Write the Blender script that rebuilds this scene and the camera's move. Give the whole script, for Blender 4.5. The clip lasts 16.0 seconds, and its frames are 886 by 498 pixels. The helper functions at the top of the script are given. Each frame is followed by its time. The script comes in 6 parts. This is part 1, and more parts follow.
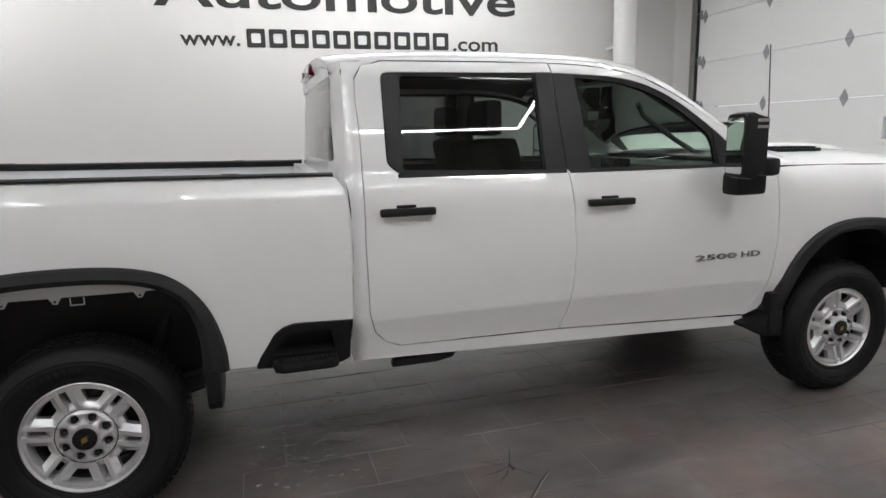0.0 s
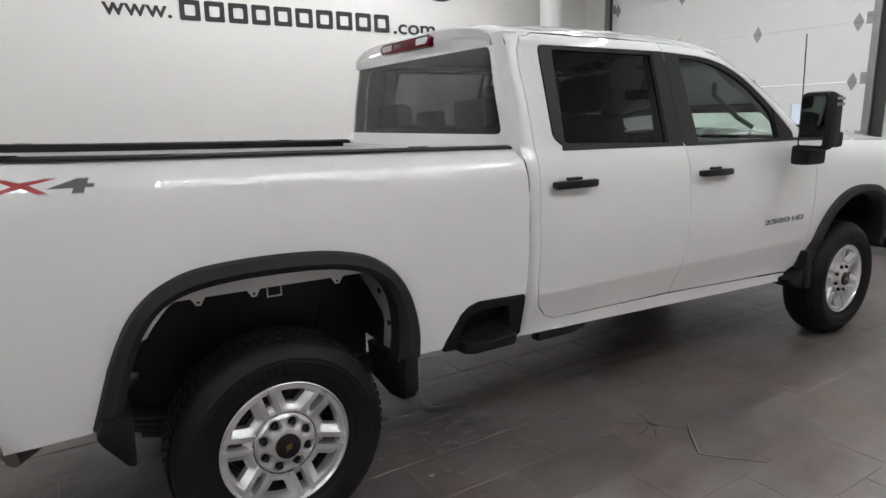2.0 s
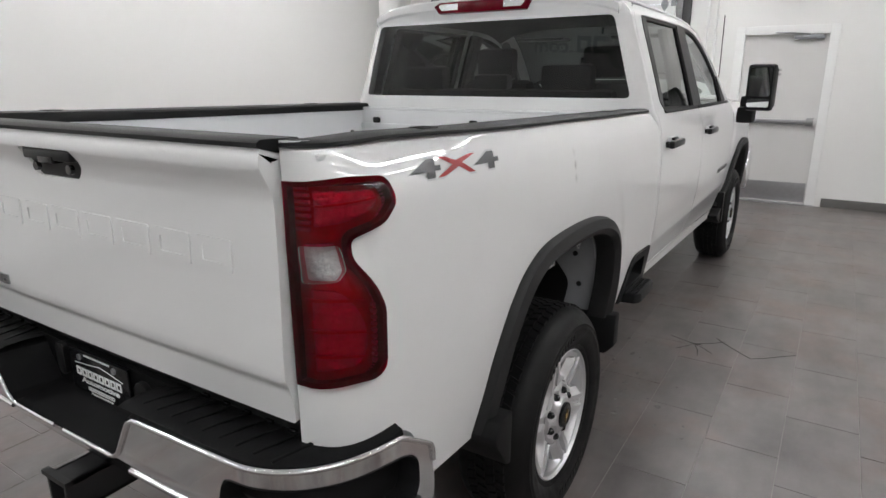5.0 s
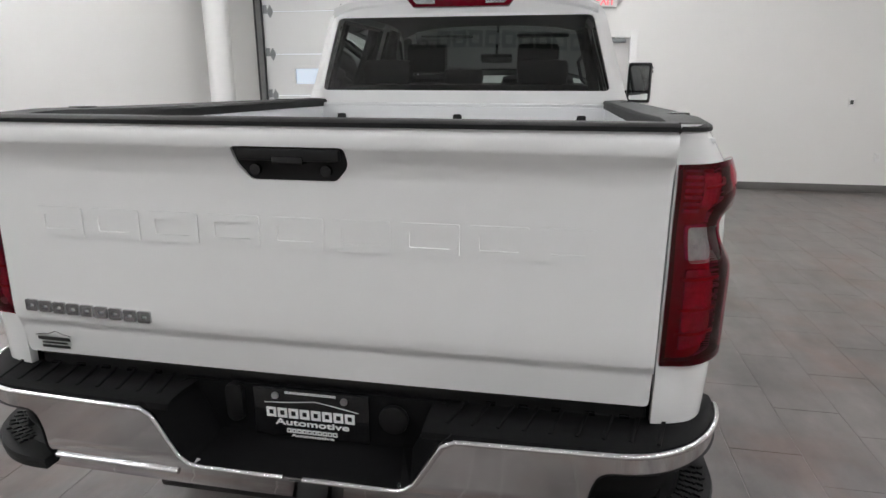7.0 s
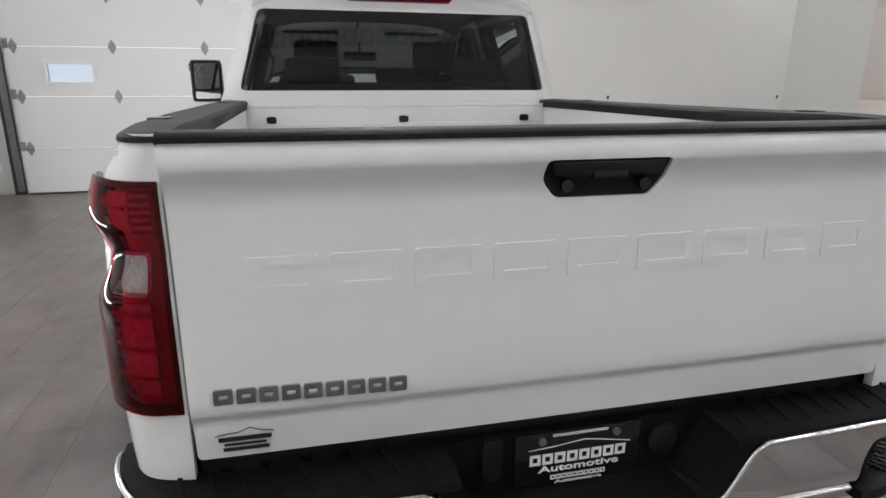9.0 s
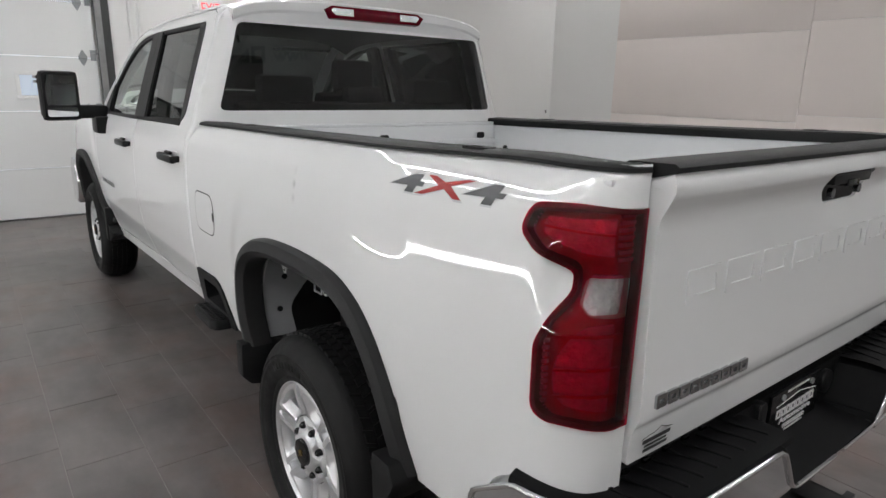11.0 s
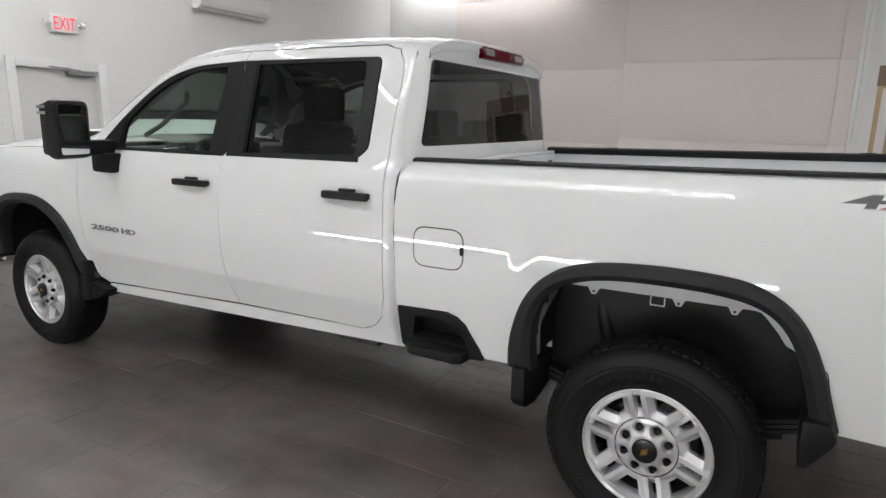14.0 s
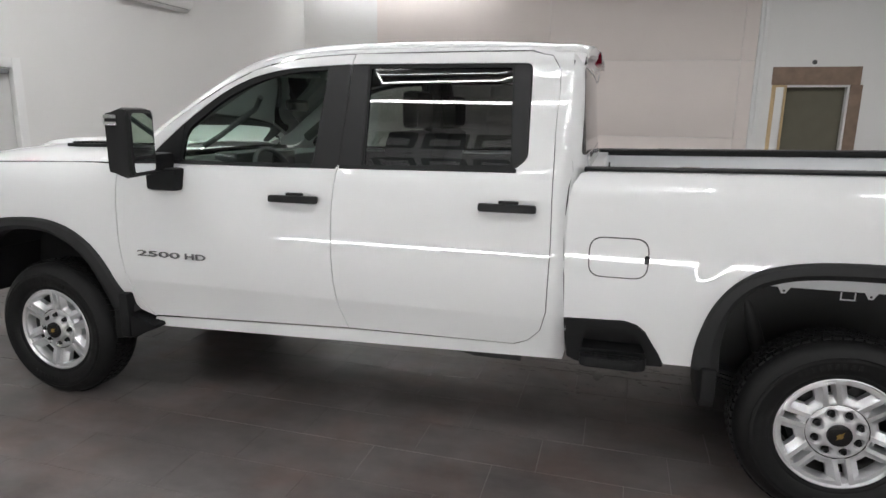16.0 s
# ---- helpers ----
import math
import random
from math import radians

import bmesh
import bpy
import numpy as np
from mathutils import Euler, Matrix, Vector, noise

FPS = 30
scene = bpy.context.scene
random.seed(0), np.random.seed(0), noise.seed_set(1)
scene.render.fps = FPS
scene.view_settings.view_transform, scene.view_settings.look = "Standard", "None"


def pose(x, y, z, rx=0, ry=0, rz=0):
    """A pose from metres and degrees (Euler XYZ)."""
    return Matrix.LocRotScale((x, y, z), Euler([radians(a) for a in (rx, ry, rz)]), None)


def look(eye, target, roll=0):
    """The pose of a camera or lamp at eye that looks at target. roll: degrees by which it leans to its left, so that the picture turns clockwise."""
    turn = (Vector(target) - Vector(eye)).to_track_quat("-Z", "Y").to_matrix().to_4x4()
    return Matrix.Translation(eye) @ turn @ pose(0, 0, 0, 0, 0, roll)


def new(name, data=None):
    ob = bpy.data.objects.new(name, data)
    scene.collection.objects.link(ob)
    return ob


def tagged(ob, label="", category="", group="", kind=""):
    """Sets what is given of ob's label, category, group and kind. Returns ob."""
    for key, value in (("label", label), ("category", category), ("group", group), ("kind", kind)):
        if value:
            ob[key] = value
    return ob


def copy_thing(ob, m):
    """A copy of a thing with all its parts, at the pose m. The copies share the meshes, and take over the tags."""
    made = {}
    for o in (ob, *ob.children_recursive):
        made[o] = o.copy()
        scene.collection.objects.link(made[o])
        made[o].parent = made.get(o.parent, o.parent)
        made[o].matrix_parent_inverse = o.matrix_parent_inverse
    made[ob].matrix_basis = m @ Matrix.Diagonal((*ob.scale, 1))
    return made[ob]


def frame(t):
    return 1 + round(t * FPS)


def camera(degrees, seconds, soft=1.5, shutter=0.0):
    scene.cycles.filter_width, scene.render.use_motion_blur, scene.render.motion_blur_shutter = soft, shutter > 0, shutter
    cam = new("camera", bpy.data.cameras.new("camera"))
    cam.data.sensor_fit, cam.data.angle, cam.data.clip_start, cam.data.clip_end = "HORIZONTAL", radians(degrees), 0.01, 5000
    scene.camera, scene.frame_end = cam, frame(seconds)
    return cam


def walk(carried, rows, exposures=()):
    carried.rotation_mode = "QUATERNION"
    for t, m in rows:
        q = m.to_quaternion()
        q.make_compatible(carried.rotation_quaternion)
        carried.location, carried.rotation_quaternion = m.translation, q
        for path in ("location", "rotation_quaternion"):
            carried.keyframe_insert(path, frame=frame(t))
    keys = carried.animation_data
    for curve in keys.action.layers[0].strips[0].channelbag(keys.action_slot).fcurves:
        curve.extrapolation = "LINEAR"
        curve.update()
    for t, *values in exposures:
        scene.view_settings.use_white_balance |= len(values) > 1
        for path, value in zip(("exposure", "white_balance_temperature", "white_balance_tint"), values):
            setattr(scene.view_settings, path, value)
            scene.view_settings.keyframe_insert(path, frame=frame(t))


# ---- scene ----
cam = camera(71.6, 16.0)
PATH = [
    (0, (3.641, 0.759, 1.597), (1.758, 1.322, 1.227), -1.4),
    (0.5, (3.485, 0.381, 1.577), (1.644, 1.063, 1.195), -1.2),
    (1, (3.366, 0.006, 1.555), (1.573, 0.805, 1.169), -1.2),
    (1.5, (3.23, -0.308, 1.56), (1.498, 0.614, 1.171), -1.5),
    (2, (3.015, -0.591, 1.551), (1.353, 0.442, 1.14), -1.2),
    (2.5, (2.821, -0.882, 1.539), (1.227, 0.246, 1.107), -1.1),
    (3, (2.636, -1.181, 1.571), (1.121, 0.04, 1.108), -1.1),
    (3.5, (2.402, -1.406, 1.591), (0.978, -0.099, 1.076), -0.6),
    (3.7, (2.302, -1.481, 1.608), (0.922, -0.134, 1.078), -0.5),
    (5.8, (1.248, -2.185, 1.58), (0.481, -0.418, 1.042), -0.2),
    (6, (1.139, -2.247, 1.59), (0.443, -0.452, 1.048), -0.1),
    (6.5, (0.87, -2.346, 1.583), (0.34, -0.496, 1.037), 0.1),
    (7, (0.561, -2.362, 1.567), (0.201, -0.472, 1.021), -0.0),
    (7.5, (0.269, -2.372, 1.557), (0.14, -0.454, 1.006), 0.2),
    (8, (-0.023, -2.359, 1.553), (0.014, -0.437, 1.001), 0.4),
    (8.5, (-0.292, -2.296, 1.556), (-0.079, -0.386, 1.002), 0.5),
    (8.7, (-0.404, -2.251, 1.564), (-0.092, -0.355, 1.011), 0.4),
    (10.8, (-1.601, -1.795, 1.589), (-0.469, -0.227, 1.078), 1.1),
    (11, (-1.728, -1.738, 1.595), (-0.54, -0.209, 1.092), 1.2),
    (11.5, (-2.014, -1.586, 1.592), (-0.698, -0.162, 1.1), 1.2),
    (12, (-2.275, -1.352, 1.596), (-0.847, -0.037, 1.115), 1.2),
    (12.5, (-2.546, -1.131, 1.588), (-1.027, 0.091, 1.138), 1.3),
    (13, (-2.8, -0.922, 1.628), (-1.206, 0.207, 1.195), 1.2),
    (13.5, (-2.999, -0.643, 1.61), (-1.344, 0.396, 1.187), 1.3),
    (14, (-3.192, -0.338, 1.605), (-1.477, 0.605, 1.191), 1.3),
    (14.5, (-3.386, -0.022, 1.615), (-1.623, 0.829, 1.206), 1.2),
    (15, (-3.47, 0.296, 1.591), (-1.665, 1.056, 1.185), 1.2),
    (15.5, (-3.523, 0.599, 1.611), (-1.684, 1.267, 1.2), 0.9),
    (16, (-3.603, 0.946, 1.645), (-1.721, 1.474, 1.221), 0.8),
]
walk(cam, [(t, look(eye, target, roll)) for t, eye, target, roll in PATH], [(0, 0.0), (3.7, 0.04), (5.8, 0.26), (8.5, 0.2), (11, -0.1), (16, -0.08)])

# ------------------------------------------------------------ light and exposure
scene.view_settings.exposure = 0.0
world = bpy.data.worlds.new("world")
scene.world = world
world.use_nodes = True
sky = world.node_tree.nodes.new("ShaderNodeTexSky")
sky.sky_type = "NISHITA"
sky.sun_disc = False
sky.sun_elevation = radians(30)
sky.sun_rotation = radians(200)
world.node_tree.links.new(sky.outputs[0], world.node_tree.nodes["Background"].inputs[0])
world.node_tree.nodes["Background"].inputs[1].default_value = 0.08

CEIL = 4.2
WEST, NORTH, EAST, SOUTH = -4.57, 6.93, 7.63, -4.15
STRIP_POWER = 56.0


# ------------------------------------------------------------ materials
def mat(name, color, rough=0.5, metal=0.0, coat=0.0, vary=0.0, scale=8.0, bump=0.0, bump_scale=60.0, spec=0.5, rough_vary=0.0, coat_ior=1.5):
    m = bpy.data.materials.new(name)
    m.use_nodes = True
    nt = m.node_tree
    b = nt.nodes["Principled BSDF"]
    b.inputs["Base Color"].default_value = (*color, 1)
    b.inputs["Roughness"].default_value = rough
    b.inputs["Metallic"].default_value = metal
    b.inputs["Coat Weight"].default_value = coat
    b.inputs["Coat Roughness"].default_value = 0.03
    b.inputs["Coat IOR"].default_value = coat_ior
    b.inputs["Specular IOR Level"].default_value = spec
    tc = nt.nodes.new("ShaderNodeTexCoord")
    if vary or rough_vary:
        n1 = nt.nodes.new("ShaderNodeTexNoise")
        n1.inputs["Scale"].default_value = scale
        n1.inputs["Detail"].default_value = 6
        nt.links.new(tc.outputs["Object"], n1.inputs["Vector"])
    if vary:
        mix = nt.nodes.new("ShaderNodeMix")
        mix.data_type = "RGBA"
        mix.inputs["A"].default_value = (*[c * (1 - vary) for c in color], 1)
        mix.inputs["B"].default_value = (*[min(1, c * (1 + vary)) for c in color], 1)
        nt.links.new(n1.outputs["Fac"], mix.inputs["Factor"])
        nt.links.new(mix.outputs["Result"], b.inputs["Base Color"])
    if rough_vary:
        mr = nt.nodes.new("ShaderNodeMapRange")
        mr.inputs["From Min"].default_value, mr.inputs["From Max"].default_value = 0.3, 0.7
        mr.inputs["To Min"].default_value, mr.inputs["To Max"].default_value = max(0, rough - rough_vary), rough + rough_vary
        nt.links.new(n1.outputs["Fac"], mr.inputs["Value"])
        nt.links.new(mr.outputs["Result"], b.inputs["Roughness"])
    if bump:
        n2 = nt.nodes.new("ShaderNodeTexNoise")
        n2.inputs["Scale"].default_value = bump_scale
        n2.inputs["Detail"].default_value = 4
        bp = nt.nodes.new("ShaderNodeBump")
        bp.inputs["Strength"].default_value = bump
        bp.inputs["Distance"].default_value = 0.01
        nt.links.new(tc.outputs["Object"], n2.inputs["Vector"])
        nt.links.new(n2.outputs["Fac"], bp.inputs["Height"])
        nt.links.new(bp.outputs["Normal"], b.inputs["Normal"])
    return m


def glass_mat(name, tint, ior=1.5):
    """Clear or tinted sheet glass: what is behind it, tinted, under a Fresnel gloss."""
    m = bpy.data.materials.new(name)
    m.use_nodes = True
    nt = m.node_tree
    nt.nodes.clear()
    out = nt.nodes.new("ShaderNodeOutputMaterial")
    tr = nt.nodes.new("ShaderNodeBsdfTransparent")
    tr.inputs[0].default_value = (*tint, 1)
    gl = nt.nodes.new("ShaderNodeBsdfGlossy")
    gl.inputs["Roughness"].default_value = 0.01
    gl.inputs["Color"].default_value = (1, 1, 1, 1)
    fr = nt.nodes.new("ShaderNodeFresnel")
    fr.inputs[0].default_value = ior
    mx = nt.nodes.new("ShaderNodeMixShader")
    nt.links.new(fr.outputs[0], mx.inputs[0])
    nt.links.new(tr.outputs[0], mx.inputs[1])
    nt.links.new(gl.outputs[0], mx.inputs[2])
    nt.links.new(mx.outputs[0], out.inputs[0])
    return m


def glow_mat(name, color, power):
    m = bpy.data.materials.new(name)
    m.use_nodes = True
    nt = m.node_tree
    b = nt.nodes["Principled BSDF"]
    b.inputs["Base Color"].default_value = (*color, 1)
    b.inputs["Emission Color"].default_value = (*color, 1)
    b.inputs["Emission Strength"].default_value = power
    return m


PAINT = mat("white_paint", (0.80, 0.805, 0.805), 0.7, coat=1.0, vary=0.01, scale=3, spec=0.0, coat_ior=1.72)
BEDPAINT = mat("bed_paint", (0.72, 0.73, 0.74), 0.4, coat=0.4, vary=0.03, scale=12)
PRIMER = mat("grey_primer", (0.42, 0.425, 0.44), 0.45, vary=0.1, scale=14, bump=0.2, bump_scale=20)
BLACK = mat("black_plastic", (0.0095, 0.0097, 0.0102), 0.55, spec=0.22, vary=0.15, scale=30, bump=0.08, bump_scale=500)
FLARE = mat("grained_flare_plastic", (0.020, 0.0202, 0.0208), 0.58, spec=0.3, vary=0.12, scale=30, bump=0.1, bump_scale=500)
PADBLACK = mat("step_pad_rubber", (0.0055, 0.0055, 0.006), 0.6, spec=0.12, vary=0.2, scale=30, bump=0.1, bump_scale=300)
SATIN = mat("satin_black", (0.0085, 0.0085, 0.009), 0.42, spec=0.3, vary=0.1, scale=20, bump=0.03, bump_scale=500)
GLOSSBLACK = mat("gloss_black", (0.01, 0.01, 0.011), 0.12)
UNDER = mat("chassis_black", (0.012, 0.012, 0.0128), 0.5, vary=0.4, scale=10)
RUBBER = mat("tyre_rubber", (0.006, 0.006, 0.0062), 0.58, spec=0.26, vary=0.25, scale=25, bump=0.1, bump_scale=220, rough_vary=0.08)
RIM = mat("silver_wheel_paint", (0.70, 0.70, 0.71), 0.40, metal=0.80, coat=0.12, vary=0.04, scale=20)
STEEL = mat("steel", (0.42, 0.42, 0.43), 0.35, metal=1.0, vary=0.1, scale=25)
EXHAUST = mat("exhaust_steel", (0.32, 0.30, 0.28), 0.4, metal=1.0, vary=0.25, scale=12)
CHROME = mat("chrome", (0.78, 0.78, 0.79), 0.06, metal=1.0)
GREYMETAL = mat("galvanised_steel", (0.30, 0.31, 0.32), 0.42, metal=0.7, vary=0.15, scale=40)
GOLD = mat("gold_emblem", (0.65, 0.45, 0.14), 0.25, metal=1.0)
LENSRED = mat("red_lens", (0.10, 0.0, 0.005), 0.07, spec=0.2, vary=0.45, scale=30, bump=0.08, bump_scale=70)
REDGLASS = glass_mat("red_lens_shell", (0.76, 0.03, 0.150), 1.40)
REFLECTOR = mat("lamp_reflector", (0.82, 0.82, 0.82), 0.22, metal=0.4, vary=0.45, scale=70, bump=0.7, bump_scale=90)
LENSDARK = mat("dark_red_lens", (0.40, 0.09, 0.11), 0.3, spec=0.4, vary=0.4, scale=50)
LENSRIM = mat("dark_lamp_rim", (0.09, 0.012, 0.018), 0.3)
LENSCLEAR = mat("clear_lens", (0.36, 0.36, 0.36), 0.14, metal=0.9, coat=1.0, vary=0.2, scale=60)
DECALGREY = mat("grey_decal", (0.075, 0.078, 0.082), 0.35)
DECALRED = mat("red_decal", (0.34, 0.018, 0.016), 0.35)
DECALEDGE = mat("silver_decal_edge", (0.55, 0.56, 0.57), 0.3)
BADGE = mat("badge_chrome", (0.42, 0.43, 0.44), 0.25, metal=1.0)
WHITEINK = mat("white_ink", (0.75, 0.75, 0.75), 0.5)
GLASSF = glass_mat("front_glass", (0.74, 0.85, 0.78))
GLASSR = glass_mat("privacy_glass", (0.25, 0.262, 0.258))
GLASSB = glass_mat("rear_glass", (0.33, 0.335, 0.335))
GLASSCLEAR = glass_mat("clear_glass", (0.9, 0.92, 0.92))
MIRROR = mat("mirror_glass", (0.75, 0.77, 0.77), 0.01, metal=1.0)
CLOTH = mat("dark_cloth", (0.034, 0.034, 0.036), 0.85, vary=0.2, scale=60, bump=0.2, bump_scale=400)
DASH = mat("dash_plastic", (0.065, 0.065, 0.067), 0.6, vary=0.1, scale=20)
TRIMGREY = mat("grey_headliner", (0.20, 0.20, 0.20), 0.9)
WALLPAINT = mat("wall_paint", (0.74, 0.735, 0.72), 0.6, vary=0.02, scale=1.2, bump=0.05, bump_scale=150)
# wall paint darkened for the south wall, so less light bounces onto the tail
DIMMEDPAINT = mat("grey_wall_paint", (0.50, 0.495, 0.485), 0.6, vary=0.02, scale=1.2, bump=0.05, bump_scale=150)
BEIGE = mat("beige_board", (0.72, 0.655, 0.62), 0.65, vary=0.035, scale=1.5, bump=0.05, bump_scale=90)
TRIMWHITE = mat("white_trim", (0.76, 0.76, 0.75), 0.45, vary=0.02, scale=6)
DOORGREY = mat("painted_steel_door", (0.62, 0.61, 0.60), 0.45, vary=0.02, scale=4)
BASEGREY = mat("grey_rubber_base", (0.115, 0.11, 0.105), 0.55, vary=0.1, scale=10)
GDOOR = mat("garage_door_panel", (0.74, 0.745, 0.74), 0.5, vary=0.02, scale=2, bump=0.12, bump_scale=45)
TRACK = mat("track_steel", (0.25, 0.25, 0.25), 0.4, metal=0.8, vary=0.2, scale=20)
SEAL = mat("dark_seal", (0.05, 0.05, 0.05), 0.7, vary=0.15, scale=15)
CEILMAT = mat("ceiling_metal", (0.50, 0.50, 0.50), 0.5, vary=0.05, scale=3)
GROUT = mat("grout", (0.235, 0.215, 0.205), 0.8, vary=0.2, scale=30)
WOODRAW = mat("raw_wood", (0.50, 0.36, 0.20), 0.7, vary=0.2, scale=18)
WOODDARK = mat("weathered_wood", (0.22, 0.155, 0.115), 0.8, vary=0.35, scale=9, bump=0.3, bump_scale=40)
OLIVE = mat("olive_board", (0.115, 0.105, 0.075), 0.7, vary=0.15, scale=5)
SIGNRED = glow_mat("exit_red", (0.85, 0.05, 0.08), 0.9)
SIGNWHITE = mat("sign_housing", (0.72, 0.71, 0.70), 0.45)
LETTER = mat("black_vinyl", (0.02, 0.02, 0.02), 0.45, vary=0.1, scale=10)
STRIP = glow_mat("strip_light", (0.985, 0.99, 1.0), STRIP_POWER)
DAYPANE = glow_mat("daylight_pane", (0.85, 0.9, 1.0), 0.55)


# ------------------------------------------------------------ mesh helpers
from mathutils.geometry import delaunay_2d_cdt


def mesh_from(name, bm, material, smooth=30):
    me = bpy.data.meshes.new(name)
    bmesh.ops.recalc_face_normals(bm, faces=bm.faces) if smooth != "keep" else None
    bm.to_mesh(me)
    bm.free()
    for m in (material if isinstance(material, (list, tuple)) else [material]):
        me.materials.append(m)
    if smooth == "keep":
        me.shade_smooth()
        layer = me.attributes.get("outward")
        if layer:
            n = np.zeros(len(me.vertices) * 3)
            layer.data.foreach_get("vector", n)
            me.normals_split_custom_set_from_vertices([tuple(v) for v in n.reshape(-1, 3)])
            me.attributes.remove(me.attributes["outward"])
    elif smooth:
        me.shade_smooth()
        me.set_sharp_from_angle(angle=radians(smooth))
    return me


def part(name, bm, material, parent=None, label="", smooth=30, m=None):
    """Links a bmesh as one mesh object under a thing or a part."""
    ob = new(name, mesh_from(name, bm, material, smooth))
    if parent is not None:
        ob.parent = parent
    if m is not None:
        ob.matrix_basis = m
    if label:
        tagged(ob, label)
    return ob


def thing(name, label, category, group="", kind="", m=None):
    ob = new(name)
    ob.empty_display_size = 0.1
    if m is not None:
        ob.matrix_basis = m
    return tagged(ob, label, category, group, kind)


def box(bm, a, b, bevel=0.0, m=None, seg=2):
    a, b = Vector(a), Vector(b)
    v = bmesh.ops.create_cube(bm, size=1.0)["verts"]
    for p in v:
        p.co = Vector(((a[i] + b[i]) / 2 + p.co[i] * abs(b[i] - a[i])) for i in range(3))
    if bevel:
        es = list({e for p in v for e in p.link_edges})
        r = bmesh.ops.bevel(bm, geom=es, offset=bevel, segments=seg, profile=0.6, affect="EDGES")
        v = list({q for f in r["faces"] for q in f.verts} | {p for p in v if p.is_valid})
    if m is not None:
        bmesh.ops.transform(bm, matrix=m, verts=v)
    return v


def boxm(a, b, bevel=0.0, m=None):
    bm = bmesh.new()
    box(bm, a, b, bevel, m)
    return bm


def cyl(bm, r, h, m, seg=24, r2=None, bevel=0.0):
    v = bmesh.ops.create_cone(bm, cap_ends=True, segments=seg, radius1=r, radius2=r if r2 is None else r2, depth=h)["verts"]
    if bevel:
        es = [e for e in {e for p in v for e in p.link_edges} if len(e.link_faces) == 2 and e.calc_face_angle(0) > 1]
        q = bmesh.ops.bevel(bm, geom=es, offset=bevel, segments=2, profile=0.5, affect="EDGES")
        v = list({k for f in q["faces"] for k in f.verts} | {p for p in v if p.is_valid})
    bmesh.ops.transform(bm, matrix=m, verts=v)
    return v


def cylm(r, h, m, seg=24, r2=None, bevel=0.0):
    bm = bmesh.new()
    cyl(bm, r, h, m, seg, r2, bevel)
    return bm


AX = {"x": Matrix.Rotation(radians(90), 4, "Y"), "y": Matrix.Rotation(radians(90), 4, "X"), "z": Matrix()}


def at(x, y, z, axis="z"):
    return Matrix.Translation((x, y, z)) @ AX[axis]


def tube(bm, pts, r, seg=12):
    """A round bar along a list of points."""
    pts = [Vector(p) for p in pts]
    rings = []
    up = Vector((0.123, 0.2, 1)).normalized()
    for i, p in enumerate(pts):
        d = (pts[min(i + 1, len(pts) - 1)] - pts[max(i - 1, 0)]).normalized()
        a = d.cross(up).normalized()
        b = d.cross(a).normalized()
        rings.append([bm.verts.new(p + r * (math.cos(k) * a + math.sin(k) * b)) for k in (2 * math.pi * j / seg for j in range(seg))])
    for q, s in zip(rings, rings[1:]):
        for j in range(seg):
            bm.faces.new((q[j], q[(j + 1) % seg], s[(j + 1) % seg], s[j]))
    bm.faces.new(rings[0])
    bm.faces.new(rings[-1][::-1])
    return bm


def grid(bm, fn, nu, nv):
    """A sheet fn(u, v), u and v from 0 to 1."""
    vs = [[bm.verts.new(fn(i / nu, j / nv)) for j in range(nv + 1)] for i in range(nu + 1)]
    for i in range(nu):
        for j in range(nv):
            bm.faces.new((vs[i][j], vs[i + 1][j], vs[i + 1][j + 1], vs[i][j + 1]))
    return vs


def prism(pts, a, b, axis="y", bevel=0.0):
    """A flat outline (two coordinates) pulled from a to b along an axis."""
    bm = bmesh.new()

    def put(p, d):
        return {"x": (d, p[0], p[1]), "y": (p[0], d, p[1]), "z": (p[0], p[1], d)}[axis]
    lo = [bm.verts.new(put(p, a)) for p in pts]
    hi = [bm.verts.new(put(p, b)) for p in pts]
    n = len(pts)
    bm.faces.new(lo)
    bm.faces.new(hi[::-1])
    for i in range(n):
        bm.faces.new((lo[i], hi[i], hi[(i + 1) % n], lo[(i + 1) % n]))
    if bevel:
        bmesh.ops.bevel(bm, geom=list(bm.edges), offset=bevel, segments=2, profile=0.5, affect="EDGES")
    return bm


def curve(knots):
    """A smooth function through (x, y) knots."""
    xs = [k[0] for k in knots]
    ys = [k[1] for k in knots]
    n = len(xs)

    def slope(j):
        a, b = max(j - 1, 0), min(j + 1, n - 1)
        return (ys[b] - ys[a]) / (xs[b] - xs[a])

    def fn(x):
        x = min(max(x, xs[0]), xs[-1])
        i = 0
        while i < n - 2 and x > xs[i + 1]:
            i += 1
        h = xs[i + 1] - xs[i]
        t = (x - xs[i]) / h
        return ((2 * t**3 - 3 * t * t + 1) * ys[i] + (t**3 - 2 * t * t + t) * slope(i) * h
                + (3 * t * t - 2 * t**3) * ys[i + 1] + (t**3 - t * t) * slope(i + 1) * h)
    return fn


def rounded(pts, radii, seg=6):
    """An outline with its corners rounded; radii: one for all or one a corner."""
    out = []
    n = len(pts)
    for i in range(n):
        r = radii[i] if isinstance(radii, (list, tuple)) else radii
        p, a, b = Vector(pts[i]), Vector(pts[i - 1]), Vector(pts[(i + 1) % n])
        if r <= 0:
            out.append(tuple(p))
            continue
        da, db = (a - p), (b - p)
        k = min(r, da.length * 0.49, db.length * 0.49)
        s, e = p + da.normalized() * k, p + db.normalized() * k
        for j in range(seg + 1):
            t = j / seg
            out.append(tuple((1 - t) ** 2 * s + 2 * t * (1 - t) * p + t * t * e))
    return out


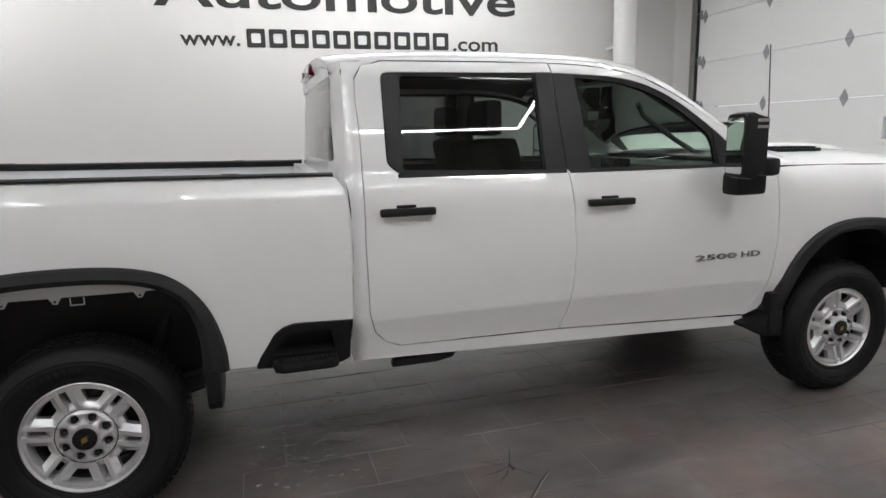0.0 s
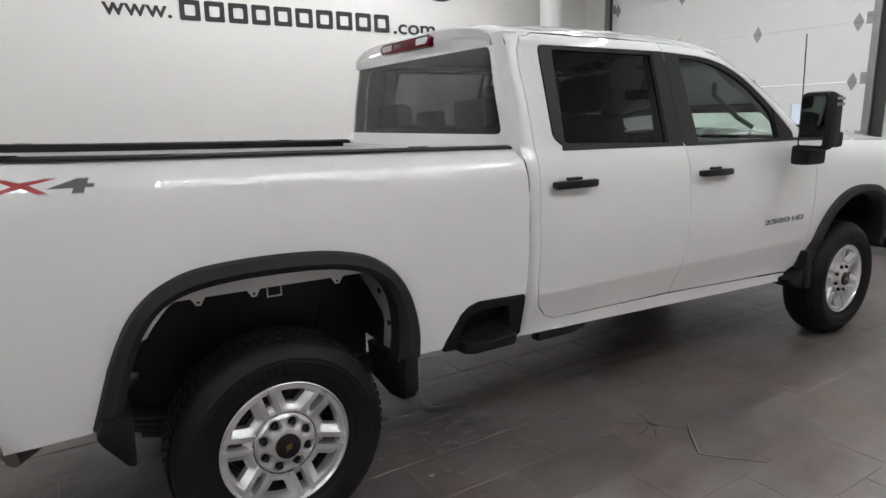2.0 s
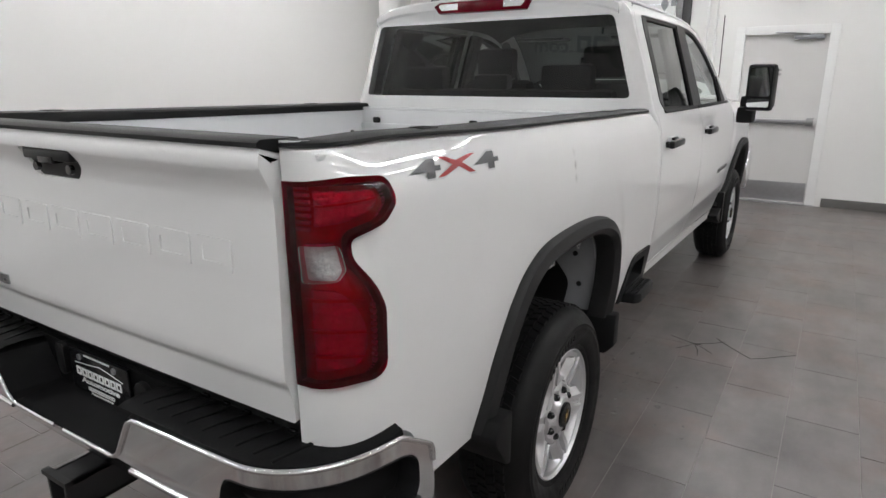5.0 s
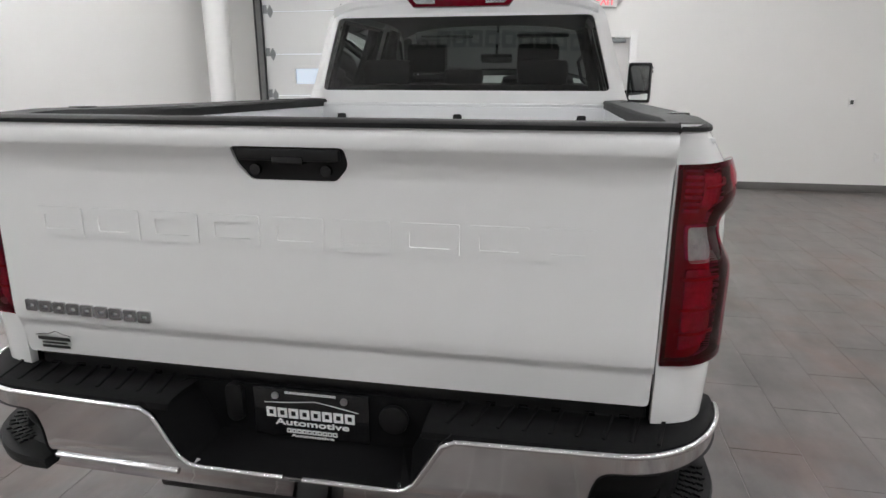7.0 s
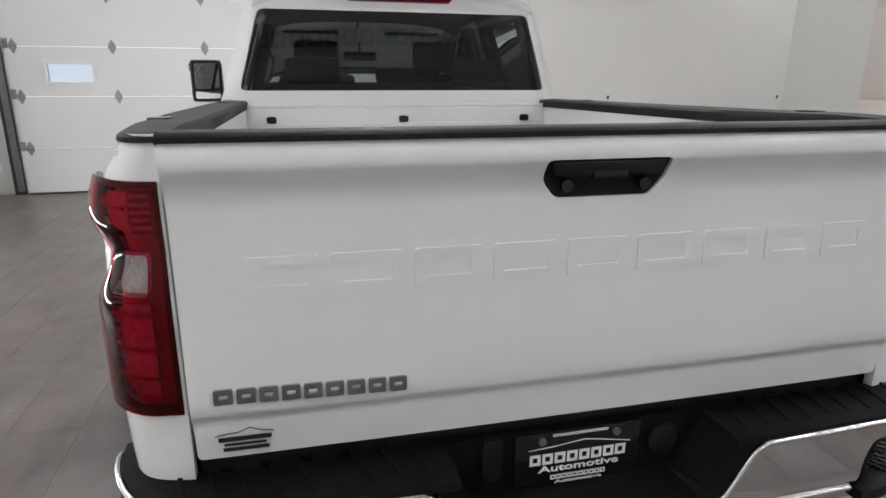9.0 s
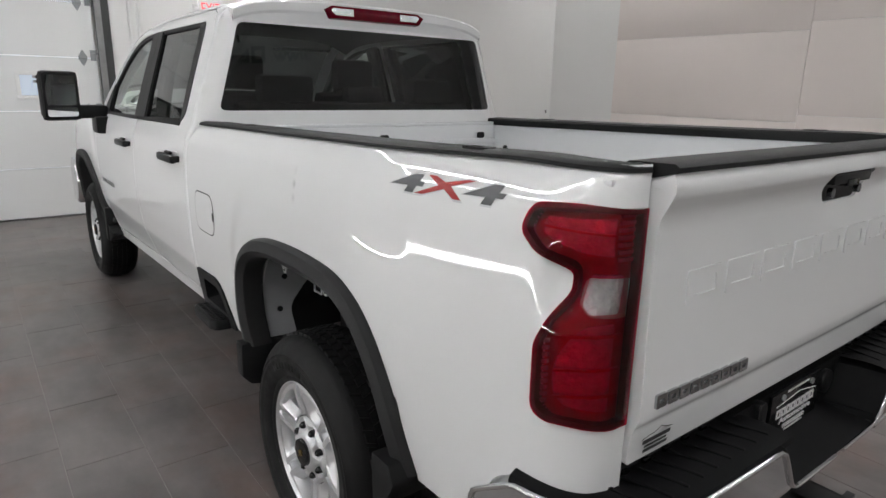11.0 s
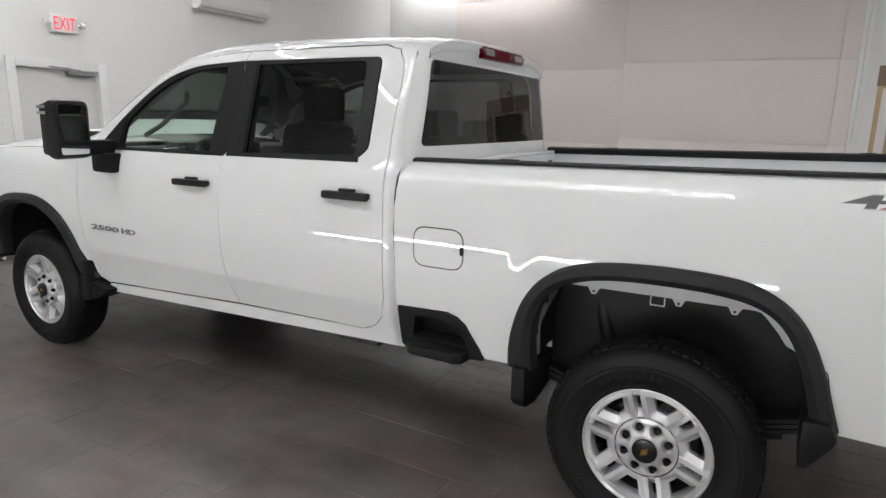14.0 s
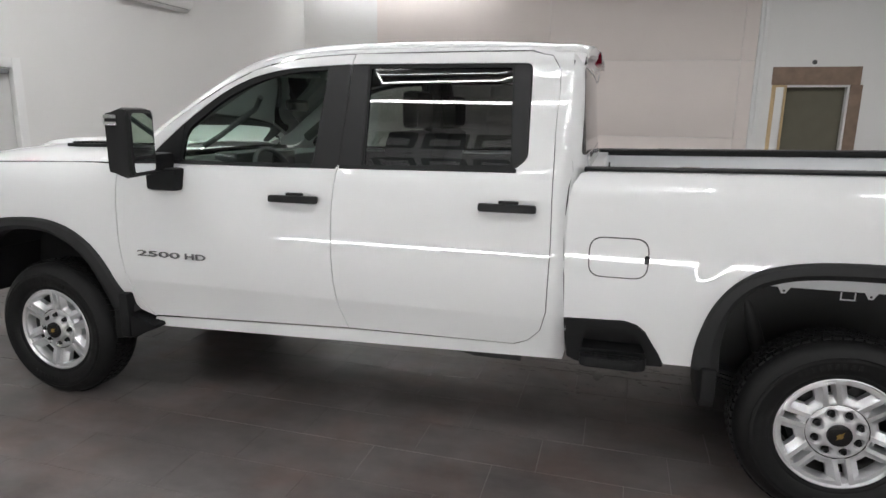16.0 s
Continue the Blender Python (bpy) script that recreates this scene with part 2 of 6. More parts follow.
def inside(p, poly):
    x, y = p
    hit = False
    j = len(poly) - 1
    for i in range(len(poly)):
        (xi, yi), (xj, yj) = poly[i], poly[j]
        if (yi > y) != (yj > y) and x < (xj - xi) * (y - yi) / (yj - yi) + xi:
            hit = not hit
        j = i
    return hit


def resample(poly, step):
    out = []
    for i in range(len(poly)):
        a, b = Vector(poly[i]), Vector(poly[(i + 1) % len(poly)])
        n = max(1, math.ceil((b - a).length / step))
        out += [tuple(a.lerp(b, k / n)) for k in range(n)]
    return out


def panel(outline, surface, step=0.04, lip=0.02, holes=(), hole_lip=None, creases=()):
    """A sheet-metal panel: an outline on a curved surface(u, v) -> (point, outward), with its edges turned in by lip."""
    loops = [resample(outline, step)] + [resample(h, step) for h in holes]
    pts, edges = [], []
    for lp in loops:
        s = len(pts)
        pts += lp
        edges += [(s + i, s + (i + 1) % len(lp)) for i in range(len(lp))]
    lo = [min(p[k] for p in loops[0]) for k in (0, 1)]
    hi = [max(p[k] for p in loops[0]) for k in (0, 1)]
    for v in creases:
        pts += [p for p in ((lo[0] + step * (k + .5), v) for k in range(int((hi[0] - lo[0]) / step))) if inside(p, loops[0]) and not any(inside(p, h) for h in loops[1:])]
    edge_pts = np.array(pts)
    for i in range(int((hi[0] - lo[0]) / step) + 1):
        for j in range(int((hi[1] - lo[1]) / step) + 1):
            p = (lo[0] + (i + 0.5 * (j % 2)) * step, lo[1] + j * step)
            if inside(p, loops[0]) and not any(inside(p, h) for h in loops[1:]) and ((edge_pts - p) ** 2).sum(1).min() > (0.5 * step) ** 2:
                pts.append(p)
    vo, _, fo, _, _, _ = delaunay_2d_cdt([Vector(p) for p in pts], edges, [], 0, 1e-5)
    bm = bmesh.new()
    layer = bm.verts.layers.float_vector.new("outward")
    vs, tris, vote = [], [], 0.0
    for p in vo:
        q, o = surface(*p)
        v = bm.verts.new(q)
        v[layer] = o
        vs.append(v)
    for f in fo:
        c = tuple(sum((vo[k] for k in f), Vector((0, 0))) / len(f))
        if inside(c, loops[0]) and not any(inside(c, h) for h in loops[1:]):
            a, b, d = (vo[k] for k in f[:3])
            area = (b - a).cross(d - a)
            if abs(area) < 4e-7:
                continue
            f = list(f) if area > 0 else list(f)[::-1]
            n = (vs[f[1]].co - vs[f[0]].co).cross(vs[f[2]].co - vs[f[0]].co)
            vote += n.dot(vs[f[0]][layer])
            tris.append(f)
    for f in tris:
        bm.faces.new([vs[k] for k in (f if vote > 0 else f[::-1])])
    bmesh.ops.delete(bm, geom=[v for v in bm.verts if not v.link_faces], context="VERTS")
    for k, lp in enumerate(loops):
        d = lip if (k == 0 or hole_lip is None) else hole_lip
        if d:
            top, low = [], []
            for p in lp:
                q, o = surface(*p)
                q, o = Vector(q), Vector(o)
                top.append(bm.verts.new(q))
                low.append(bm.verts.new(q - o * d))
            for i in range(len(lp)):
                j = (i + 1) % len(lp)
                bm.faces.new((top[i], top[j], low[j], low[i]))
    return bm


# ------------------------------------------------------------ the room
def wall_with_openings(name, label, axis, pos, thick, lo, hi, height, openings, material):
    """A wall in the plane axis = pos, from lo to hi, thick outward, with openings (a, b, z0, z1) right through it."""
    bm = bmesh.new()
    cuts = sorted({lo, hi, *[o[0] for o in openings], *[o[1] for o in openings]})
    for a, b in zip(cuts, cuts[1:]):
        gaps = sorted((o[2], o[3]) for o in openings if o[0] <= a + 1e-6 and o[1] >= b - 1e-6)
        z = 0.0
        for g0, g1 in gaps + [(height, height)]:
            if g0 > z + 1e-6:
                if axis == "y":
                    box(bm, (a, pos, z), (b, pos + thick, g0))
                else:
                    box(bm, (pos, a, z), (pos + thick, b, g0))
            z = g1
    bmesh.ops.remove_doubles(bm, verts=bm.verts, dist=1e-5)
    return tagged(part(name, bm, material, smooth=0), label, "wall", kind="structure")


GD = (-3.97, -0.34, 0.0, 3.75)
XD = (0.47, 1.48, 0.0, 2.11)
tagged(part("floor", boxm((WEST - 0.3, SOUTH - 0.3, -0.12), (EAST + 0.3, NORTH + 0.3, -0.0022)), GROUT, smooth=0), "dark grout bed under the grey tile floor", "floor", kind="structure")
tagged(part("ceiling", boxm((WEST - 0.3, SOUTH - 0.3, CEIL), (EAST + 0.3, NORTH + 0.3, CEIL + 0.2)), CEILMAT, smooth=0), "grey metal showroom ceiling with linear lights", "ceiling", kind="structure")
wall_with_openings("wall_north", "smooth off-white painted wall with garage door and exit", "y", NORTH, 0.25, WEST - 0.3, EAST + 0.3, CEIL, [GD, XD], WALLPAINT)
wall_with_openings("wall_west", "off-white painted wall with large black lettering", "x", WEST, -0.25, SOUTH, NORTH, CEIL, [], WALLPAINT)
wall_with_openings("wall_east", "off-white wall with unfinished doorway", "x", EAST, 0.25, SOUTH, NORTH, CEIL, [(-2.42, -1.53, 0.0, 2.17)], WALLPAINT)
wall_with_openings("wall_south", "plain rear wall, its paint darkened to dim the tailgate", "y", SOUTH, -0.25, WEST - 0.3, EAST + 0.3, CEIL, [], DIMMEDPAINT)

for nm, a, b in (("baseboard", (-0.2, NORTH - 0.012, 0), (0.41, NORTH, 0.11)), ("baseboard", (1.60, NORTH - 0.012, 0), (EAST, NORTH, 0.11)),
                 ("baseboard", (WEST, SOUTH, 0), (WEST + 0.012, NORTH, 0.11)), ("baseboard", (EAST - 0.012, -1.0, 0), (EAST, NORTH - 0.02, 0.11))):
    tagged(part(nm, boxm(a, b, 0.003), BASEGREY), "dark grey rubber baseboard along the wall", "baseboard", kind="structure")


def strip_light(a, b, w=0.05):
    ob = thing("strip_light", "long thin white linear ceiling light", "ceiling light", "ceiling strip lights")
    ax = 0 if abs(b[0] - a[0]) > abs(b[1] - a[1]) else 1
    lo = [min(a[0], b[0]), min(a[1], b[1])]
    hi = [max(a[0], b[0]), max(a[1], b[1])]
    o = 1 - ax
    lo[o] -= w / 2
    hi[o] += w / 2
    part("housing", boxm((lo[0] - 0.012, lo[1] - 0.012, CEIL - 0.05), (hi[0] + 0.012, hi[1] + 0.012, CEIL), 0.004), SIGNWHITE, ob)
    part("diffuser", boxm((lo[0], lo[1], CEIL - 0.053), (hi[0], hi[1], CEIL - 0.049)), STRIP, ob, smooth=0)


for x0, x1 in ((3.35, 4.38), (-4.04, -3.35)):
    for y0, y1 in ((.1, 3.96), (-3.9, -1.3)):
        for x in (x0, x1):
            strip_light((x, y0), (x, y1))
        for y in (y0, y1):
            strip_light((x0 + .03, y), (x1 - .03, y))
# further strips assumed on the unseen ceiling, added to fill out the room light
strip_light((-3.3, 4.15), (3.3, 4.15))
strip_light((-3.15, -3.95), (3.45, -3.95))
strip_light((0.15, 0.5), (0.15, 6.6))
strip_light((7.4, 3.2), (7.4, 6.6))
strip_light((-0.4, 6.7), (2.6, 6.7))


# low light bar on the west wall
bar = thing("wall_light", "long low white linear light on the wall", "wall light")
part("housing", boxm((WEST + 0.001, -0.62, 0.165), (WEST + 0.045, 4.67, 0.241), 0.004), SIGNWHITE, bar)
part("diffuser", boxm((WEST + 0.044, -0.60, 0.185), (WEST + 0.049, 4.65, 0.221)), STRIP, bar, smooth=0)


def garage_door():
    """A sectional door of five insulated sections, its hinges, windows, tracks and rollers."""
    x0, x1, y = GD[0], GD[1], NORTH - 0.05
    door = thing("garage_door", "closed white sectional garage door with small windows", "garage door")
    edges = [0.0, 0.60, 1.255, 1.87, 2.485, 3.10, 3.71]
    for i, (a, b) in enumerate(zip(edges, edges[1:])):
        wins = [(-3.52, -2.99), (-1.14, -0.60)] if i == 2 else []
        bm = bmesh.new()
        cuts = sorted({x0, x1, *[v for w in wins for v in w]})
        for p, q in zip(cuts, cuts[1:]):
            if any(w[0] <= p + 1e-6 and w[1] >= q - 1e-6 for w in wins):
                box(bm, (p, y, a + 0.004), (q, y + 0.045, 1.43))
                box(bm, (p, y, 1.66), (q, y + 0.045, b - 0.004))
            else:
                box(bm, (p, y, a + 0.004), (q, y + 0.045, b - 0.004))
        bmesh.ops.remove_doubles(bm, verts=bm.verts, dist=1e-5)
        sec = part("section", bm, GDOOR, door, smooth=0)
        for w in wins:
            fr = bmesh.new()
            for c, d in (((w[0] - 0.04, 1.39), (w[1] + 0.04, 1.435)), ((w[0] - 0.04, 1.655), (w[1] + 0.04, 1.70)), ((w[0] - 0.04, 1.435), (w[0] + 0.005, 1.655)), ((w[1] - 0.005, 1.435), (w[1] + 0.04, 1.655))):
                box(fr, (c[0], y - 0.014, c[1]), (d[0], y + 0.05, d[1]), 0.006)
            win = part("window", fr, TRIMWHITE, sec, "white moulded window frame")
        if i:
            for hx in (-3.86, -2.73, -1.61, -0.48):
                h = bmesh.new()
                d = [(hx, a - 0.095), (hx - 0.045, a - 0.02), (hx - 0.045, a + 0.02), (hx, a + 0.095), (hx + 0.045, a + 0.02), (hx + 0.045, a - 0.02)]
                h = prism(d, y - 0.006, y - 0.001)
                cyl(h, 0.008, 0.09, at(hx, y - 0.01, a, "x"), 10)
                for s in (-0.05, 0.05):
                    cyl(h, 0.007, 0.006, at(hx, y - 0.009, a + s, "y"), 8)
                part("hinge", h, GREYMETAL, door)
    for w in ((-3.52, -2.99), (-1.14, -0.60)):
        part("pane", boxm((w[0], y + 0.02, 1.43), (w[1], y + 0.026, 1.66)), GLASSCLEAR, door, "small clear door pane", smooth=0)
    part("bottom_seal", boxm((x0, y, -0.002), (x1, y + 0.045, 0.03), 0.008), SEAL, door)
    for s, tx in ((1, x0 - 0.06), (-1, x1 + 0.06)):
        bm = bmesh.new()
        box(bm, (tx - 0.035, y - 0.06, 0.05), (tx - 0.03, y - 0.005, 3.7))
        box(bm, (tx - 0.035, y - 0.065, 0.05), (tx + 0.035, y - 0.06, 3.7))
        box(bm, (tx + 0.03, y - 0.06, 0.05), (tx + 0.035, y - 0.03, 3.7))
        part("track", bm, TRACK, door, smooth=0)
        part("jamb_seal", boxm((tx - 0.10 if s > 0 else tx - 0.02, y + 0.0, 0), (tx + 0.02 if s > 0 else tx + 0.13, y + 0.049, 3.75)), SEAL, door, smooth=0)
        for e in edges[1:-1]:
            r = cylm(0.024, 0.03, at(tx, y - 0.03, e + 0.05, "x"), 14)
            cyl(r, 0.006, 0.12, at(tx + s * 0.05, y - 0.03, e + 0.05, "x"), 8)
            box(r, (tx + s * 0.06, y - 0.012, e - 0.03), (tx + s * 0.12, y - 0.002, e + 0.09))
            part("roller", r, GREYMETAL, door)
    part("header", boxm((x0 - 0.15, y - 0.01, 3.71), (x1 + 0.15, y + 0.05, 3.8)), TRIMWHITE, door, smooth=0)
    return door


garage_door()
tagged(part("backdrop", boxm((GD[0] - 1, NORTH + 1.2, 0), (GD[1] + 1, NORTH + 1.25, 3.0)), DAYPANE, smooth=0), "pale daylight outside the garage door windows", "backdrop", kind="structure")


def exit_door():
    door = thing("door_1", "grey painted steel exit door with panic bar", "door", kind="structure")
    x0, x1, z1, y = XD[0], XD[1], XD[3], NORTH
    leaf = part("leaf", boxm((x0 + 0.05, y + 0.05, 0.01), (x1 - 0.05, y + 0.095, z1 - 0.05), 0.003), DOORGREY, door)
    part("kick_plate", boxm((x0 + 0.07, y + 0.043, 0.03), (x1 - 0.07, y + 0.049, 0.27), 0.001), STEEL, door)
    for a, b in (((x0 - 0.05, y - 0.014, 0), (x0 + 0.05, y + 0.12, z1 + 0.05)), ((x1 - 0.05, y - 0.014, 0), (x1 + 0.05, y + 0.12, z1 + 0.05)), ((x0 + 0.05, y - 0.014, z1 - 0.05), (x1 - 0.05, y + 0.12, z1 + 0.05))):
        part("door_frame", boxm(a, b, 0.006), TRIMWHITE, door)
    bar = bmesh.new()
    box(bar, (x0 + 0.10, y - 0.03, 1.0), (x1 - 0.12, y + 0.0, 1.055), 0.01)
    box(bar, (x0 + 0.07, y - 0.04, 0.96), (x0 + 0.17, y + 0.05, 1.10), 0.012)
    box(bar, (x1 - 0.17, y - 0.035, 0.98), (x1 - 0.09, y + 0.05, 1.08), 0.012)
    part("panic_bar", bar, STEEL, door)
    clo = bmesh.new()
    box(clo, (1.06, y - 0.03, 1.995), (1.38, y + 0.05, 2.05), 0.02)
    tube(clo, [(1.22, y - 0.01, 2.055), (1.02, y - 0.10, 2.07), (0.86, y - 0.01, 2.08)], 0.009, 8)
    part("door_closer", clo, GREYMETAL, door)
    part("threshold", boxm((x0 - 0.05, y - 0.05, 0), (x1 + 0.05, y + 0.15, 0.015), 0.004), STEEL, door)


exit_door()


def text_part(name, text, size, m, material, parent, extrude=0.003, label="", align="CENTER", bold=0.0):
    """Raised lettering in the built-in font, turned into a mesh."""
    c = bpy.data.curves.new(name, "FONT")
    c.body, c.size, c.extrude, c.align_x, c.align_y = text, size, extrude, align, "BOTTOM_BASELINE"
    c.offset = bold
    tmp = bpy.data.objects.new(name, c)
    scene.collection.objects.link(tmp)
    me = bpy.data.meshes.new_from_object(tmp.evaluated_get(bpy.context.evaluated_depsgraph_get()))
    bpy.data.objects.remove(tmp)
    bpy.data.curves.remove(c)
    me.materials.clear()
    me.materials.append(material)
    ob = new(name, me)
    ob.matrix_basis = m
    if parent is not None:
        ob.parent = parent
    return tagged(ob, label) if label else ob


def fit_text(ob, w, h):
    """Scales a lettering mesh in its own plane to a width and height."""
    me = ob.data
    xs = [v.co.x for v in me.vertices]
    ys = [v.co.y for v in me.vertices]
    sx, sy = w / (max(xs) - min(xs)), h / (max(ys) - min(ys))
    cx, y0 = (max(xs) + min(xs)) / 2, min(ys)
    for v in me.vertices:
        v.co.x, v.co.y = (v.co.x - cx) * sx, (v.co.y - y0) * sy
    return ob


# exit sign
sign = thing("exit_sign", "lit white exit sign with red letters above the door", "sign")
part("housing", boxm((0.905, NORTH - 0.06, 2.455), (1.21, NORTH, 2.64), 0.012), SIGNWHITE, sign)
e = text_part("lettering", "EXIT", 0.2, Matrix.Translation((1.057, NORTH - 0.061, 2.48)) @ Matrix.Rotation(radians(90), 4, "X"), SIGNRED, sign, 0.002, "glowing red letters")
fit_text(e, 0.24, 0.135)
for s in (-1, 1):
    bm = cylm(0.035, 0.05, at(1.057 + s * 0.2, NORTH - 0.05, 2.55, "x"), 16, 0.028)
    cyl(bm, 0.012, 0.06, at(1.057 + s * 0.165, NORTH - 0.05, 2.55, "x"), 10)
    part("lamp_head", bm, SIGNWHITE, sign)

# air conditioner
ac = thing("air_conditioner", "white wall-mounted air conditioning unit", "air conditioner")
prof = [(NORTH, 3.01), (NORTH - 0.10, 2.98), (NORTH - 0.19, 3.03), (NORTH - 0.215, 3.09), (NORTH - 0.21, 3.25), (NORTH - 0.17, 3.29), (NORTH, 3.29)]
part("casing", prism(prof, 2.82, 4.08, "x", 0.01), TRIMWHITE, ac)
for k in range(3):
    part("vane", boxm((2.88, NORTH - 0.17 + 0.045 * k, 2.985), (4.02, NORTH - 0.14 + 0.045 * k, 3.002), 0.004, Matrix.Translation((0, 0, 0.03 - 0.012 * k))), GREYMETAL if k else SEAL, ac)

# wall outlets and switches
for x, z, lab in ((4.34, 1.205, "small white thermostat with grey face"), (7.5, 1.205, "small white thermostat with grey face"), (4.77, 0.49, "white wall outlet plate"), (4.93, 0.49, "white wall outlet plate"), (0.32, 1.45, "white light switch plate")):
    w = thing("wall_plate", lab, "wall plate")
    part("plate", boxm((x - 0.04, NORTH - 0.012, z - 0.06), (x + 0.04, NORTH, z + 0.06), 0.004), TRIMWHITE, w)
    part("insert", boxm((x - 0.02, NORTH - 0.018, z - 0.02), (x + 0.02, NORTH - 0.0125, z + 0.035), 0.003), SEAL if "thermo" in lab else SIGNWHITE, w)

# white pipe beside the garage door
pipe = thing("downpipe", "large white painted vertical pipe with wall bracket", "pipe")
bm = bmesh.new()
cyl(bm, 0.15, CEIL, at(-4.15, 5.79, CEIL / 2), 40)
part("pipe", bm, TRIMWHITE, pipe)
for z in (0.72, 2.745):
    bm = cylm(0.155, 0.03, at(-4.15, 5.79, z), 40)
    box(bm, (WEST, 5.755, z - 0.02), (-4.25, 5.805, z + 0.02), 0.004)
    part("bracket", bm, TRIMWHITE, pipe)
for x in (0.07, 0.17):
    c = thing("conduit", "thin white painted conduit running up the wall", "conduit")
    part("tube", tube(bmesh.new(), [(x, NORTH - 0.03, 0.02), (x, NORTH - 0.03, CEIL)], 0.016), TRIMWHITE, c)

# beige boards on the east wall: two bays of four-foot sheets and a narrow filler
boards = thing("wall_boards", "beige fibre boards covering a wide opening", "wall boards", kind="structure")
for y1, y0, seams_z in ((5.42, 2.23, (0.0, 1.24, 2.485, 3.72, CEIL)), (2.23, -.84, (0.0, .12, 1.345, 2.59, 3.81, CEIL)), (-.84, -1.06, (0.0, 1.34, 2.575, 3.81, CEIL))):
    for k, (z0, z1) in enumerate(zip(seams_z, seams_z[1:])):
        part("board", boxm((EAST - 0.02 - 0.002 * (k % 2), y0 + 0.003, z0 + 0.003), (EAST - 0.004, y1 - 0.003, z1 - 0.003), 0.002), BEIGE, boards)
tagged(part("trim", boxm((EAST - 0.035, -1.19, 0), (EAST - 0.002, -1.064, CEIL), 0.006), TRIMWHITE), "white wooden trim beside the beige boards", "trim", kind="structure")
tagged(part("trim", tube(bmesh.new(), [(EAST - 0.05, -1.12, 1.4), (EAST - 0.05, -1.12, CEIL - .05)], 0.012), TRIMWHITE), "thin white conduit on the trim", "trim", kind="structure")

# unfinished doorway
dw = thing("unfinished_doorway", "rough doorway framed in bare and weathered wood", "doorway", kind="structure")
part("header", boxm((EAST - 0.02, -2.58, 2.20), (EAST + 0.10, -1.33, 2.475), 0.006), WOODDARK, dw)
part("post", boxm((EAST - 0.018, -2.62, 0), (EAST + 0.12, -2.45, 2.20), 0.006), WOODDARK, dw)
part("post", boxm((EAST - 0.012, -1.405, 0), (EAST + 0.12, -1.345, 2.20), 0.006), WOODRAW, dw, "bare pine stud")
part("stud", boxm((EAST + 0.0, -1.565, 0), (EAST + 0.12, -1.515, 2.165), 0.004), WOODRAW, dw, "bare pine stud")
part("top_plate", boxm((EAST - 0.005, -1.565, 2.165), (EAST + 0.12, -1.405, 2.198), 0.004), WOODRAW, dw)
part("rough_stud", boxm((EAST + 0.03, -1.515, 0), (EAST + 0.12, -1.405, 2.165), 0.004), WOODDARK, dw)
part("backing", boxm((EAST + 0.13, -2.6, 0), (EAST + 0.16, -1.35, 2.3), 0.0), OLIVE, dw, "dull olive board closing the doorway", smooth=0)
part("knot_hole", cylm(0.035, 0.012, at(EAST, -1.91, 2.545, "x"), 20), SEAL, dw)


# ------------------------------------------------------------ the truck: surfaces
# y runs from the rear axle forward, x to the truck's right; the wheelbase is 4.036 m
CABX = curve([(.46, .862), (.58, .878), (.66, .901), (.735, .926), (.750, .9297), (.80, .9355), (.9, .9475), (1.03, .9525), (1.12, .951), (1.20, .948), (1.28, .941), (1.35, .923), (1.395, .900), (1.5, .868), (1.65, .8215), (1.8, .774), (1.88, .7475), (1.93, .70)])
BEDX = curve([(.45, .90), (.6, .922), (.75, .943), (.9, .955), (1.05, .958), (1.15, .958), (1.2, .956), (1.27, .952), (1.31, .945), (1.335, .935), (1.36, .921), (1.38, .909), (1.40, .8955), (1.415, .882)])
FENX = curve([(.45, .90), (.6, .915), (.75, .93), (.9, .945), (1.05, .952), (1.15, .95), (1.25, .935), (1.32, .905), (1.38, .86)])
CORNER_Y, CORNER_LEN = -0.90, 0.28
# the rear corner in plan: a squarish quarter oval, by its run
QUARTER = [(math.cos(a) ** .66, math.sin(a) ** .66) for a in np.linspace(0, math.pi / 2, 301)]
RUN = np.cumsum([0] + [math.hypot((b[0] - a[0]) * .125, (b[1] - a[1]) * .19) for a, b in zip(QUARTER, QUARTER[1:])])
RUN = RUN / RUN[-1]
QX, QY = [q[0] for q in QUARTER], [q[1] for q in QUARTER]


def smooth01(t):
    t = min(max(t, 0.0), 1.0)
    return t * t * (3 - 2 * t)


def bulge(y, z, y0):
    """The low plateau of the body round a wheel arch, with a soft step at its border."""
    rho = ((abs(y - y0) / .585) ** 4 + (max(z - .40, 0) / .825) ** 4) ** .25
    return .0062 * (1 - smooth01((rho - .94) / (.13 if y > y0 else .22))) * smooth01((z - .80) / .2)


def numeric(fn):
    """Adds the outward normal to a surface fn(u, v) -> point on the right-hand side of the truck."""
    def both(u, v):
        p = Vector(fn(u, v))
        a = Vector(fn(u + 0.004, v)) - Vector(fn(u - 0.004, v))
        b = Vector(fn(u, v + 0.004)) - Vector(fn(u, v - 0.004))
        n = a.cross(b)
        n.normalize()
        return p, n
    return both


def bed_xyz(u, z):
    x0 = BEDX(z) - .040 * smooth01((-.30 - u) / .75) ** .9
    x0 -= .022 * math.exp(-((z - 1.205) / .05) ** 2) * smooth01((-.95 - u) / .06)
    if u >= CORNER_Y:
        return (x0 + bulge(u, z, 0.0), u, z)
    s = min((CORNER_Y - u) / CORNER_LEN, 1.0)
    return (.781 + (x0 - .781) * float(np.interp(s, RUN, QX)), CORNER_Y - .20 * float(np.interp(s, RUN, QY)), z)


def cab_xyz(u, z):
    return (CABX(z), u, z)


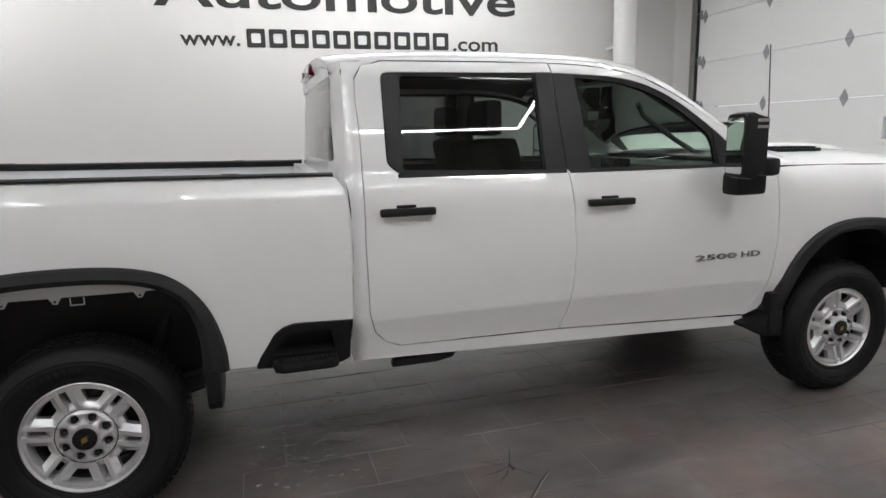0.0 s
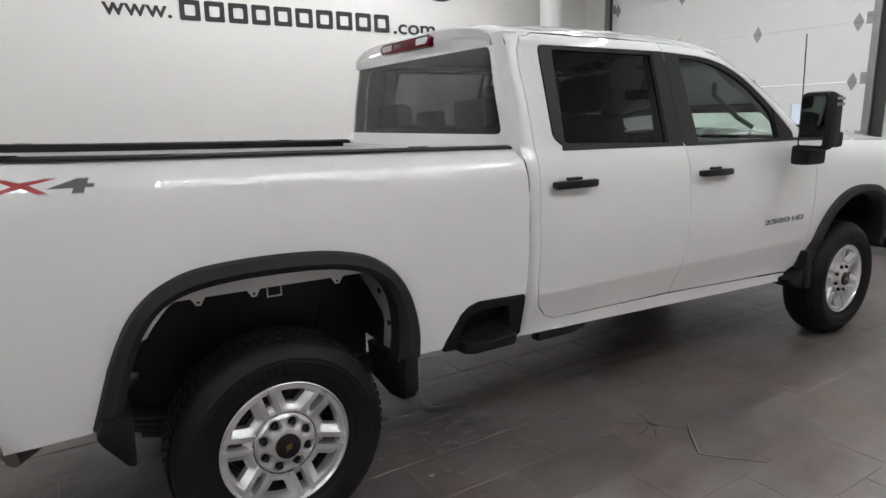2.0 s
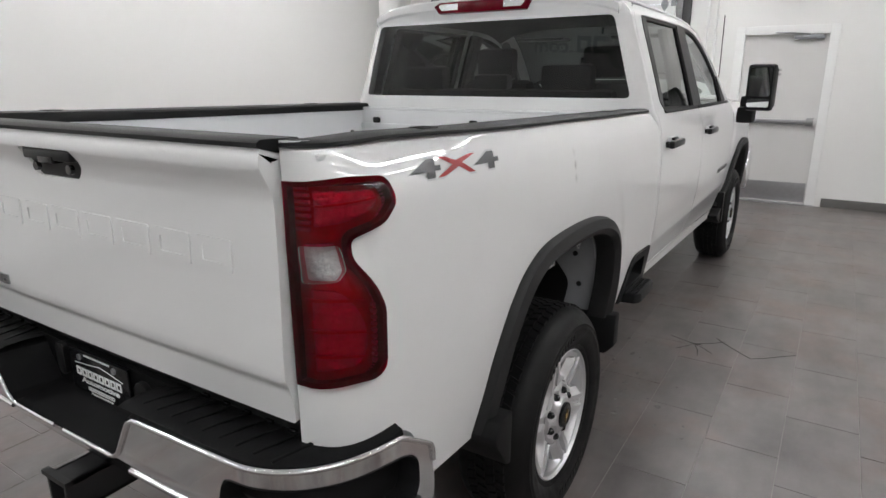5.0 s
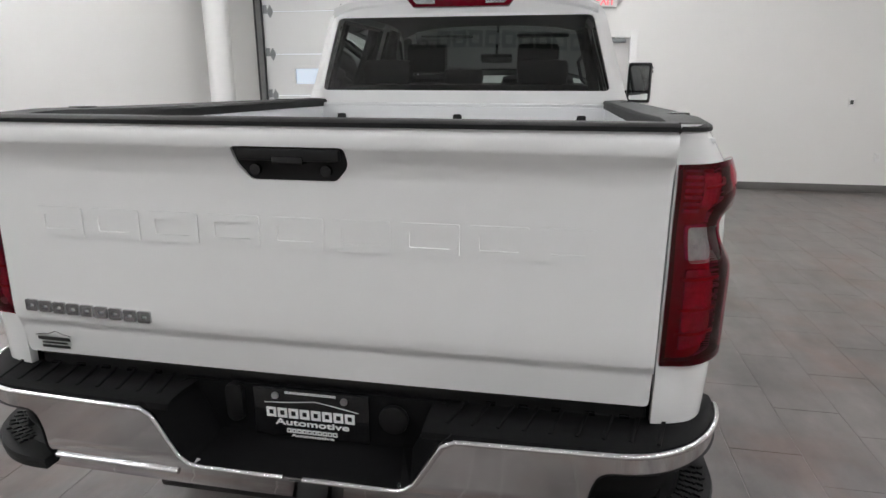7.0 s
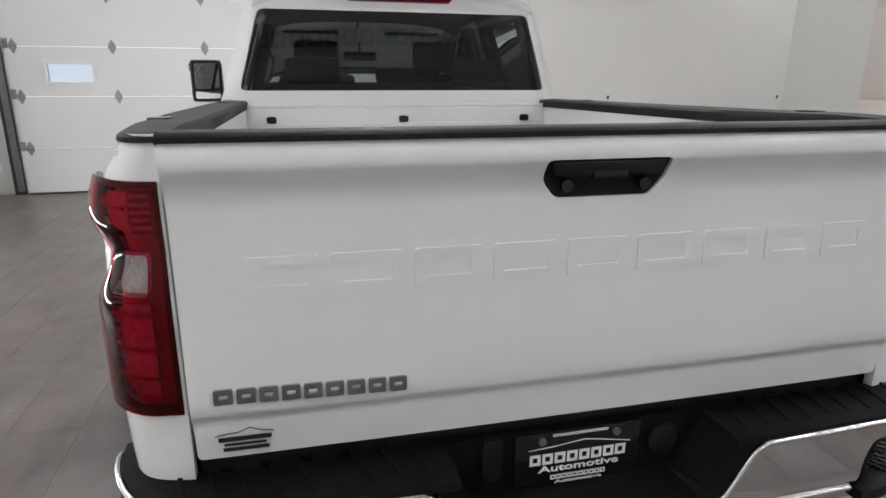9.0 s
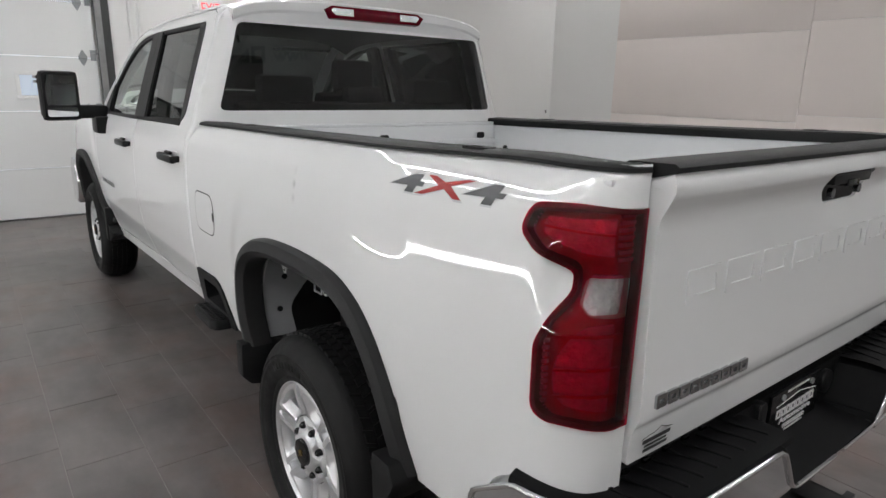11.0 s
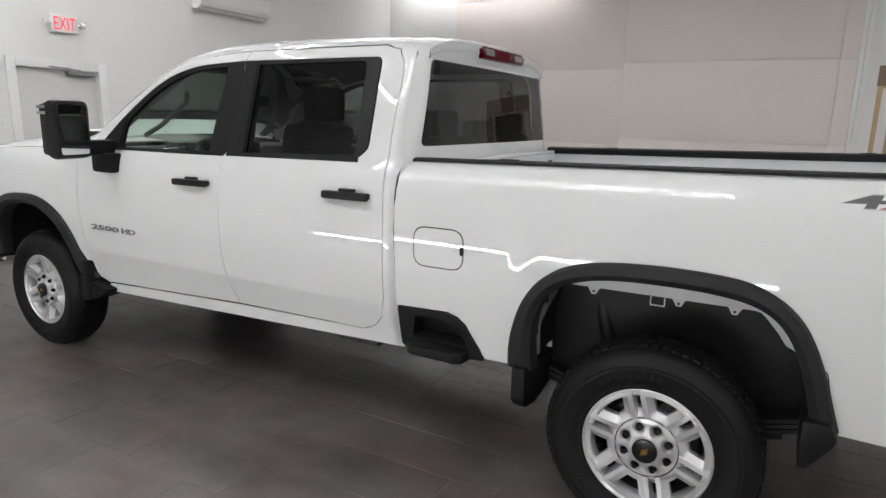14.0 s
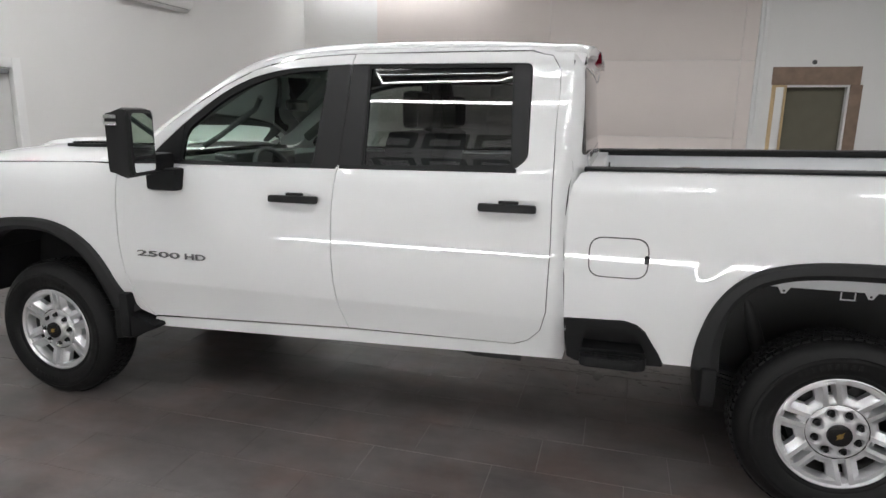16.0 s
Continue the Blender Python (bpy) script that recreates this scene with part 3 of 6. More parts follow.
def fender_xyz(u, z):
    x = FENX(z) + bulge(u, z, 4.036)
    x = CABX(z) + (x - CABX(z)) * smooth01((u - 3.44) / .22)
    return (x - 0.10 * smooth01((u - 4.45) / 0.45) ** 1.5, u, z)


BED, CAB, FENDER = numeric(bed_xyz), numeric(cab_xyz), numeric(fender_xyz)


def sided(surface, side, push=0.0):
    """The surface on the truck's right (1) or left (-1) side, pushed outward by a distance."""
    def fn(u, v):
        p, n = surface(u, v)
        if n.x * 1.0 + (-n.y if u < CORNER_Y else 0) < 0:
            n = -n
        p = p + n * push
        return (Vector((p.x * side, p.y, p.z)), Vector((n.x * side, n.y, n.z)))
    return fn


truck = thing("pickup_truck", "white four-door pickup truck with black trim on tiled floor", "truck")
body = part("body", boxm((-0.70, 1.12, 0.62), (0.70, 3.4, 0.70), 0.01), UNDER, truck, "dark cab floor pan")

ARCH_OUT = [(-0.575, 0.615), (-0.555, 0.68), (-0.525, 0.78), (-0.49, 0.8728), (-0.45, 0.9508), (-0.4, 1.008), (-0.34, 1.048), (-0.26, 1.076), (-0.15, 1.088), (0, 1.092), (0.15, 1.086), (0.26, 1.07), (0.345, 1.044), (0.41, 1.0028), (0.46, 0.9508), (0.505, 0.8728), (0.535, 0.78), (0.552, 0.69), (0.556, 0.6)]
ARCH_IN = [(-0.505, 0.6), (-0.487, 0.66), (-0.465, 0.75), (-0.44, 0.8321), (-0.405, 0.907), (-0.36, 0.9626), (-0.3, 0.998), (-0.22, 1.017), (-0.12, 1.026), (0, 1.028), (0.12, 1.025), (0.22, 1.014), (0.3, 0.9926), (0.365, 0.9605), (0.41, 0.9123), (0.44, 0.8428), (0.455, 0.76), (0.458, 0.68), (0.45, 0.6)]
FARCH_OUT = [(4.62, .58), (4.60, .70), (4.565, .80), (4.52, .89), (4.46, .965), (4.38, 1.018), (4.28, 1.045), (4.15, 1.056), (4.04, 1.058), (3.92, 1.045), (3.80, 1.01), (3.70, .955), (3.63, .89), (3.575, .81), (3.53, .72), (3.49, .64), (3.42, .555)]
FARCH_IN = [(4.53, .58), (4.52, .68), (4.49, .78), (4.44, .86), (4.38, .92), (4.30, .96), (4.22, .98), (4.13, .988), (4.04, .988), (3.94, .975), (3.86, .945), (3.78, .90), (3.71, .83), (3.66, .75), (3.62, .67), (3.59, .58), (3.57, .50)]


def spline(pts, k=4):
    """A denser smooth line through points."""
    v = [Vector(p) for p in pts]
    out = []
    for i in range(len(v) - 1):
        a, b, c, d = v[max(i - 1, 0)], v[i], v[i + 1], v[min(i + 2, len(v) - 1)]
        for j in range(k):
            t = j / k
            out.append(tuple(.5 * (2 * b + (c - a) * t + (2 * a - 5 * b + 4 * c - d) * t * t + (3 * b - a - 3 * c + d) * t ** 3)))
    return out + [tuple(v[-1])]


ARCH_OUT, ARCH_IN, FARCH_OUT, FARCH_IN = (spline(a) for a in (ARCH_OUT, ARCH_IN, FARCH_OUT, FARCH_IN))
BEDSIDE = [(.556, .60), (.66, .598), (.70, .665), (.742, .738), (.78, .768), (.83, .782), (1.088, .772), (1.094, .95), (1.096, 1.15), (1.092, 1.27), (1.080, 1.345), (1.052, 1.388), (1.02, 1.401),
           (0, 1.404), (-.9, 1.409), (-1.178, 1.410), (-1.178, .788), (-1.11, .790), (-1.05, .797), *spline([(-.97, .806), (-.905, .798), (-.853, .767), (-.818, .71), (-.803, .65), (-.798, .59)]), (-.70, .592), (-.575, .60)] + ARCH_OUT

LAMP = rounded([(-1.174, 1.334), (-1.03, 1.338), (-.925, 1.334), (-.908, 1.285), (-.955, 1.250), (-1.024, 1.222), (-1.024, 1.182), (-.992, 1.142), (-.966, 1.10), (-.966, .978), (-1.0, .953), (-1.174, .930)], [.004, .015, .030, .018, .014, .012, .012, .014, .012, .02, .03, .004], 5)

DOORFRONT = [(2.181, 1.39), (2.201, 1.187), (2.208, 1.02), (2.204, .83), (2.186, .70), (2.154, .588), (3.32, .532), (3.385, .59), (3.43, .68), (3.45, .80), (3.456, .97), (3.452, 1.16), (3.44, 1.30), (3.425, 1.385),
             (3.36, 1.402), (3.25, 1.503), (3.05, 1.650), (2.85, 1.772), (2.68, 1.852), (2.5, 1.898), (2.33, 1.917), (2.164, 1.924), (2.168, 1.65)]
DOORREAR = [(2.176, 1.39), (2.196, 1.187), (2.203, 1.02), (2.199, .83), (2.181, .70), (2.148, .588), (1.316, .602), (1.2475, .6305), (1.196, .687), (1.172, .78), (1.164, 1.09), (1.171, 1.39), (1.182, 1.75), (1.1955, 1.839), (1.237, 1.899), (1.307, 1.922), (2.158, 1.926), (2.163, 1.65)]
WINFRONT = rounded([(2.182, 1.386), (3.235, 1.386), (3.235, 1.43), (3.07, 1.585), (2.87, 1.735), (2.72, 1.812), (2.52, 1.86), (2.175, 1.876)], [0, .01, .02, .2, .15, .12, .15, 0], 5)
WINREAR = rounded([(2.168, 1.386), (2.162, 1.876), (1.295, 1.868), (1.284, 1.44), (1.345, 1.388)], [0, 0, .035, .03, .03], 5)
GLASSFRONT = rounded([(2.315, 1.398), (3.055, 1.396), (3.05, 1.545), (2.86, 1.70), (2.70, 1.785), (2.52, 1.835), (2.285, 1.853)], [.01, .015, .06, .15, .12, .12, .015], 5)
GLASSREAR = rounded([(2.05, 1.398), (2.062, 1.855), (1.385, 1.850), (1.358, 1.412)], [.012, .012, .02, .02], 4)


def strip_between(outer, inner, surface, side, rise, tuck):
    """A flare: a band from an outer to an inner curve that stands off the body and turns in at the inner edge."""
    bm = bmesh.new()
    n = len(outer)
    rows = []
    s = sided(surface, side)

    def ev(c, t):
        i = min(int(t), len(c) - 2)
        return Vector(c[i]).lerp(Vector(c[i + 1]), t - i)
    m = n - 1
    for k in range(m + 1):
        t = float(k)
        a, b = ev(outer, t), ev(inner, t)
        po, no = s(*a)
        row = []
        for f, h in ((0, -0.004), (0, 0.010), (0.05, 0.017), (0.12, rise * 0.72), (0.56, rise * 0.97), (0.62, rise), (0.70, rise - 0.003), (0.97, rise - 0.018), (1.0, rise - 0.024)):
            q = a.lerp(b, f)
            base = s(*q)[0]
            row.append(Vector((base.x + side * h, q.x, q.y)))
        last = row[-1]
        row.append(Vector((last.x - side * tuck, last.y, last.z)))
        rows.append(row)
    vs = [[bm.verts.new(p) for p in r] for r in rows]
    for r, q in zip(vs, vs[1:]):
        for j in range(len(r) - 1):
            bm.faces.new((r[j], q[j], q[j + 1], r[j + 1]))
    bm.faces.new(vs[0])
    bm.faces.new(vs[-1])
    return bm


def door_handle(side, y, parent):
    """A bar handle: a black grip over a scooped white cup."""
    x = CABX(1.235)
    cup = part("handle_cup", panel(rounded([(y + .095, 1.262), (y - .095, 1.262), (y - .075, 1.207), (y + .075, 1.207)], .03, 4), sided(CAB, side, .002), .02, .004), BEDPAINT, parent, "white scooped handle recess")
    g = bmesh.new()
    box(g, (x + .016, y - .128, 1.214), (x + .046, y + .128, 1.250), .012)
    box(g, (x - .01, y - .118, 1.218), (x + .03, y - .078, 1.246), .008)
    box(g, (x - .01, y + .078, 1.218), (x + .03, y + .118, 1.246), .008)
    box(g, (x + .01, y - .05, 1.248), (x + .028, y + .04, 1.262), .006)
    if side < 0:
        bmesh.ops.scale(g, vec=(-1, 1, 1), verts=g.verts)
    part("handle", g, SATIN, parent, "black plastic door handle")


def corner_side(side):
    """The cab side with its rear edge rolled toward the cab back."""
    base = sided(CAB, side)

    def fn(u, v):
        p, n = base(u, v)
        k = smooth01((1.165 - u) / .06)
        return p, (n + Vector((0, -.9 * k, 0))).normalized()
    return fn


for side in (1, -1):
    CABS, BEDS, FENS = sided(CAB, side), sided(BED, side), sided(FENDER, side)
    fd = part("front_door", panel(DOORFRONT, CABS, .035, .03, [WINFRONT], .015, (.732, .742, .752)), PAINT, truck, smooth="keep")
    rd = part("rear_door", panel(DOORREAR, CABS, .035, .03, [WINREAR], .015, (.732, .742, .752)), PAINT, truck, smooth="keep")
    for d, win, gl, gm in ((fd, WINFRONT, GLASSFRONT, GLASSF), (rd, WINREAR, GLASSREAR, GLASSR)):
        part("window_trim", panel(win, sided(CAB, side, -.004), .05, .006, [gl], .02), BLACK, d, "black window surround")
        part("window_glass", panel(gl, sided(CAB, side, -.012), .06, 0), gm, d, "dark tinted side glass" if gm is GLASSR else "lightly tinted side glass", smooth="keep")
    # bead under the glass and the pillar covers
    part("belt_moulding", panel([(2.19, 1.377), (3.30, 1.377), (3.30, 1.393), (2.19, 1.393)], sided(CAB, side, .006), .05, .008), BLACK, fd)
    part("belt_moulding", panel([(1.33, 1.378), (2.17, 1.378), (2.17, 1.394), (1.33, 1.394)], sided(CAB, side, .006), .05, .008), BLACK, rd)
    part("pillar_cover", panel(rounded([(2.179, 1.394), (2.302, 1.394), (2.278, 1.868), (2.1625, 1.872), (2.1665, 1.65)], [.003, .008, .008, .003, 0], 3), sided(CAB, side, .0015), .06, .03), SATIN, fd, "satin black door pillar cover")
    part("pillar_cover", panel(rounded([(2.062, 1.394), (2.1775, 1.394), (2.1645, 1.65), (2.1595, 1.872), (2.072, 1.868)], [.008, .003, 0, .003, .008], 3), sided(CAB, side, .0015), .06, .03), SATIN, rd, "satin black door pillar cover")
    part("pillar_cover", panel(rounded([(1.292, 1.44), (1.345, 1.398), (1.352, 1.415), (1.376, 1.855), (1.302, 1.86)], .008, 3), sided(CAB, side, .002), .06, .012), SATIN, rd, "satin black door pillar cover")
    part("corner_cover", panel(rounded([(3.068, 1.396), (3.228, 1.396), (3.225, 1.43), (3.062, 1.575)], .006, 3), sided(CAB, side, .002), .06, .012), BLACK, fd)
    door_handle(side, 2.385, fd)
    door_handle(side, 1.355, rd)
    # cab side behind and below the doors
    cab_side = [(1.31, .598), (2.15, .578), (3.32, .522), (3.34, .50), (3.30, .468), (1.09, .548), (1.078, .60), (1.088, .75), (1.106, 1.10), (1.105, 1.25), (1.10, 1.33), (1.085, 1.385), (1.095, 1.45), (1.11, 1.6), (1.125, 1.75), (1.135, 1.85), (1.15, 1.925),
                (1.30, 1.927), (1.235, 1.902), (1.192, 1.842), (1.178, 1.75), (1.167, 1.39), (1.160, 1.09), (1.168, .78), (1.193, .685), (1.245, .628)]
    part("cab_side", panel(cab_side, corner_side(side), .03, .004), PAINT, truck, "white rocker and cab corner panel", smooth="keep")
    # dark door jambs behind the gaps
    part("door_jamb", panel([(1.16, .61), (2.16, .60), (3.35, .55), (3.42, .8), (3.42, 1.36), (1.18, 1.36)], sided(CAB, side, -.05), .1, 0), UNDER, truck)
    bs = part("bed_side", panel(BEDSIDE, BEDS, .02, .025, [LAMP], .03), PAINT, truck, smooth="keep")
    part("wheel_flare", strip_between(ARCH_OUT, ARCH_IN, BED, side, .036, .07), FLARE, bs, "black plastic wheel arch flare")
    fen = [(3.462, .97), (3.458, 1.16), (3.446, 1.30), (3.436, 1.365), (3.9, 1.365), (4.4, 1.352), (4.85, 1.32), (4.88, 1.0), (4.80, .80), (4.70, .62), (4.62, .58)] + FARCH_OUT[1:] + [(3.325, .526), (3.39, .587), (3.436, .68), (3.456, .80)]
    ff = part("front_fender", panel(fen, FENS, .035, .025), PAINT, truck, smooth="keep")
    part("wheel_flare", strip_between(FARCH_OUT, FARCH_IN, FENDER, side, .034, .07), FLARE, ff, "black plastic wheel arch flare")


# ------------------------------------------------------------ roof, windscreen and cab back
ROOFC = curve([(1.08, 1.968), (1.3, 2.0), (1.7, 2.018), (2.2, 2.02), (2.5, 2.005), (2.7, 1.968), (2.9, 1.882), (3.2, 1.688), (3.5, 1.50), (3.62, 1.43)])
ROOFE = curve([(1.08, 1.915), (1.2, 1.925), (1.7, 1.93), (2.17, 1.928), (2.33, 1.921), (2.5, 1.902), (2.68, 1.856), (2.85, 1.776), (3.05, 1.654), (3.25, 1.507), (3.38, 1.405), (3.62, 1.385)])


def roof_xyz(y, s):
    xe = CABX(ROOFE(y))
    a = abs(s)
    lift = (1 - a ** 2.3) ** 0.75 if a < 1 else 0
    edge = 0.5 * (1 - a ** 8) + 0.5 * lift
    return (xe * s, y, ROOFE(y) + (ROOFC(y) - ROOFE(y)) * edge)


def roof_part(name, y0, y1, s0, s1, material, label="", nu=40, nv=30, drop=0.0, parent=truck):
    bm = bmesh.new()
    grid(bm, lambda u, v: Vector(roof_xyz(y0 + (y1 - y0) * u, s0 + (s1 - s0) * v)) - Vector((0, 0, drop)), nu, nv)
    return part(name, bm, material, parent, label, smooth=60)


roof = roof_part("roof", 1.13, 2.70, -1, 1, PAINT, "white cab roof with drip channels", 36, 48)
for s in (1, -1):
    roof_part("windscreen_pillar", 2.70, 3.58, s * 0.86, s, PAINT, "white windscreen pillar", 24, 6)
    bm = bmesh.new()
    tube(bm, [(s * CABX(ROOFE(y)) * 0.955, y, roof_xyz(y, 0.955)[2] + 0.001) for y in np.linspace(1.2, 2.65, 20)], 0.004, 6)
    part("drip_moulding", bm, PAINT, roof)
roof_part("windscreen", 2.70, 3.58, -0.86, 0.86, GLASSF, "clear windscreen glass", 20, 20, 0.006)

# cab back: sheet metal round the rear glass
def back_y(z):
    return 1.055 + 0.028 * (z - 1.44) / 0.4


SIDE_EDGE = curve([(.60, 1.078), (.75, 1.088), (1.10, 1.106), (1.25, 1.105), (1.33, 1.10), (1.385, 1.085), (1.45, 1.095), (1.6, 1.11), (1.75, 1.125), (1.85, 1.135), (1.925, 1.15)])


def back_xyz(x, z):
    e = CABX(min(z, 1.925))
    t = min(abs(x) / e, 1.0)
    wrap = SIDE_EDGE(z) - back_y(z) - .012
    return (x, back_y(z) + wrap * max(0.0, (t - 0.86) / 0.14) ** 2.2 + 0.012 * t * t, z)


def back_surface(push=0.0):
    def fn(x, z):
        p = Vector(back_xyz(x, z))
        a = Vector(back_xyz(x + .003, z)) - Vector(back_xyz(x - .003, z))
        b = Vector(back_xyz(x, z + .003)) - Vector(back_xyz(x, z - .003))
        n = a.cross(b).normalized()
        n = n if n.y < 0 else -n
        k = smooth01((abs(x) / CABX(min(z, 1.925)) - .90) / .10)
        n = (n + Vector((math.copysign(1.0, x), 0, 0)) * .9 * k).normalized()
        return p + n * push, n
    return fn


def edge_x(z):
    return CABX(min(z, 1.925))


zs = [.70, 1.0, 1.2, 1.36, 1.45, 1.55, 1.65, 1.75, 1.85, 1.90, 1.925]
BACK = [(edge_x(z), z) for z in zs] + [(-edge_x(z), z) for z in zs[::-1]]
REARGLASS = rounded([(-.803, 1.460), (.803, 1.460), (.693, 1.855), (-.693, 1.855)], .03, 4)
cab_back = part("cab_back", panel(BACK, back_surface(), .035, .0, [REARGLASS], .015), PAINT, truck, smooth="keep")
part("rear_glass", panel(REARGLASS, back_surface(-.004), .06, 0), GLASSB, truck, "dark tinted rear window", smooth="keep")
# spoiler lip over the rear glass, with the high brake lamp
def lip(u, v):
    """The lip's section from the roof over its rear edge and back under to the glass."""
    s = -1 + 2 * u
    x = .715 * s
    zr = roof_xyz(1.2, x / CABX(ROOFE(1.2)))[2]
    back = 1.052 + .034 * s * s
    section = [(1.24, zr + .003), (1.15, zr + .001), (back + .008, zr - .012), (back, zr - .020), (back + .004, zr - .062 + .012 * s * s), (back + .014, zr - .074 + .012 * s * s), (1.09, 1.858)]
    return Vector((x, *section[round(v * 6)]))


bm = bmesh.new()
rows = grid(bm, lip, 40, 6)
for q in (rows[0], rows[-1]):
    bm.faces.new(q)
part("roof_lip", bm, PAINT, truck, "white rear roof spoiler lip", smooth=25)
tilt = Matrix.Translation((0, 1.052, 1.935)) @ Matrix.Rotation(radians(-6), 4, "X")
lamp = part("high_brake_lamp", prism([(-.25, .024), (.25, .024), (.288, .004), (.255, -.034), (-.255, -.034), (-.288, .004)], -.007, .04, "y", .003), LENSRED, truck, "red and clear high-mounted brake lamp", m=tilt)
for s in (1, -1):
    part("cargo_lens", prism([(s * .135, .012), (s * .245, .012), (s * .255, .0), (s * .235, -.020), (s * .135, -.020)], -.010, -.004, "y"), LENSCLEAR, lamp, "clear cargo lamp lens")

# bonnet and nose
bm = bmesh.new()


def hood(u, v):
    y = 3.45 + 1.42 * v
    s = -1 + 2 * u
    xe = 0.862 - 0.10 * smooth01((y - 4.45) / 0.45) ** 1.5
    c = 1.452 + 0.012 * math.sin(v * 3.1) - 0.05 * v ** 3
    e = 1.37 - 0.03 * v ** 2
    scoop = 0.028 * smooth01((0.42 - abs(s)) / 0.12) * smooth01((y - 3.75) / 0.25) * smooth01((4.75 - y) / 0.15)
    return Vector((xe * s, y, e + (c - e) * (1 - abs(s) ** 2.6) + scoop))


grid(bm, hood, 36, 30)
hd = part("bonnet", bm, PAINT, truck, "white bonnet with raised centre scoop", smooth=50)
for sx in (1, -1):
    vent = bmesh.new()
    box(vent, (sx * .47 - .09, 3.84, 1.43), (sx * .47 + .09, 4.19, hood(.77, .36).z + .010), .006)
    vp = part("bonnet_vent", vent, BLACK, hd, "black slatted bonnet vent")
    for k in range(9):
        y = 3.86 + 0.035 * k
        z = hood(0.5 + sx * 0.27, (y - 3.45) / 1.42).z
        part("slat", boxm((sx * .47 - .075, y, z), (sx * .47 + .075, y + .022, z + .022), .005), BLACK, hd)
nose = bmesh.new()
box(nose, (-.80, 4.80, .62), (.80, 4.87, 1.33), .03)
part("grille", nose, BLACK, truck, "black front grille")
fb = bmesh.new()
for s in (1, -1):
    pts = [(4.68, .52), (4.98, .52), (4.98, .80), (4.90, .92), (4.72, .90), (4.66, .72)]
    q = prism(pts, s * .70, s * .965, "x", .012)
    me = bpy.data.meshes.new("tmp")
    q.to_mesh(me)
    fb.from_mesh(me)
    q.free()
box(fb, (-.72, 4.88, .52), (.72, 4.98, .80), .02)
part("front_bumper", fb, CHROME, truck, "chrome front bumper")
cowl = boxm((-.80, 3.42, 1.36), (.80, 3.60, 1.40), .01)
part("cowl", cowl, BLACK, truck)
ant = bmesh.new()
tube(ant, [(.80, 3.50, 1.37), (.80, 3.49, 1.42)], .012)
tube(ant, [(.80, 3.49, 1.40), (.80, 3.48, 1.70), (.80, 3.462, 2.03)], .0035, 8)
part("antenna", ant, SATIN, truck, "black whip antenna")


# ------------------------------------------------------------ wheels
TYRE_R = 0.402


def lathe(bm, prof, seg):
    """Turns a (radius, x) profile about the x axis."""
    rings = [[bm.verts.new((x, r * math.cos(a), r * math.sin(a))) for a in (2 * math.pi * k / seg for k in range(seg))] for r, x in prof]
    for p, q in zip(rings, rings[1:]):
        for k in range(seg):
            bm.faces.new((p[k], q[k], q[(k + 1) % seg], p[(k + 1) % seg]))
    return rings


def polar(r, deg):
    return (r * math.cos(radians(deg)), r * math.sin(radians(deg)))


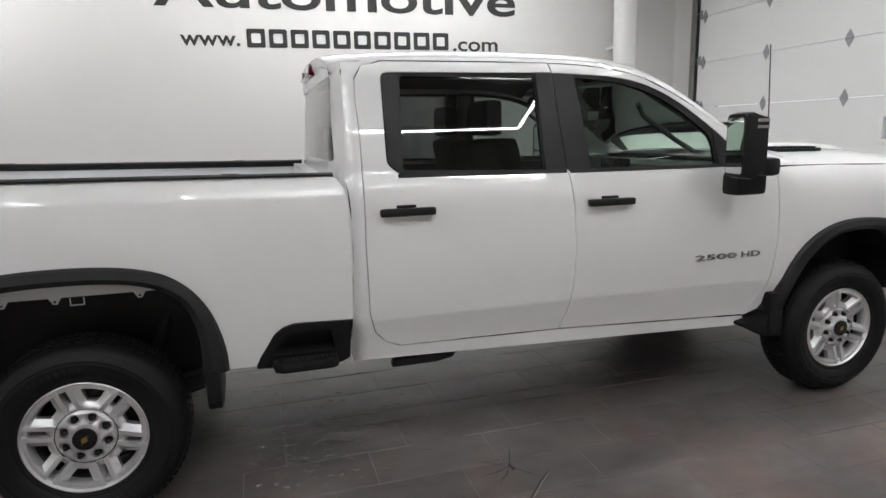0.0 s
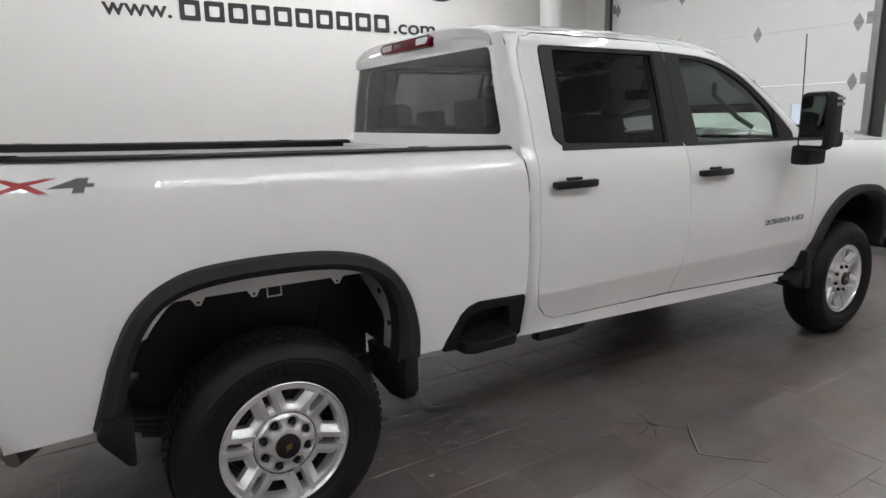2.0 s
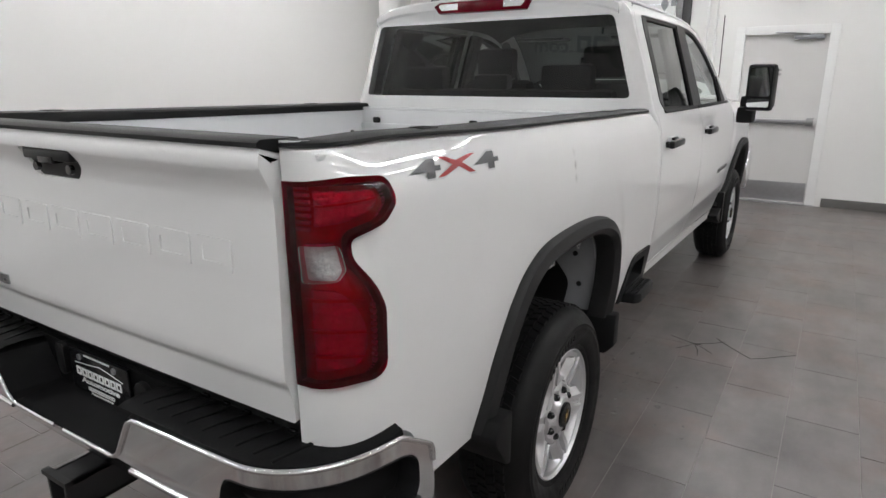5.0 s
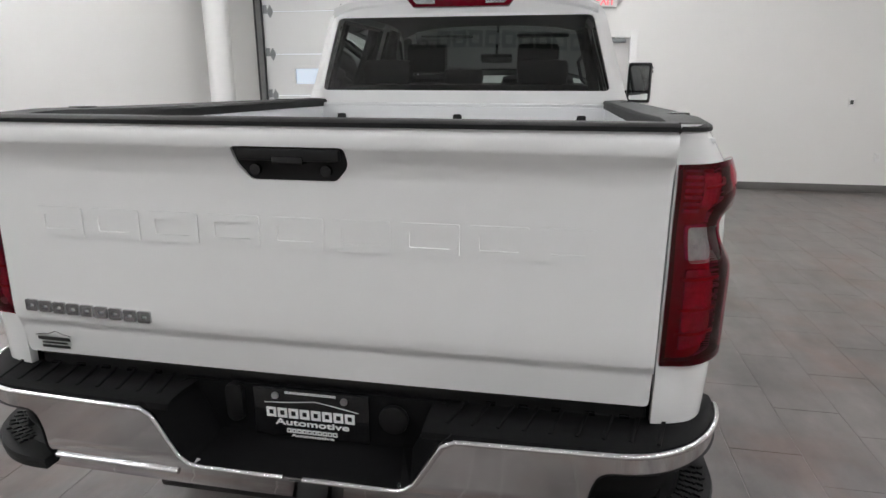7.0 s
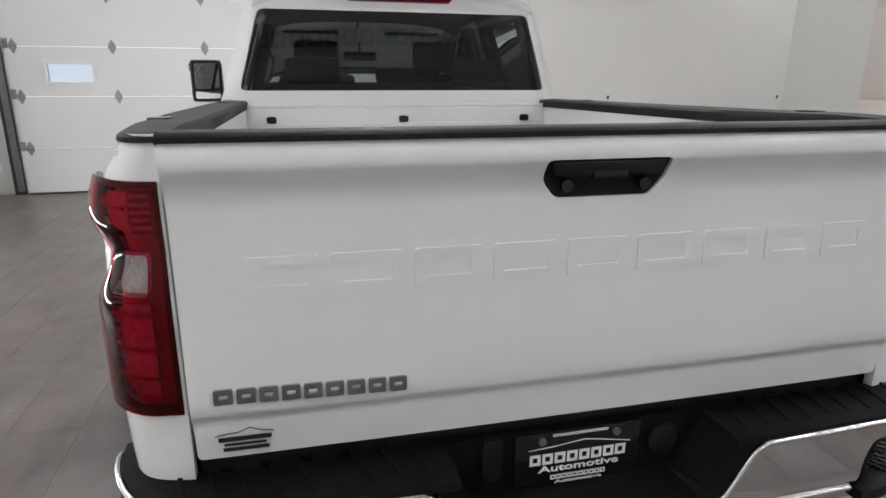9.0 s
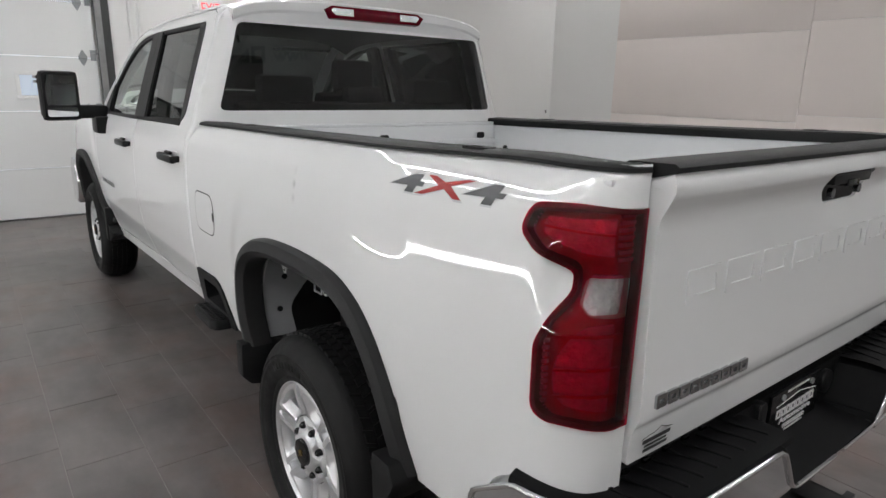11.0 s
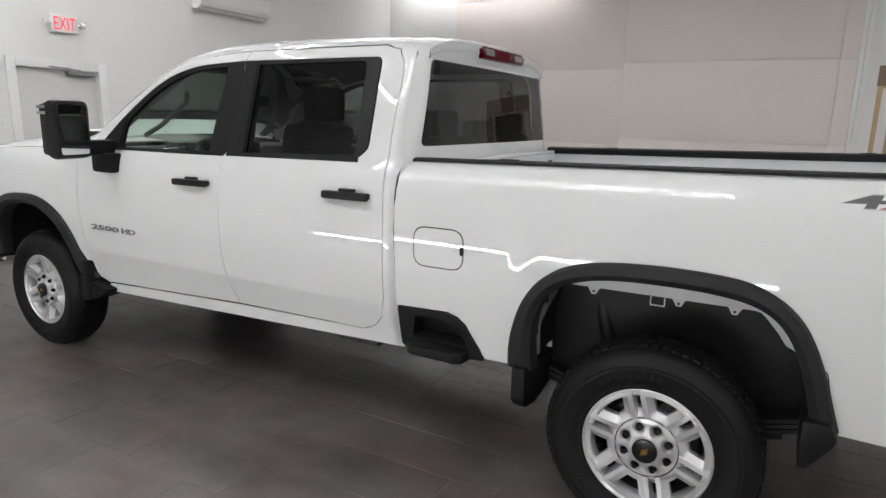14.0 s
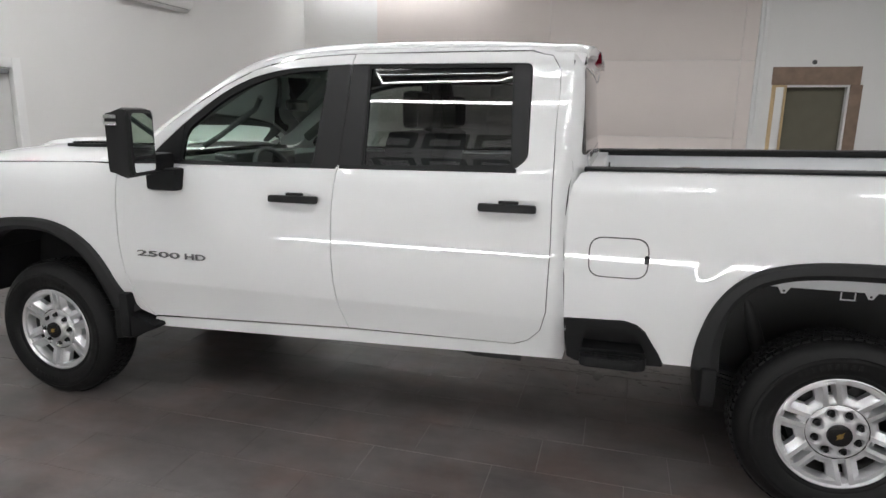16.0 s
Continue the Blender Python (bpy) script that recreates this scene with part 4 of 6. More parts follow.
def make_wheel():
    """An eight-lug silver wheel with six twin spokes on an all-terrain tyre; local +x points outward, the hub face at x = 0."""
    w = thing("wheel", "", "")
    tyre = bmesh.new()
    prof = [(.215, -.03), (.232, -.006), (.2385, .003), (.243, .0085), (.249, .0115), (.258, .0165), (.262, .0155), (.268, .0205), (.285, .0285), (.300, .0325), (.318, .0340), (.322, .0358), (.327, .0358), (.331, .0342), (.338, .0330), (.341, .0345), (.344, .0312), (.362, .022), (.376, .011), (.387, -.003), (.394, -.02), (.397, -.05), (.398, -.10), (.397, -.15), (.392, -.19), (.378, -.212), (.34, -.23), (.28, -.235), (.23, -.222), (.21, -.20)]
    lathe(tyre, prof, 72)
    t = part("tyre", tyre, RUBBER, w, "black all-terrain tyre", smooth=50)
    # tread blocks and shoulder lugs
    tr = bmesh.new()
    rnd = random.Random(4)
    n = 66
    for k in range(n):
        a0 = 2 * math.pi * k / n
        for row, (x0, x1, r0, r1, sh) in enumerate(((-.022, .000, .378, .3985, .0), (-.058, -.029, .39, .4045, .5), (-.093, -.064, .39, .405, .1), (-.128, -.099, .39, .405, .6), (-.163, -.134, .39, .4045, .2), (-.20, -.169, .38, .3985, .55))):
            a = a0 + sh * 2 * math.pi / n
            da = 2 * math.pi / n * (.33 if row in (0, 5) else .38)
            sk = .012 * (1 if row % 2 else -1)
            vs = []
            for r, g in ((r0, 1.0), (r1 if row not in (0, 5) else r1 - .004, .9)):
                for x, s in ((x0, -1), (x1, 1)):
                    for d in (-1, 1):
                        aa = a + d * da * g + s * sk
                        rr = r - (.012 if (row == 0 and s > 0) or (row == 5 and s < 0) else 0)
                        vs.append(tr.verts.new((x, rr * math.cos(aa), rr * math.sin(aa))))
            for f in ((0, 1, 3, 2), (4, 6, 7, 5), (0, 4, 5, 1), (2, 3, 7, 6), (0, 2, 6, 4), (1, 5, 7, 3)):
                tr.faces.new([vs[i] for i in f])
    tagged(part("tread", tr, RUBBER, t, "blocky black tyre tread", smooth=0), kind="stuff")
    # raised unreadable sidewall marks as plain bars
    marks = bmesh.new()
    for base in (40, 215):
        for k in range(9):
            a = radians(base + k * 5.2)
            m = Matrix.Rotation(a, 4, "X") @ Matrix.Translation((.0348, .303, 0))
            box(marks, (-.003, -.011, -.0065), (.0002, .011, .0065), .0, m)
    tagged(part("sidewall_mark", marks, mat("faded_sidewall_ink", (.0068, .0068, .0068), .6, spec=.3), t, "raised grey sidewall bars", smooth=0), kind="stuff")
    rimp = bmesh.new()
    lathe(rimp, [(.2415, .004), (.2425, .009), (.2385, .0115), (.234, .004), (.226, -.004), (.219, -.03)], 72)
    rim = part("rim", rimp, RIM, w, "silver painted steel rim", smooth=40)
    # rim's inside as its own part, the shade behind the spokes painted in
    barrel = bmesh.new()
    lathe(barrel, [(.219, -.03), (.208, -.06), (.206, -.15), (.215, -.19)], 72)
    part("barrel", barrel, mat("sooty_barrel", (.045, .044, .043), .55, vary=.4, scale=20), rim, "inside of the rim, painted dark for its shade", smooth=40)
    # face: six pairs of bars with a slot between them, and a wide window between the pairs
    radii = [.1195, .1220, .1240, .129, .134, .140, .146, .154, .162, .174, .188, .200, .207, .2105, .2135, .217, .222, .2325, .2365]
    bars = [0, .0105, .0125, .0150, .0330, .0365, .049, .059]
    columns = [-1.0, -.75, -.5, -.25] + [-b for b in bars[:0:-1]] + bars + [.25, .5, .75, 1.0]

    def corner(r, c, k):
        """A point of the face at radius r in column c of sector k."""
        a = abs(columns[c])
        lateral = 4 <= c < len(columns) - 4
        side = min(math.asin((a if lateral else bars[-1]) / r), radians(24 + 6 * (a if lateral else bars[-1]) / bars[-1]))
        phi = side if lateral else side + a * (radians(30) - side)
        u = a if lateral else 1.0
        ring = smooth01((r - .207) / .007)
        if u < .0115:
            x = -.003 - .024 * smooth01((r - .1245) / .026) * (1 - ring)
        elif u < .0137:
            x = -.003 - .018 * smooth01((r - .1245) / .026) * (1 - ring)
        elif u < .0350:
            x = .0035
        else:
            floor_x = .002 - .022 * smooth01((r - .1230) / .028)
            f = smooth01((u - .0350) / .024)
            x = -.001 + (floor_x + .001) * f
            x += (.002 - x) * ring
        x += -.012 * smooth01((.205 - r) / .085) - .004 * smooth01((r - .230) / .007)
        t = radians(60 * k) + math.copysign(phi, columns[c])
        return Vector((x, r * math.cos(t), r * math.sin(t)))

    def open_cell(i, c):
        mid = (radii[i] + radii[i + 1]) / 2
        u = [abs(columns[q]) for q in (c, c + 1)]
        lat = 4 <= c and c + 1 < len(columns) - 4
        if lat and max(u) < .0115:
            return .152 < mid < .207
        if not lat or min(u) > .058:
            return .152 < mid < .207
        return False
    fb2 = bmesh.new()
    for k in range(6):
        vs = [[fb2.verts.new(corner(rr, c, k)) for c in range(len(columns))] for rr in radii]
        for i in range(len(radii) - 1):
            for c in range(len(columns) - 1):
                if not open_cell(i, c):
                    fb2.faces.new((vs[i][c], vs[i + 1][c], vs[i + 1][c + 1], vs[i][c + 1]))
    bmesh.ops.remove_doubles(fb2, verts=fb2.verts, dist=2e-4)
    bmesh.ops.delete(fb2, geom=[v for v in fb2.verts if not v.link_faces], context="VERTS")
    edge = [e for e in fb2.edges if e.is_boundary and all(.140 < math.hypot(v.co.y, v.co.z) < .212 for v in e.verts)]
    wall = bmesh.ops.extrude_edge_only(fb2, edges=edge)
    bmesh.ops.translate(fb2, vec=(-.03, 0, 0), verts=[g for g in wall["geom"] if isinstance(g, bmesh.types.BMVert)])
    part("spokes", fb2, RIM, rim, "silver twin spokes", smooth=28)
    part("brake_disc", cylm(.175, .03, at(-.10, 0, 0, "x"), 48, bevel=.004), mat("dull_disc", (.03, .03, .031), .5, metal=.4), w, "dark dull brake disc")
    bm = cylm(.195, .01, at(-.17, 0, 0, "x"), 40)
    part("backing_plate", bm, UNDER, w)
    part("caliper", boxm((-.14, .09, -.07), (-.065, .185, .10), .02), UNDER, w)
    # hub cover with eight lugs in round wells between raised petals
    holes = []
    for k in range(8):
        a = 45 * k + 22.5
        c = polar(.086, a)
        holes.append([(c[0] + .0165 * math.cos(t), c[1] + .0165 * math.sin(t)) for t in (2 * math.pi * j / 16 for j in range(16))])

    def dome(u, v):
        r = math.hypot(u, v)
        near = min(math.hypot(u - .086 * math.cos(a), v - .086 * math.sin(a)) for a in (radians(45 * k + 22.5) for k in range(8)))
        x = -.011 + .010 * smooth01((.115 - r) / .012) + .014 * smooth01((.088 - r) / .034)
        x -= .010 * smooth01((.0250 - near) / .0065) * (1 if r > .066 else smooth01((r - .052) / .014))
        return Vector((x, u, v)), Vector((1, 0, 0))
    part("hub_cover", panel([polar(.1155, 5 * k) for k in range(72)], dome, .0055, .014, holes, .03), RIM, w, "silver hub cover", smooth=35)
    part("hub_ring", cylm(.1198, .02, at(-.028, 0, 0, "x"), 48), UNDER, w)
    for k in range(8):
        c = polar(.086, 45 * k + 22.5)
        bm = cylm(.0138, .034, at(-.014, c[0], c[1], "x"), 6, .0125)
        cyl(bm, .0105, .006, at(.006, c[0], c[1], "x"), 12, .007)
        part("lug_nut", bm, GLOSSBLACK, w, "black wheel nut")
    cap = part("centre_cap", cylm(.047, .016, at(.017, 0, 0, "x"), 36, bevel=.004), GLOSSBLACK, w, "gloss black centre cap")
    em = prism([(-.024, -.005), (-.010, -.005), (-.006, -.011), (.010, -.011), (.010, -.003), (.025, .005), (.010, .005), (.006, .011), (-.010, .011), (-.010, .003)], .025, .0275, "x")
    part("emblem", em, GOLD, cap, "plain gold emblem shape")
    return w


def mount(w, x, y, turn):
    side = 1 if x > 0 else -1
    m = Matrix.Translation((x, y, TYRE_R - .008)) @ Matrix.Rotation(0 if side > 0 else math.pi, 4, "Z") @ Matrix.Rotation(radians(turn), 4, "X")
    w.matrix_basis = m


wheel = make_wheel()
wheels = [wheel] + [copy_thing(wheel, Matrix()) for _ in range(3)]
for w, (x, y, turn) in zip(wheels, ((.945, 0, 47), (.932, 4.036, 40), (-.945, 0, 44), (-.932, 4.036, 25))):
    mount(w, x, y, turn)
    w.parent = truck
    for key in ("label", "category"):
        if key in w:
            del w[key]
    w["label"] = "silver eight-lug wheel with black tyre"

# ------------------------------------------------------------ under the body
part("frame_rail", boxm((.44, -1.08, .60), (.52, 4.6, .76), .01), UNDER, truck, "black chassis rail")
part("frame_rail", boxm((-.52, -1.08, .60), (-.44, 4.6, .76), .01), UNDER, truck, "black chassis rail")
for y in (-.9, .7, 2.0, 3.0):
    part("cross_member", boxm((-.44, y - .05, .62), (.44, y + .05, .72), .01), UNDER, truck)
ax = bmesh.new()
tube(ax, [(-.86, 0, .394), (.86, 0, .394)], .052, 18)
bmesh.ops.create_uvsphere(ax, u_segments=20, v_segments=12, radius=.18, matrix=Matrix.Translation((0, 0, .40)) @ Matrix.Diagonal((1, .9, .95, 1)))
part("rear_axle", ax, UNDER, truck, "black rear axle", smooth=50)
ax = bmesh.new()
tube(ax, [(-.86, 4.036, .394), (.86, 4.036, .394)], .045, 14)
part("front_axle", ax, UNDER, truck, "black front axle", smooth=50)
for s in (1, -1):
    sp = part("leaf_spring", bmesh.new(), UNDER, truck, "stack of black leaf springs")
    for k in range(4):
        L = .72 - .09 * k
        bm = bmesh.new()
        n = 14
        for i in range(n):
            y0, y1 = -L + 2 * L * i / n, -L + 2 * L * (i + 1) / n
            z0, z1 = .455 - .022 * k + .16 * (y0 / .72) ** 2, .455 - .022 * k + .16 * (y1 / .72) ** 2
            q = [bm.verts.new(p) for p in ((s * .60, y0, z0), (s * .675, y0, z0), (s * .675, y1, z1), (s * .60, y1, z1), (s * .60, y0, z0 - .016), (s * .675, y0, z0 - .016), (s * .675, y1, z1 - .016), (s * .60, y1, z1 - .016))]
            for f in ((0, 1, 2, 3), (4, 7, 6, 5), (0, 4, 5, 1), (1, 5, 6, 2), (2, 6, 7, 3), (3, 7, 4, 0)):
                bm.faces.new([q[j] for j in f])
        part("leaf", bm, UNDER, sp, smooth=0)
    part("spring_hanger", boxm((s * .52, .60, .52), (s * .70, .72, .66), .01), UNDER, truck)
    part("spring_hanger", boxm((s * .52, -.80, .58), (s * .70, -.72, .72), .01), UNDER, truck)
    sh = bmesh.new()
    tube(sh, [(s * .58, .16, .36), (s * .50, .30, .80)], .032, 14)
    part("shock_absorber", sh, UNDER, truck, smooth=50)
    # wheel house: inner wall, roof and painted front
    bm = bmesh.new()
    pts = [(-.56, .60), (-.52, .80), (-.45, .95), (-.34, 1.035), (-.1, 1.06), (.15, 1.055), (.34, 1.02), (.45, .92), (.50, .75), (.50, .60)]
    for (a, b), (c, d) in zip(pts, pts[1:]):
        q = [bm.verts.new(v) for v in ((s * .53, a, b), (s * .94, a, b), (s * .94, c, d), (s * .53, c, d))]
        bm.faces.new(q)
    f = [bm.verts.new((s * .53, a, b)) for a, b in pts + [(.50, .44), (-.56, .44)]]
    bm.faces.new(f)
    bmesh.ops.remove_doubles(bm, verts=bm.verts, dist=1e-4)
    bmesh.ops.solidify(bm, geom=bm.faces, thickness=.004)
    part("wheel_house", bm, UNDER, truck, "black inner wheel housing", smooth=0)
    def front_wall(u, v):
        return Vector((u, float(np.interp(v, (.60, .75, .92, 1.02), (.50, .50, .45, .34))) - .014, v)), Vector((0, -1, 0))
    liner = panel(rounded([(s * .60, .985), (s * .70, 1.005), (s * .90, .99), (s * .925, .86), (s * .92, .60), (s * .74, .60), (s * .765, .72), (s * .69, .84), (s * .62, .90)], [.01, .02, .02, .02, .01, .02, .03, .04, .02], 4), front_wall, .03, .006)
    ln = part("inner_panel", liner, PRIMER, truck, "light grey primed inner wheel arch panel", smooth="keep")
    for x, z in ((.70, .955), (.77, .95), (.80, .86), (.81, .72), (.88, .64)):
        part("plug", cylm(.011, .008, at(s * x, front_wall(s * x, z)[0].y - .002, z, "y"), 12), UNDER, ln)
    # painted flange along the top of the arch, with its tabs and bracket
    low = [(-.398, .862), (-.372, .90), (-.335, .944), (-.31, .9665), (-.15, .9665), (.10, .9665), (.36, .9665), (.385, .962), (.405, .945), (.425, .90)]
    top = [(y, z + .010) for y, z in ARCH_IN if z > (.82 if y < 0 else .72) and y < .44]
    flange = bmesh.new()
    rows = []
    for line in (low, top):
        run = np.cumsum([0] + [math.hypot(c[0] - d[0], c[1] - d[1]) for c, d in zip(line, line[1:])])
        at_run = np.linspace(0, run[-1], 49)
        rows.append([flange.verts.new((s * .888, y, z)) for y, z in zip(np.interp(at_run, run, [p[0] for p in line]), np.interp(at_run, run, [p[1] for p in line]))])
    for k in range(48):
        flange.faces.new((rows[0][k], rows[0][k + 1], rows[1][k + 1], rows[1][k]))
    bmesh.ops.recalc_face_normals(flange, faces=flange.faces)
    bmesh.ops.solidify(flange, geom=flange.faces, thickness=.004)
    fl2 = part("arch_flange", flange, BEDPAINT, truck, "white painted inner arch flange", smooth=0)
    for y in (-.235, -.055, .245):
        t = prism([(y - .026, .972), (y + .026, .972), (y + .013, .951), (y + .008, .9415), (y - .008, .9415), (y - .013, .951)], s * .8860, s * .8900, "x")
        part("tab", t, BEDPAINT, fl2, smooth=0)
        part("bolt_hole", cylm(.0048, .0012, at(s * .8905, y, .952, "x"), 12), UNDER, fl2)
    bk = bmesh.new()
    for a, b in (((-.008, .928), (-.004, .960)), ((.040, .928), (.044, .960)), ((-.004, .928), (.040, .9325))):
        box(bk, (s * .874, a[0], a[1]), (s * .879, b[0], b[1]))
    part("bracket", bk, BEDPAINT, fl2, smooth=0)
    # mud flaps
    fl = prism([(s * .62, .60), (s * .985, .62), (s * .985, .48), (s * .95, .44), (s * .84, .42), (s * .66, .45)], .485, .545, "y", .008)
    part("mud_flap", fl, BLACK, truck, "black moulded mud flap")
    fl = prism([(-.485, .66), (-.57, .66), (-.592, .612), (-.58, .585), (-.515, .495), (-.49, .49)], s * .80, s * .985, "x", .008)
    part("mud_flap", fl, BLACK, truck, "black moulded mud flap")
    fl = prism([(s * .70, .66), (s * .945, .66), (s * .945, .41), (s * .90, .39), (s * .74, .40)], 3.50, 3.56, "y", .008)
    part("mud_flap", fl, BLACK, truck, "black moulded mud flap")
    fl = prism([(3.56, .57), (3.44, .525), (3.27, .497), (3.27, .478), (3.35, .445), (3.46, .40), (3.56, .39)], s * .66, s * .935, "x", .008)
    part("splash_guard", fl, BLACK, truck, "black plastic splash guard")
    # front wheel house
    bm = bmesh.new()
    pts = [(3.50, .52), (3.56, .72), (3.68, .92), (3.85, 1.02), (4.05, 1.045), (4.25, 1.03), (4.42, .96), (4.53, .82), (4.58, .55)]
    for (a, b), (c, d) in zip(pts, pts[1:]):
        bm.faces.new([bm.verts.new(v) for v in ((s * .53, a, b), (s * .93, a, b), (s * .93, c, d), (s * .53, c, d))])
    bm.faces.new([bm.verts.new((s * .53, a, b)) for a, b in pts])
    bmesh.ops.remove_doubles(bm, verts=bm.verts, dist=1e-4)
    bmesh.ops.solidify(bm, geom=bm.faces, thickness=.004)
    part("wheel_house", bm, UNDER, truck, "black inner wheel housing", smooth=0)
part("fuel_tank", boxm((-.43, 1.0, .44), (-.05, 2.4, .66), .04), UNDER, truck, "black fuel tank")
part("gearbox", boxm((-.20, 2.6, .42), (.20, 3.9, .70), .05), UNDER, truck)
ex = bmesh.new()
tube(ex, [(.30, 3.2, .50), (.30, 2.2, .47), (.32, 1.1, .52), (.38, .72, .60), (.40, .45, .74), (.40, .15, .78), (.44, -.15, .74), (.50, -.42, .62), (.60, -.66, .54), (.74, -.80, .51)], .036, 14)
part("exhaust", ex, EXHAUST, truck, "steel exhaust pipe", smooth=50)
mu = cylm(.11, .6, at(.30, 1.75, .46, "y"), 24, bevel=.02)
part("muffler", mu, EXHAUST, truck, "dull steel muffler", smooth=40)
part("skid_plate", boxm((.28, 1.75, .435), (.62, 2.15, .46), .01), UNDER, truck)
part("skid_plate", boxm((-.62, 1.75, .435), (-.28, 2.15, .46), .01), UNDER, truck)

for s in (1, -1):
    part("cab_mount_bar", prism([(y, z + (0 if s > 0 else .022)) for y, z in ((1.29, .46), (1.30, .50), (1.62, .50), (1.60, .475), (1.52, .462))], s * .74, s * .80, "x", .006), UNDER, truck, "black bar under the sill")

# ------------------------------------------------------------ the cargo bed
slab = boxm((-.53, -1.08, .90), (.53, 1.00, .925), .004)
for s in (1, -1):
    for a, b in ((-1.08, -.60), (.56, 1.00)):
        box(slab, (min(s * .53, s * .80), a, .90), (max(s * .53, s * .80), b, .925))
bed = part("bed_floor", slab, BEDPAINT, truck, "white ribbed bed floor")
for k in range(9):
    x = -.64 + .16 * k
    part("rib", boxm((x - .035, -1.06 if abs(x) < .5 else .60, .925), (x + .035, .98, .936), .004), BEDPAINT, bed)
for s in (1, -1):
    part("bed_wall", prism([(-1.07, .92), (-.61, .92), (-.56, 1.085), (.52, 1.085), (.57, .92), (1.0, .92), (1.0, 1.386), (-1.07, 1.386)], s * .775, s * .800, "x"), BEDPAINT, truck, "white inner bed wall")
    part("bed_rail", boxm((s * .775, -1.07, 1.372), (s * .855, 1.0, 1.384), .004), BEDPAINT, truck)
    rc = bmesh.new()
    rows = []
    for u in np.linspace(-1.172, 1.04, 60):
        xo, yo, _ = bed_xyz(u, 1.398)
        n = sided(BED, 1)(u, 1.30)[1]
        n = Vector((n.x, n.y, 0)).normalized()
        xi, yi = .768, max(yo, -1.075)
        h = .010 * (1.0 - yo) / 2.1 - .013 * smooth01((-.82 - yo) / .28)
        o, i = Vector((xo, yo, 0)) + n * .003, Vector((xi, yi, 0))
        prof = [(i, 1.372 + h), (i, 1.402 + h), (i.lerp(o, .06), 1.411 + h), (o - n * .028, 1.415 + h), (o - n * .008, 1.412 + h), (o + n * .001, 1.407 + h), (o + n * .003, 1.399 + h)]
        rows.append([rc.verts.new((s * a.x, a.y, b)) for a, b in prof])
    for p, q in zip(rows, rows[1:]):
        for j in range(len(p) - 1):
            rc.faces.new((p[j], q[j], q[j + 1], p[j + 1]))
    rc.faces.new(rows[0])
    rc.faces.new(rows[-1])
    cap = part("rail_cap", rc, BLACK, truck, "black plastic bed rail cap", smooth=40)
    for y in (-.69, .62):
        part("stake_pocket", prism(rounded([(s * .822, y - .035), (s * .866, y - .035), (s * .866, y + .035), (s * .822, y + .035)], .012, 3), 1.419 if y < 0 else 1.412, 1.4255 if y < 0 else 1.4195, "z"), GLOSSBLACK, cap)
    for y in (.88, -.95):
        part("tie_down", cylm(.012, .02, at(s * .77, y, 1.25, "x"), 12), SATIN, truck)
for s in (1, -1):
    hump = [(-.62, .92), (-.60, 1.0), (-.50, 1.09), (.45, 1.09), (.55, 1.0), (.58, .92)]
    under = [(.47, .92), (.35, 1.033), (.15, 1.068), (-.10, 1.073), (-.345, 1.048), (-.46, .965), (-.49, .92)]
    tub = part("wheel_tub", prism(hump, s * .50, s * .525, "x", .004), BEDPAINT, bed, "white wheel tub in the bed")
    part("tub_shell", prism(hump + under, s * .525, s * .785, "x"), BEDPAINT, tub, smooth=0)
bh = part("bulkhead", boxm((-.775, .985, .92), (.775, 1.0, 1.375), .004), BEDPAINT, truck, "white bed front wall")
part("bulkhead_top", boxm((-.83, .975, 1.375), (.83, 1.035, 1.392), .006), BEDPAINT, bh)
part("bulkhead_step", boxm((-.775, .97, 1.27), (.775, .986, 1.30), .005), BEDPAINT, bh)
for x in (-.658, 0, .658):
    part("plug", prism(rounded([(x - .024, 1.302), (x + .024, 1.302), (x + .024, 1.335), (x - .024, 1.335)], .012, 4), .976, .986, "y"), SATIN, bh, "black rubber plug")


# ------------------------------------------------------------ tailgate
TGY = curve([(.805, -1.134), (.86, -1.140), (.900, -1.145), (.911, -1.1465), (.918, -1.150), (.929, -1.157), (.936, -1.1595), (.952, -1.161), (1.0, -1.160), (1.10, -1.156), (1.22, -1.153), (1.295, -1.154), (1.318, -1.160), (1.335, -1.169), (1.350, -1.180), (1.358, -1.183), (1.382, -1.184), (1.395, -1.176)])


def gate_surface(push=0.0):
    def pt(x, z):
        t = abs(x) / .780
        return Vector((x, TGY(z) + .028 + .006 * t * t, z))

    def fn(x, z):
        p = pt(x, z)
        n = (pt(x + .003, z) - pt(x - .003, z)).cross(pt(x, z + .003) - pt(x, z - .003)).normalized()
        n = n if n.y < 0 else -n
        return p + n * push, n
    return fn


GATE = rounded([(-.775, .834), (.775, .834), (.776, 1.400), (-.776, 1.400)], .012, 3)
POCKET = rounded([(-.127, 1.356), (.127, 1.356), (.127, 1.315), (.098, 1.281), (-.098, 1.281), (-.127, 1.315)], .012, 3)
gate = part("tailgate", panel(GATE, gate_surface(), .025, .06, [POCKET], .02, (.904, .911, .918, .9235, .929, .936, 1.318, 1.335, 1.350, 1.359)), PAINT, truck, "white tailgate with raised plain bars", smooth="keep")
part("tailgate_inner", boxm((-.755, -1.06, .84), (.755, -1.02, 1.385), .006), BEDPAINT, truck)
gc = bmesh.new()
rows = []
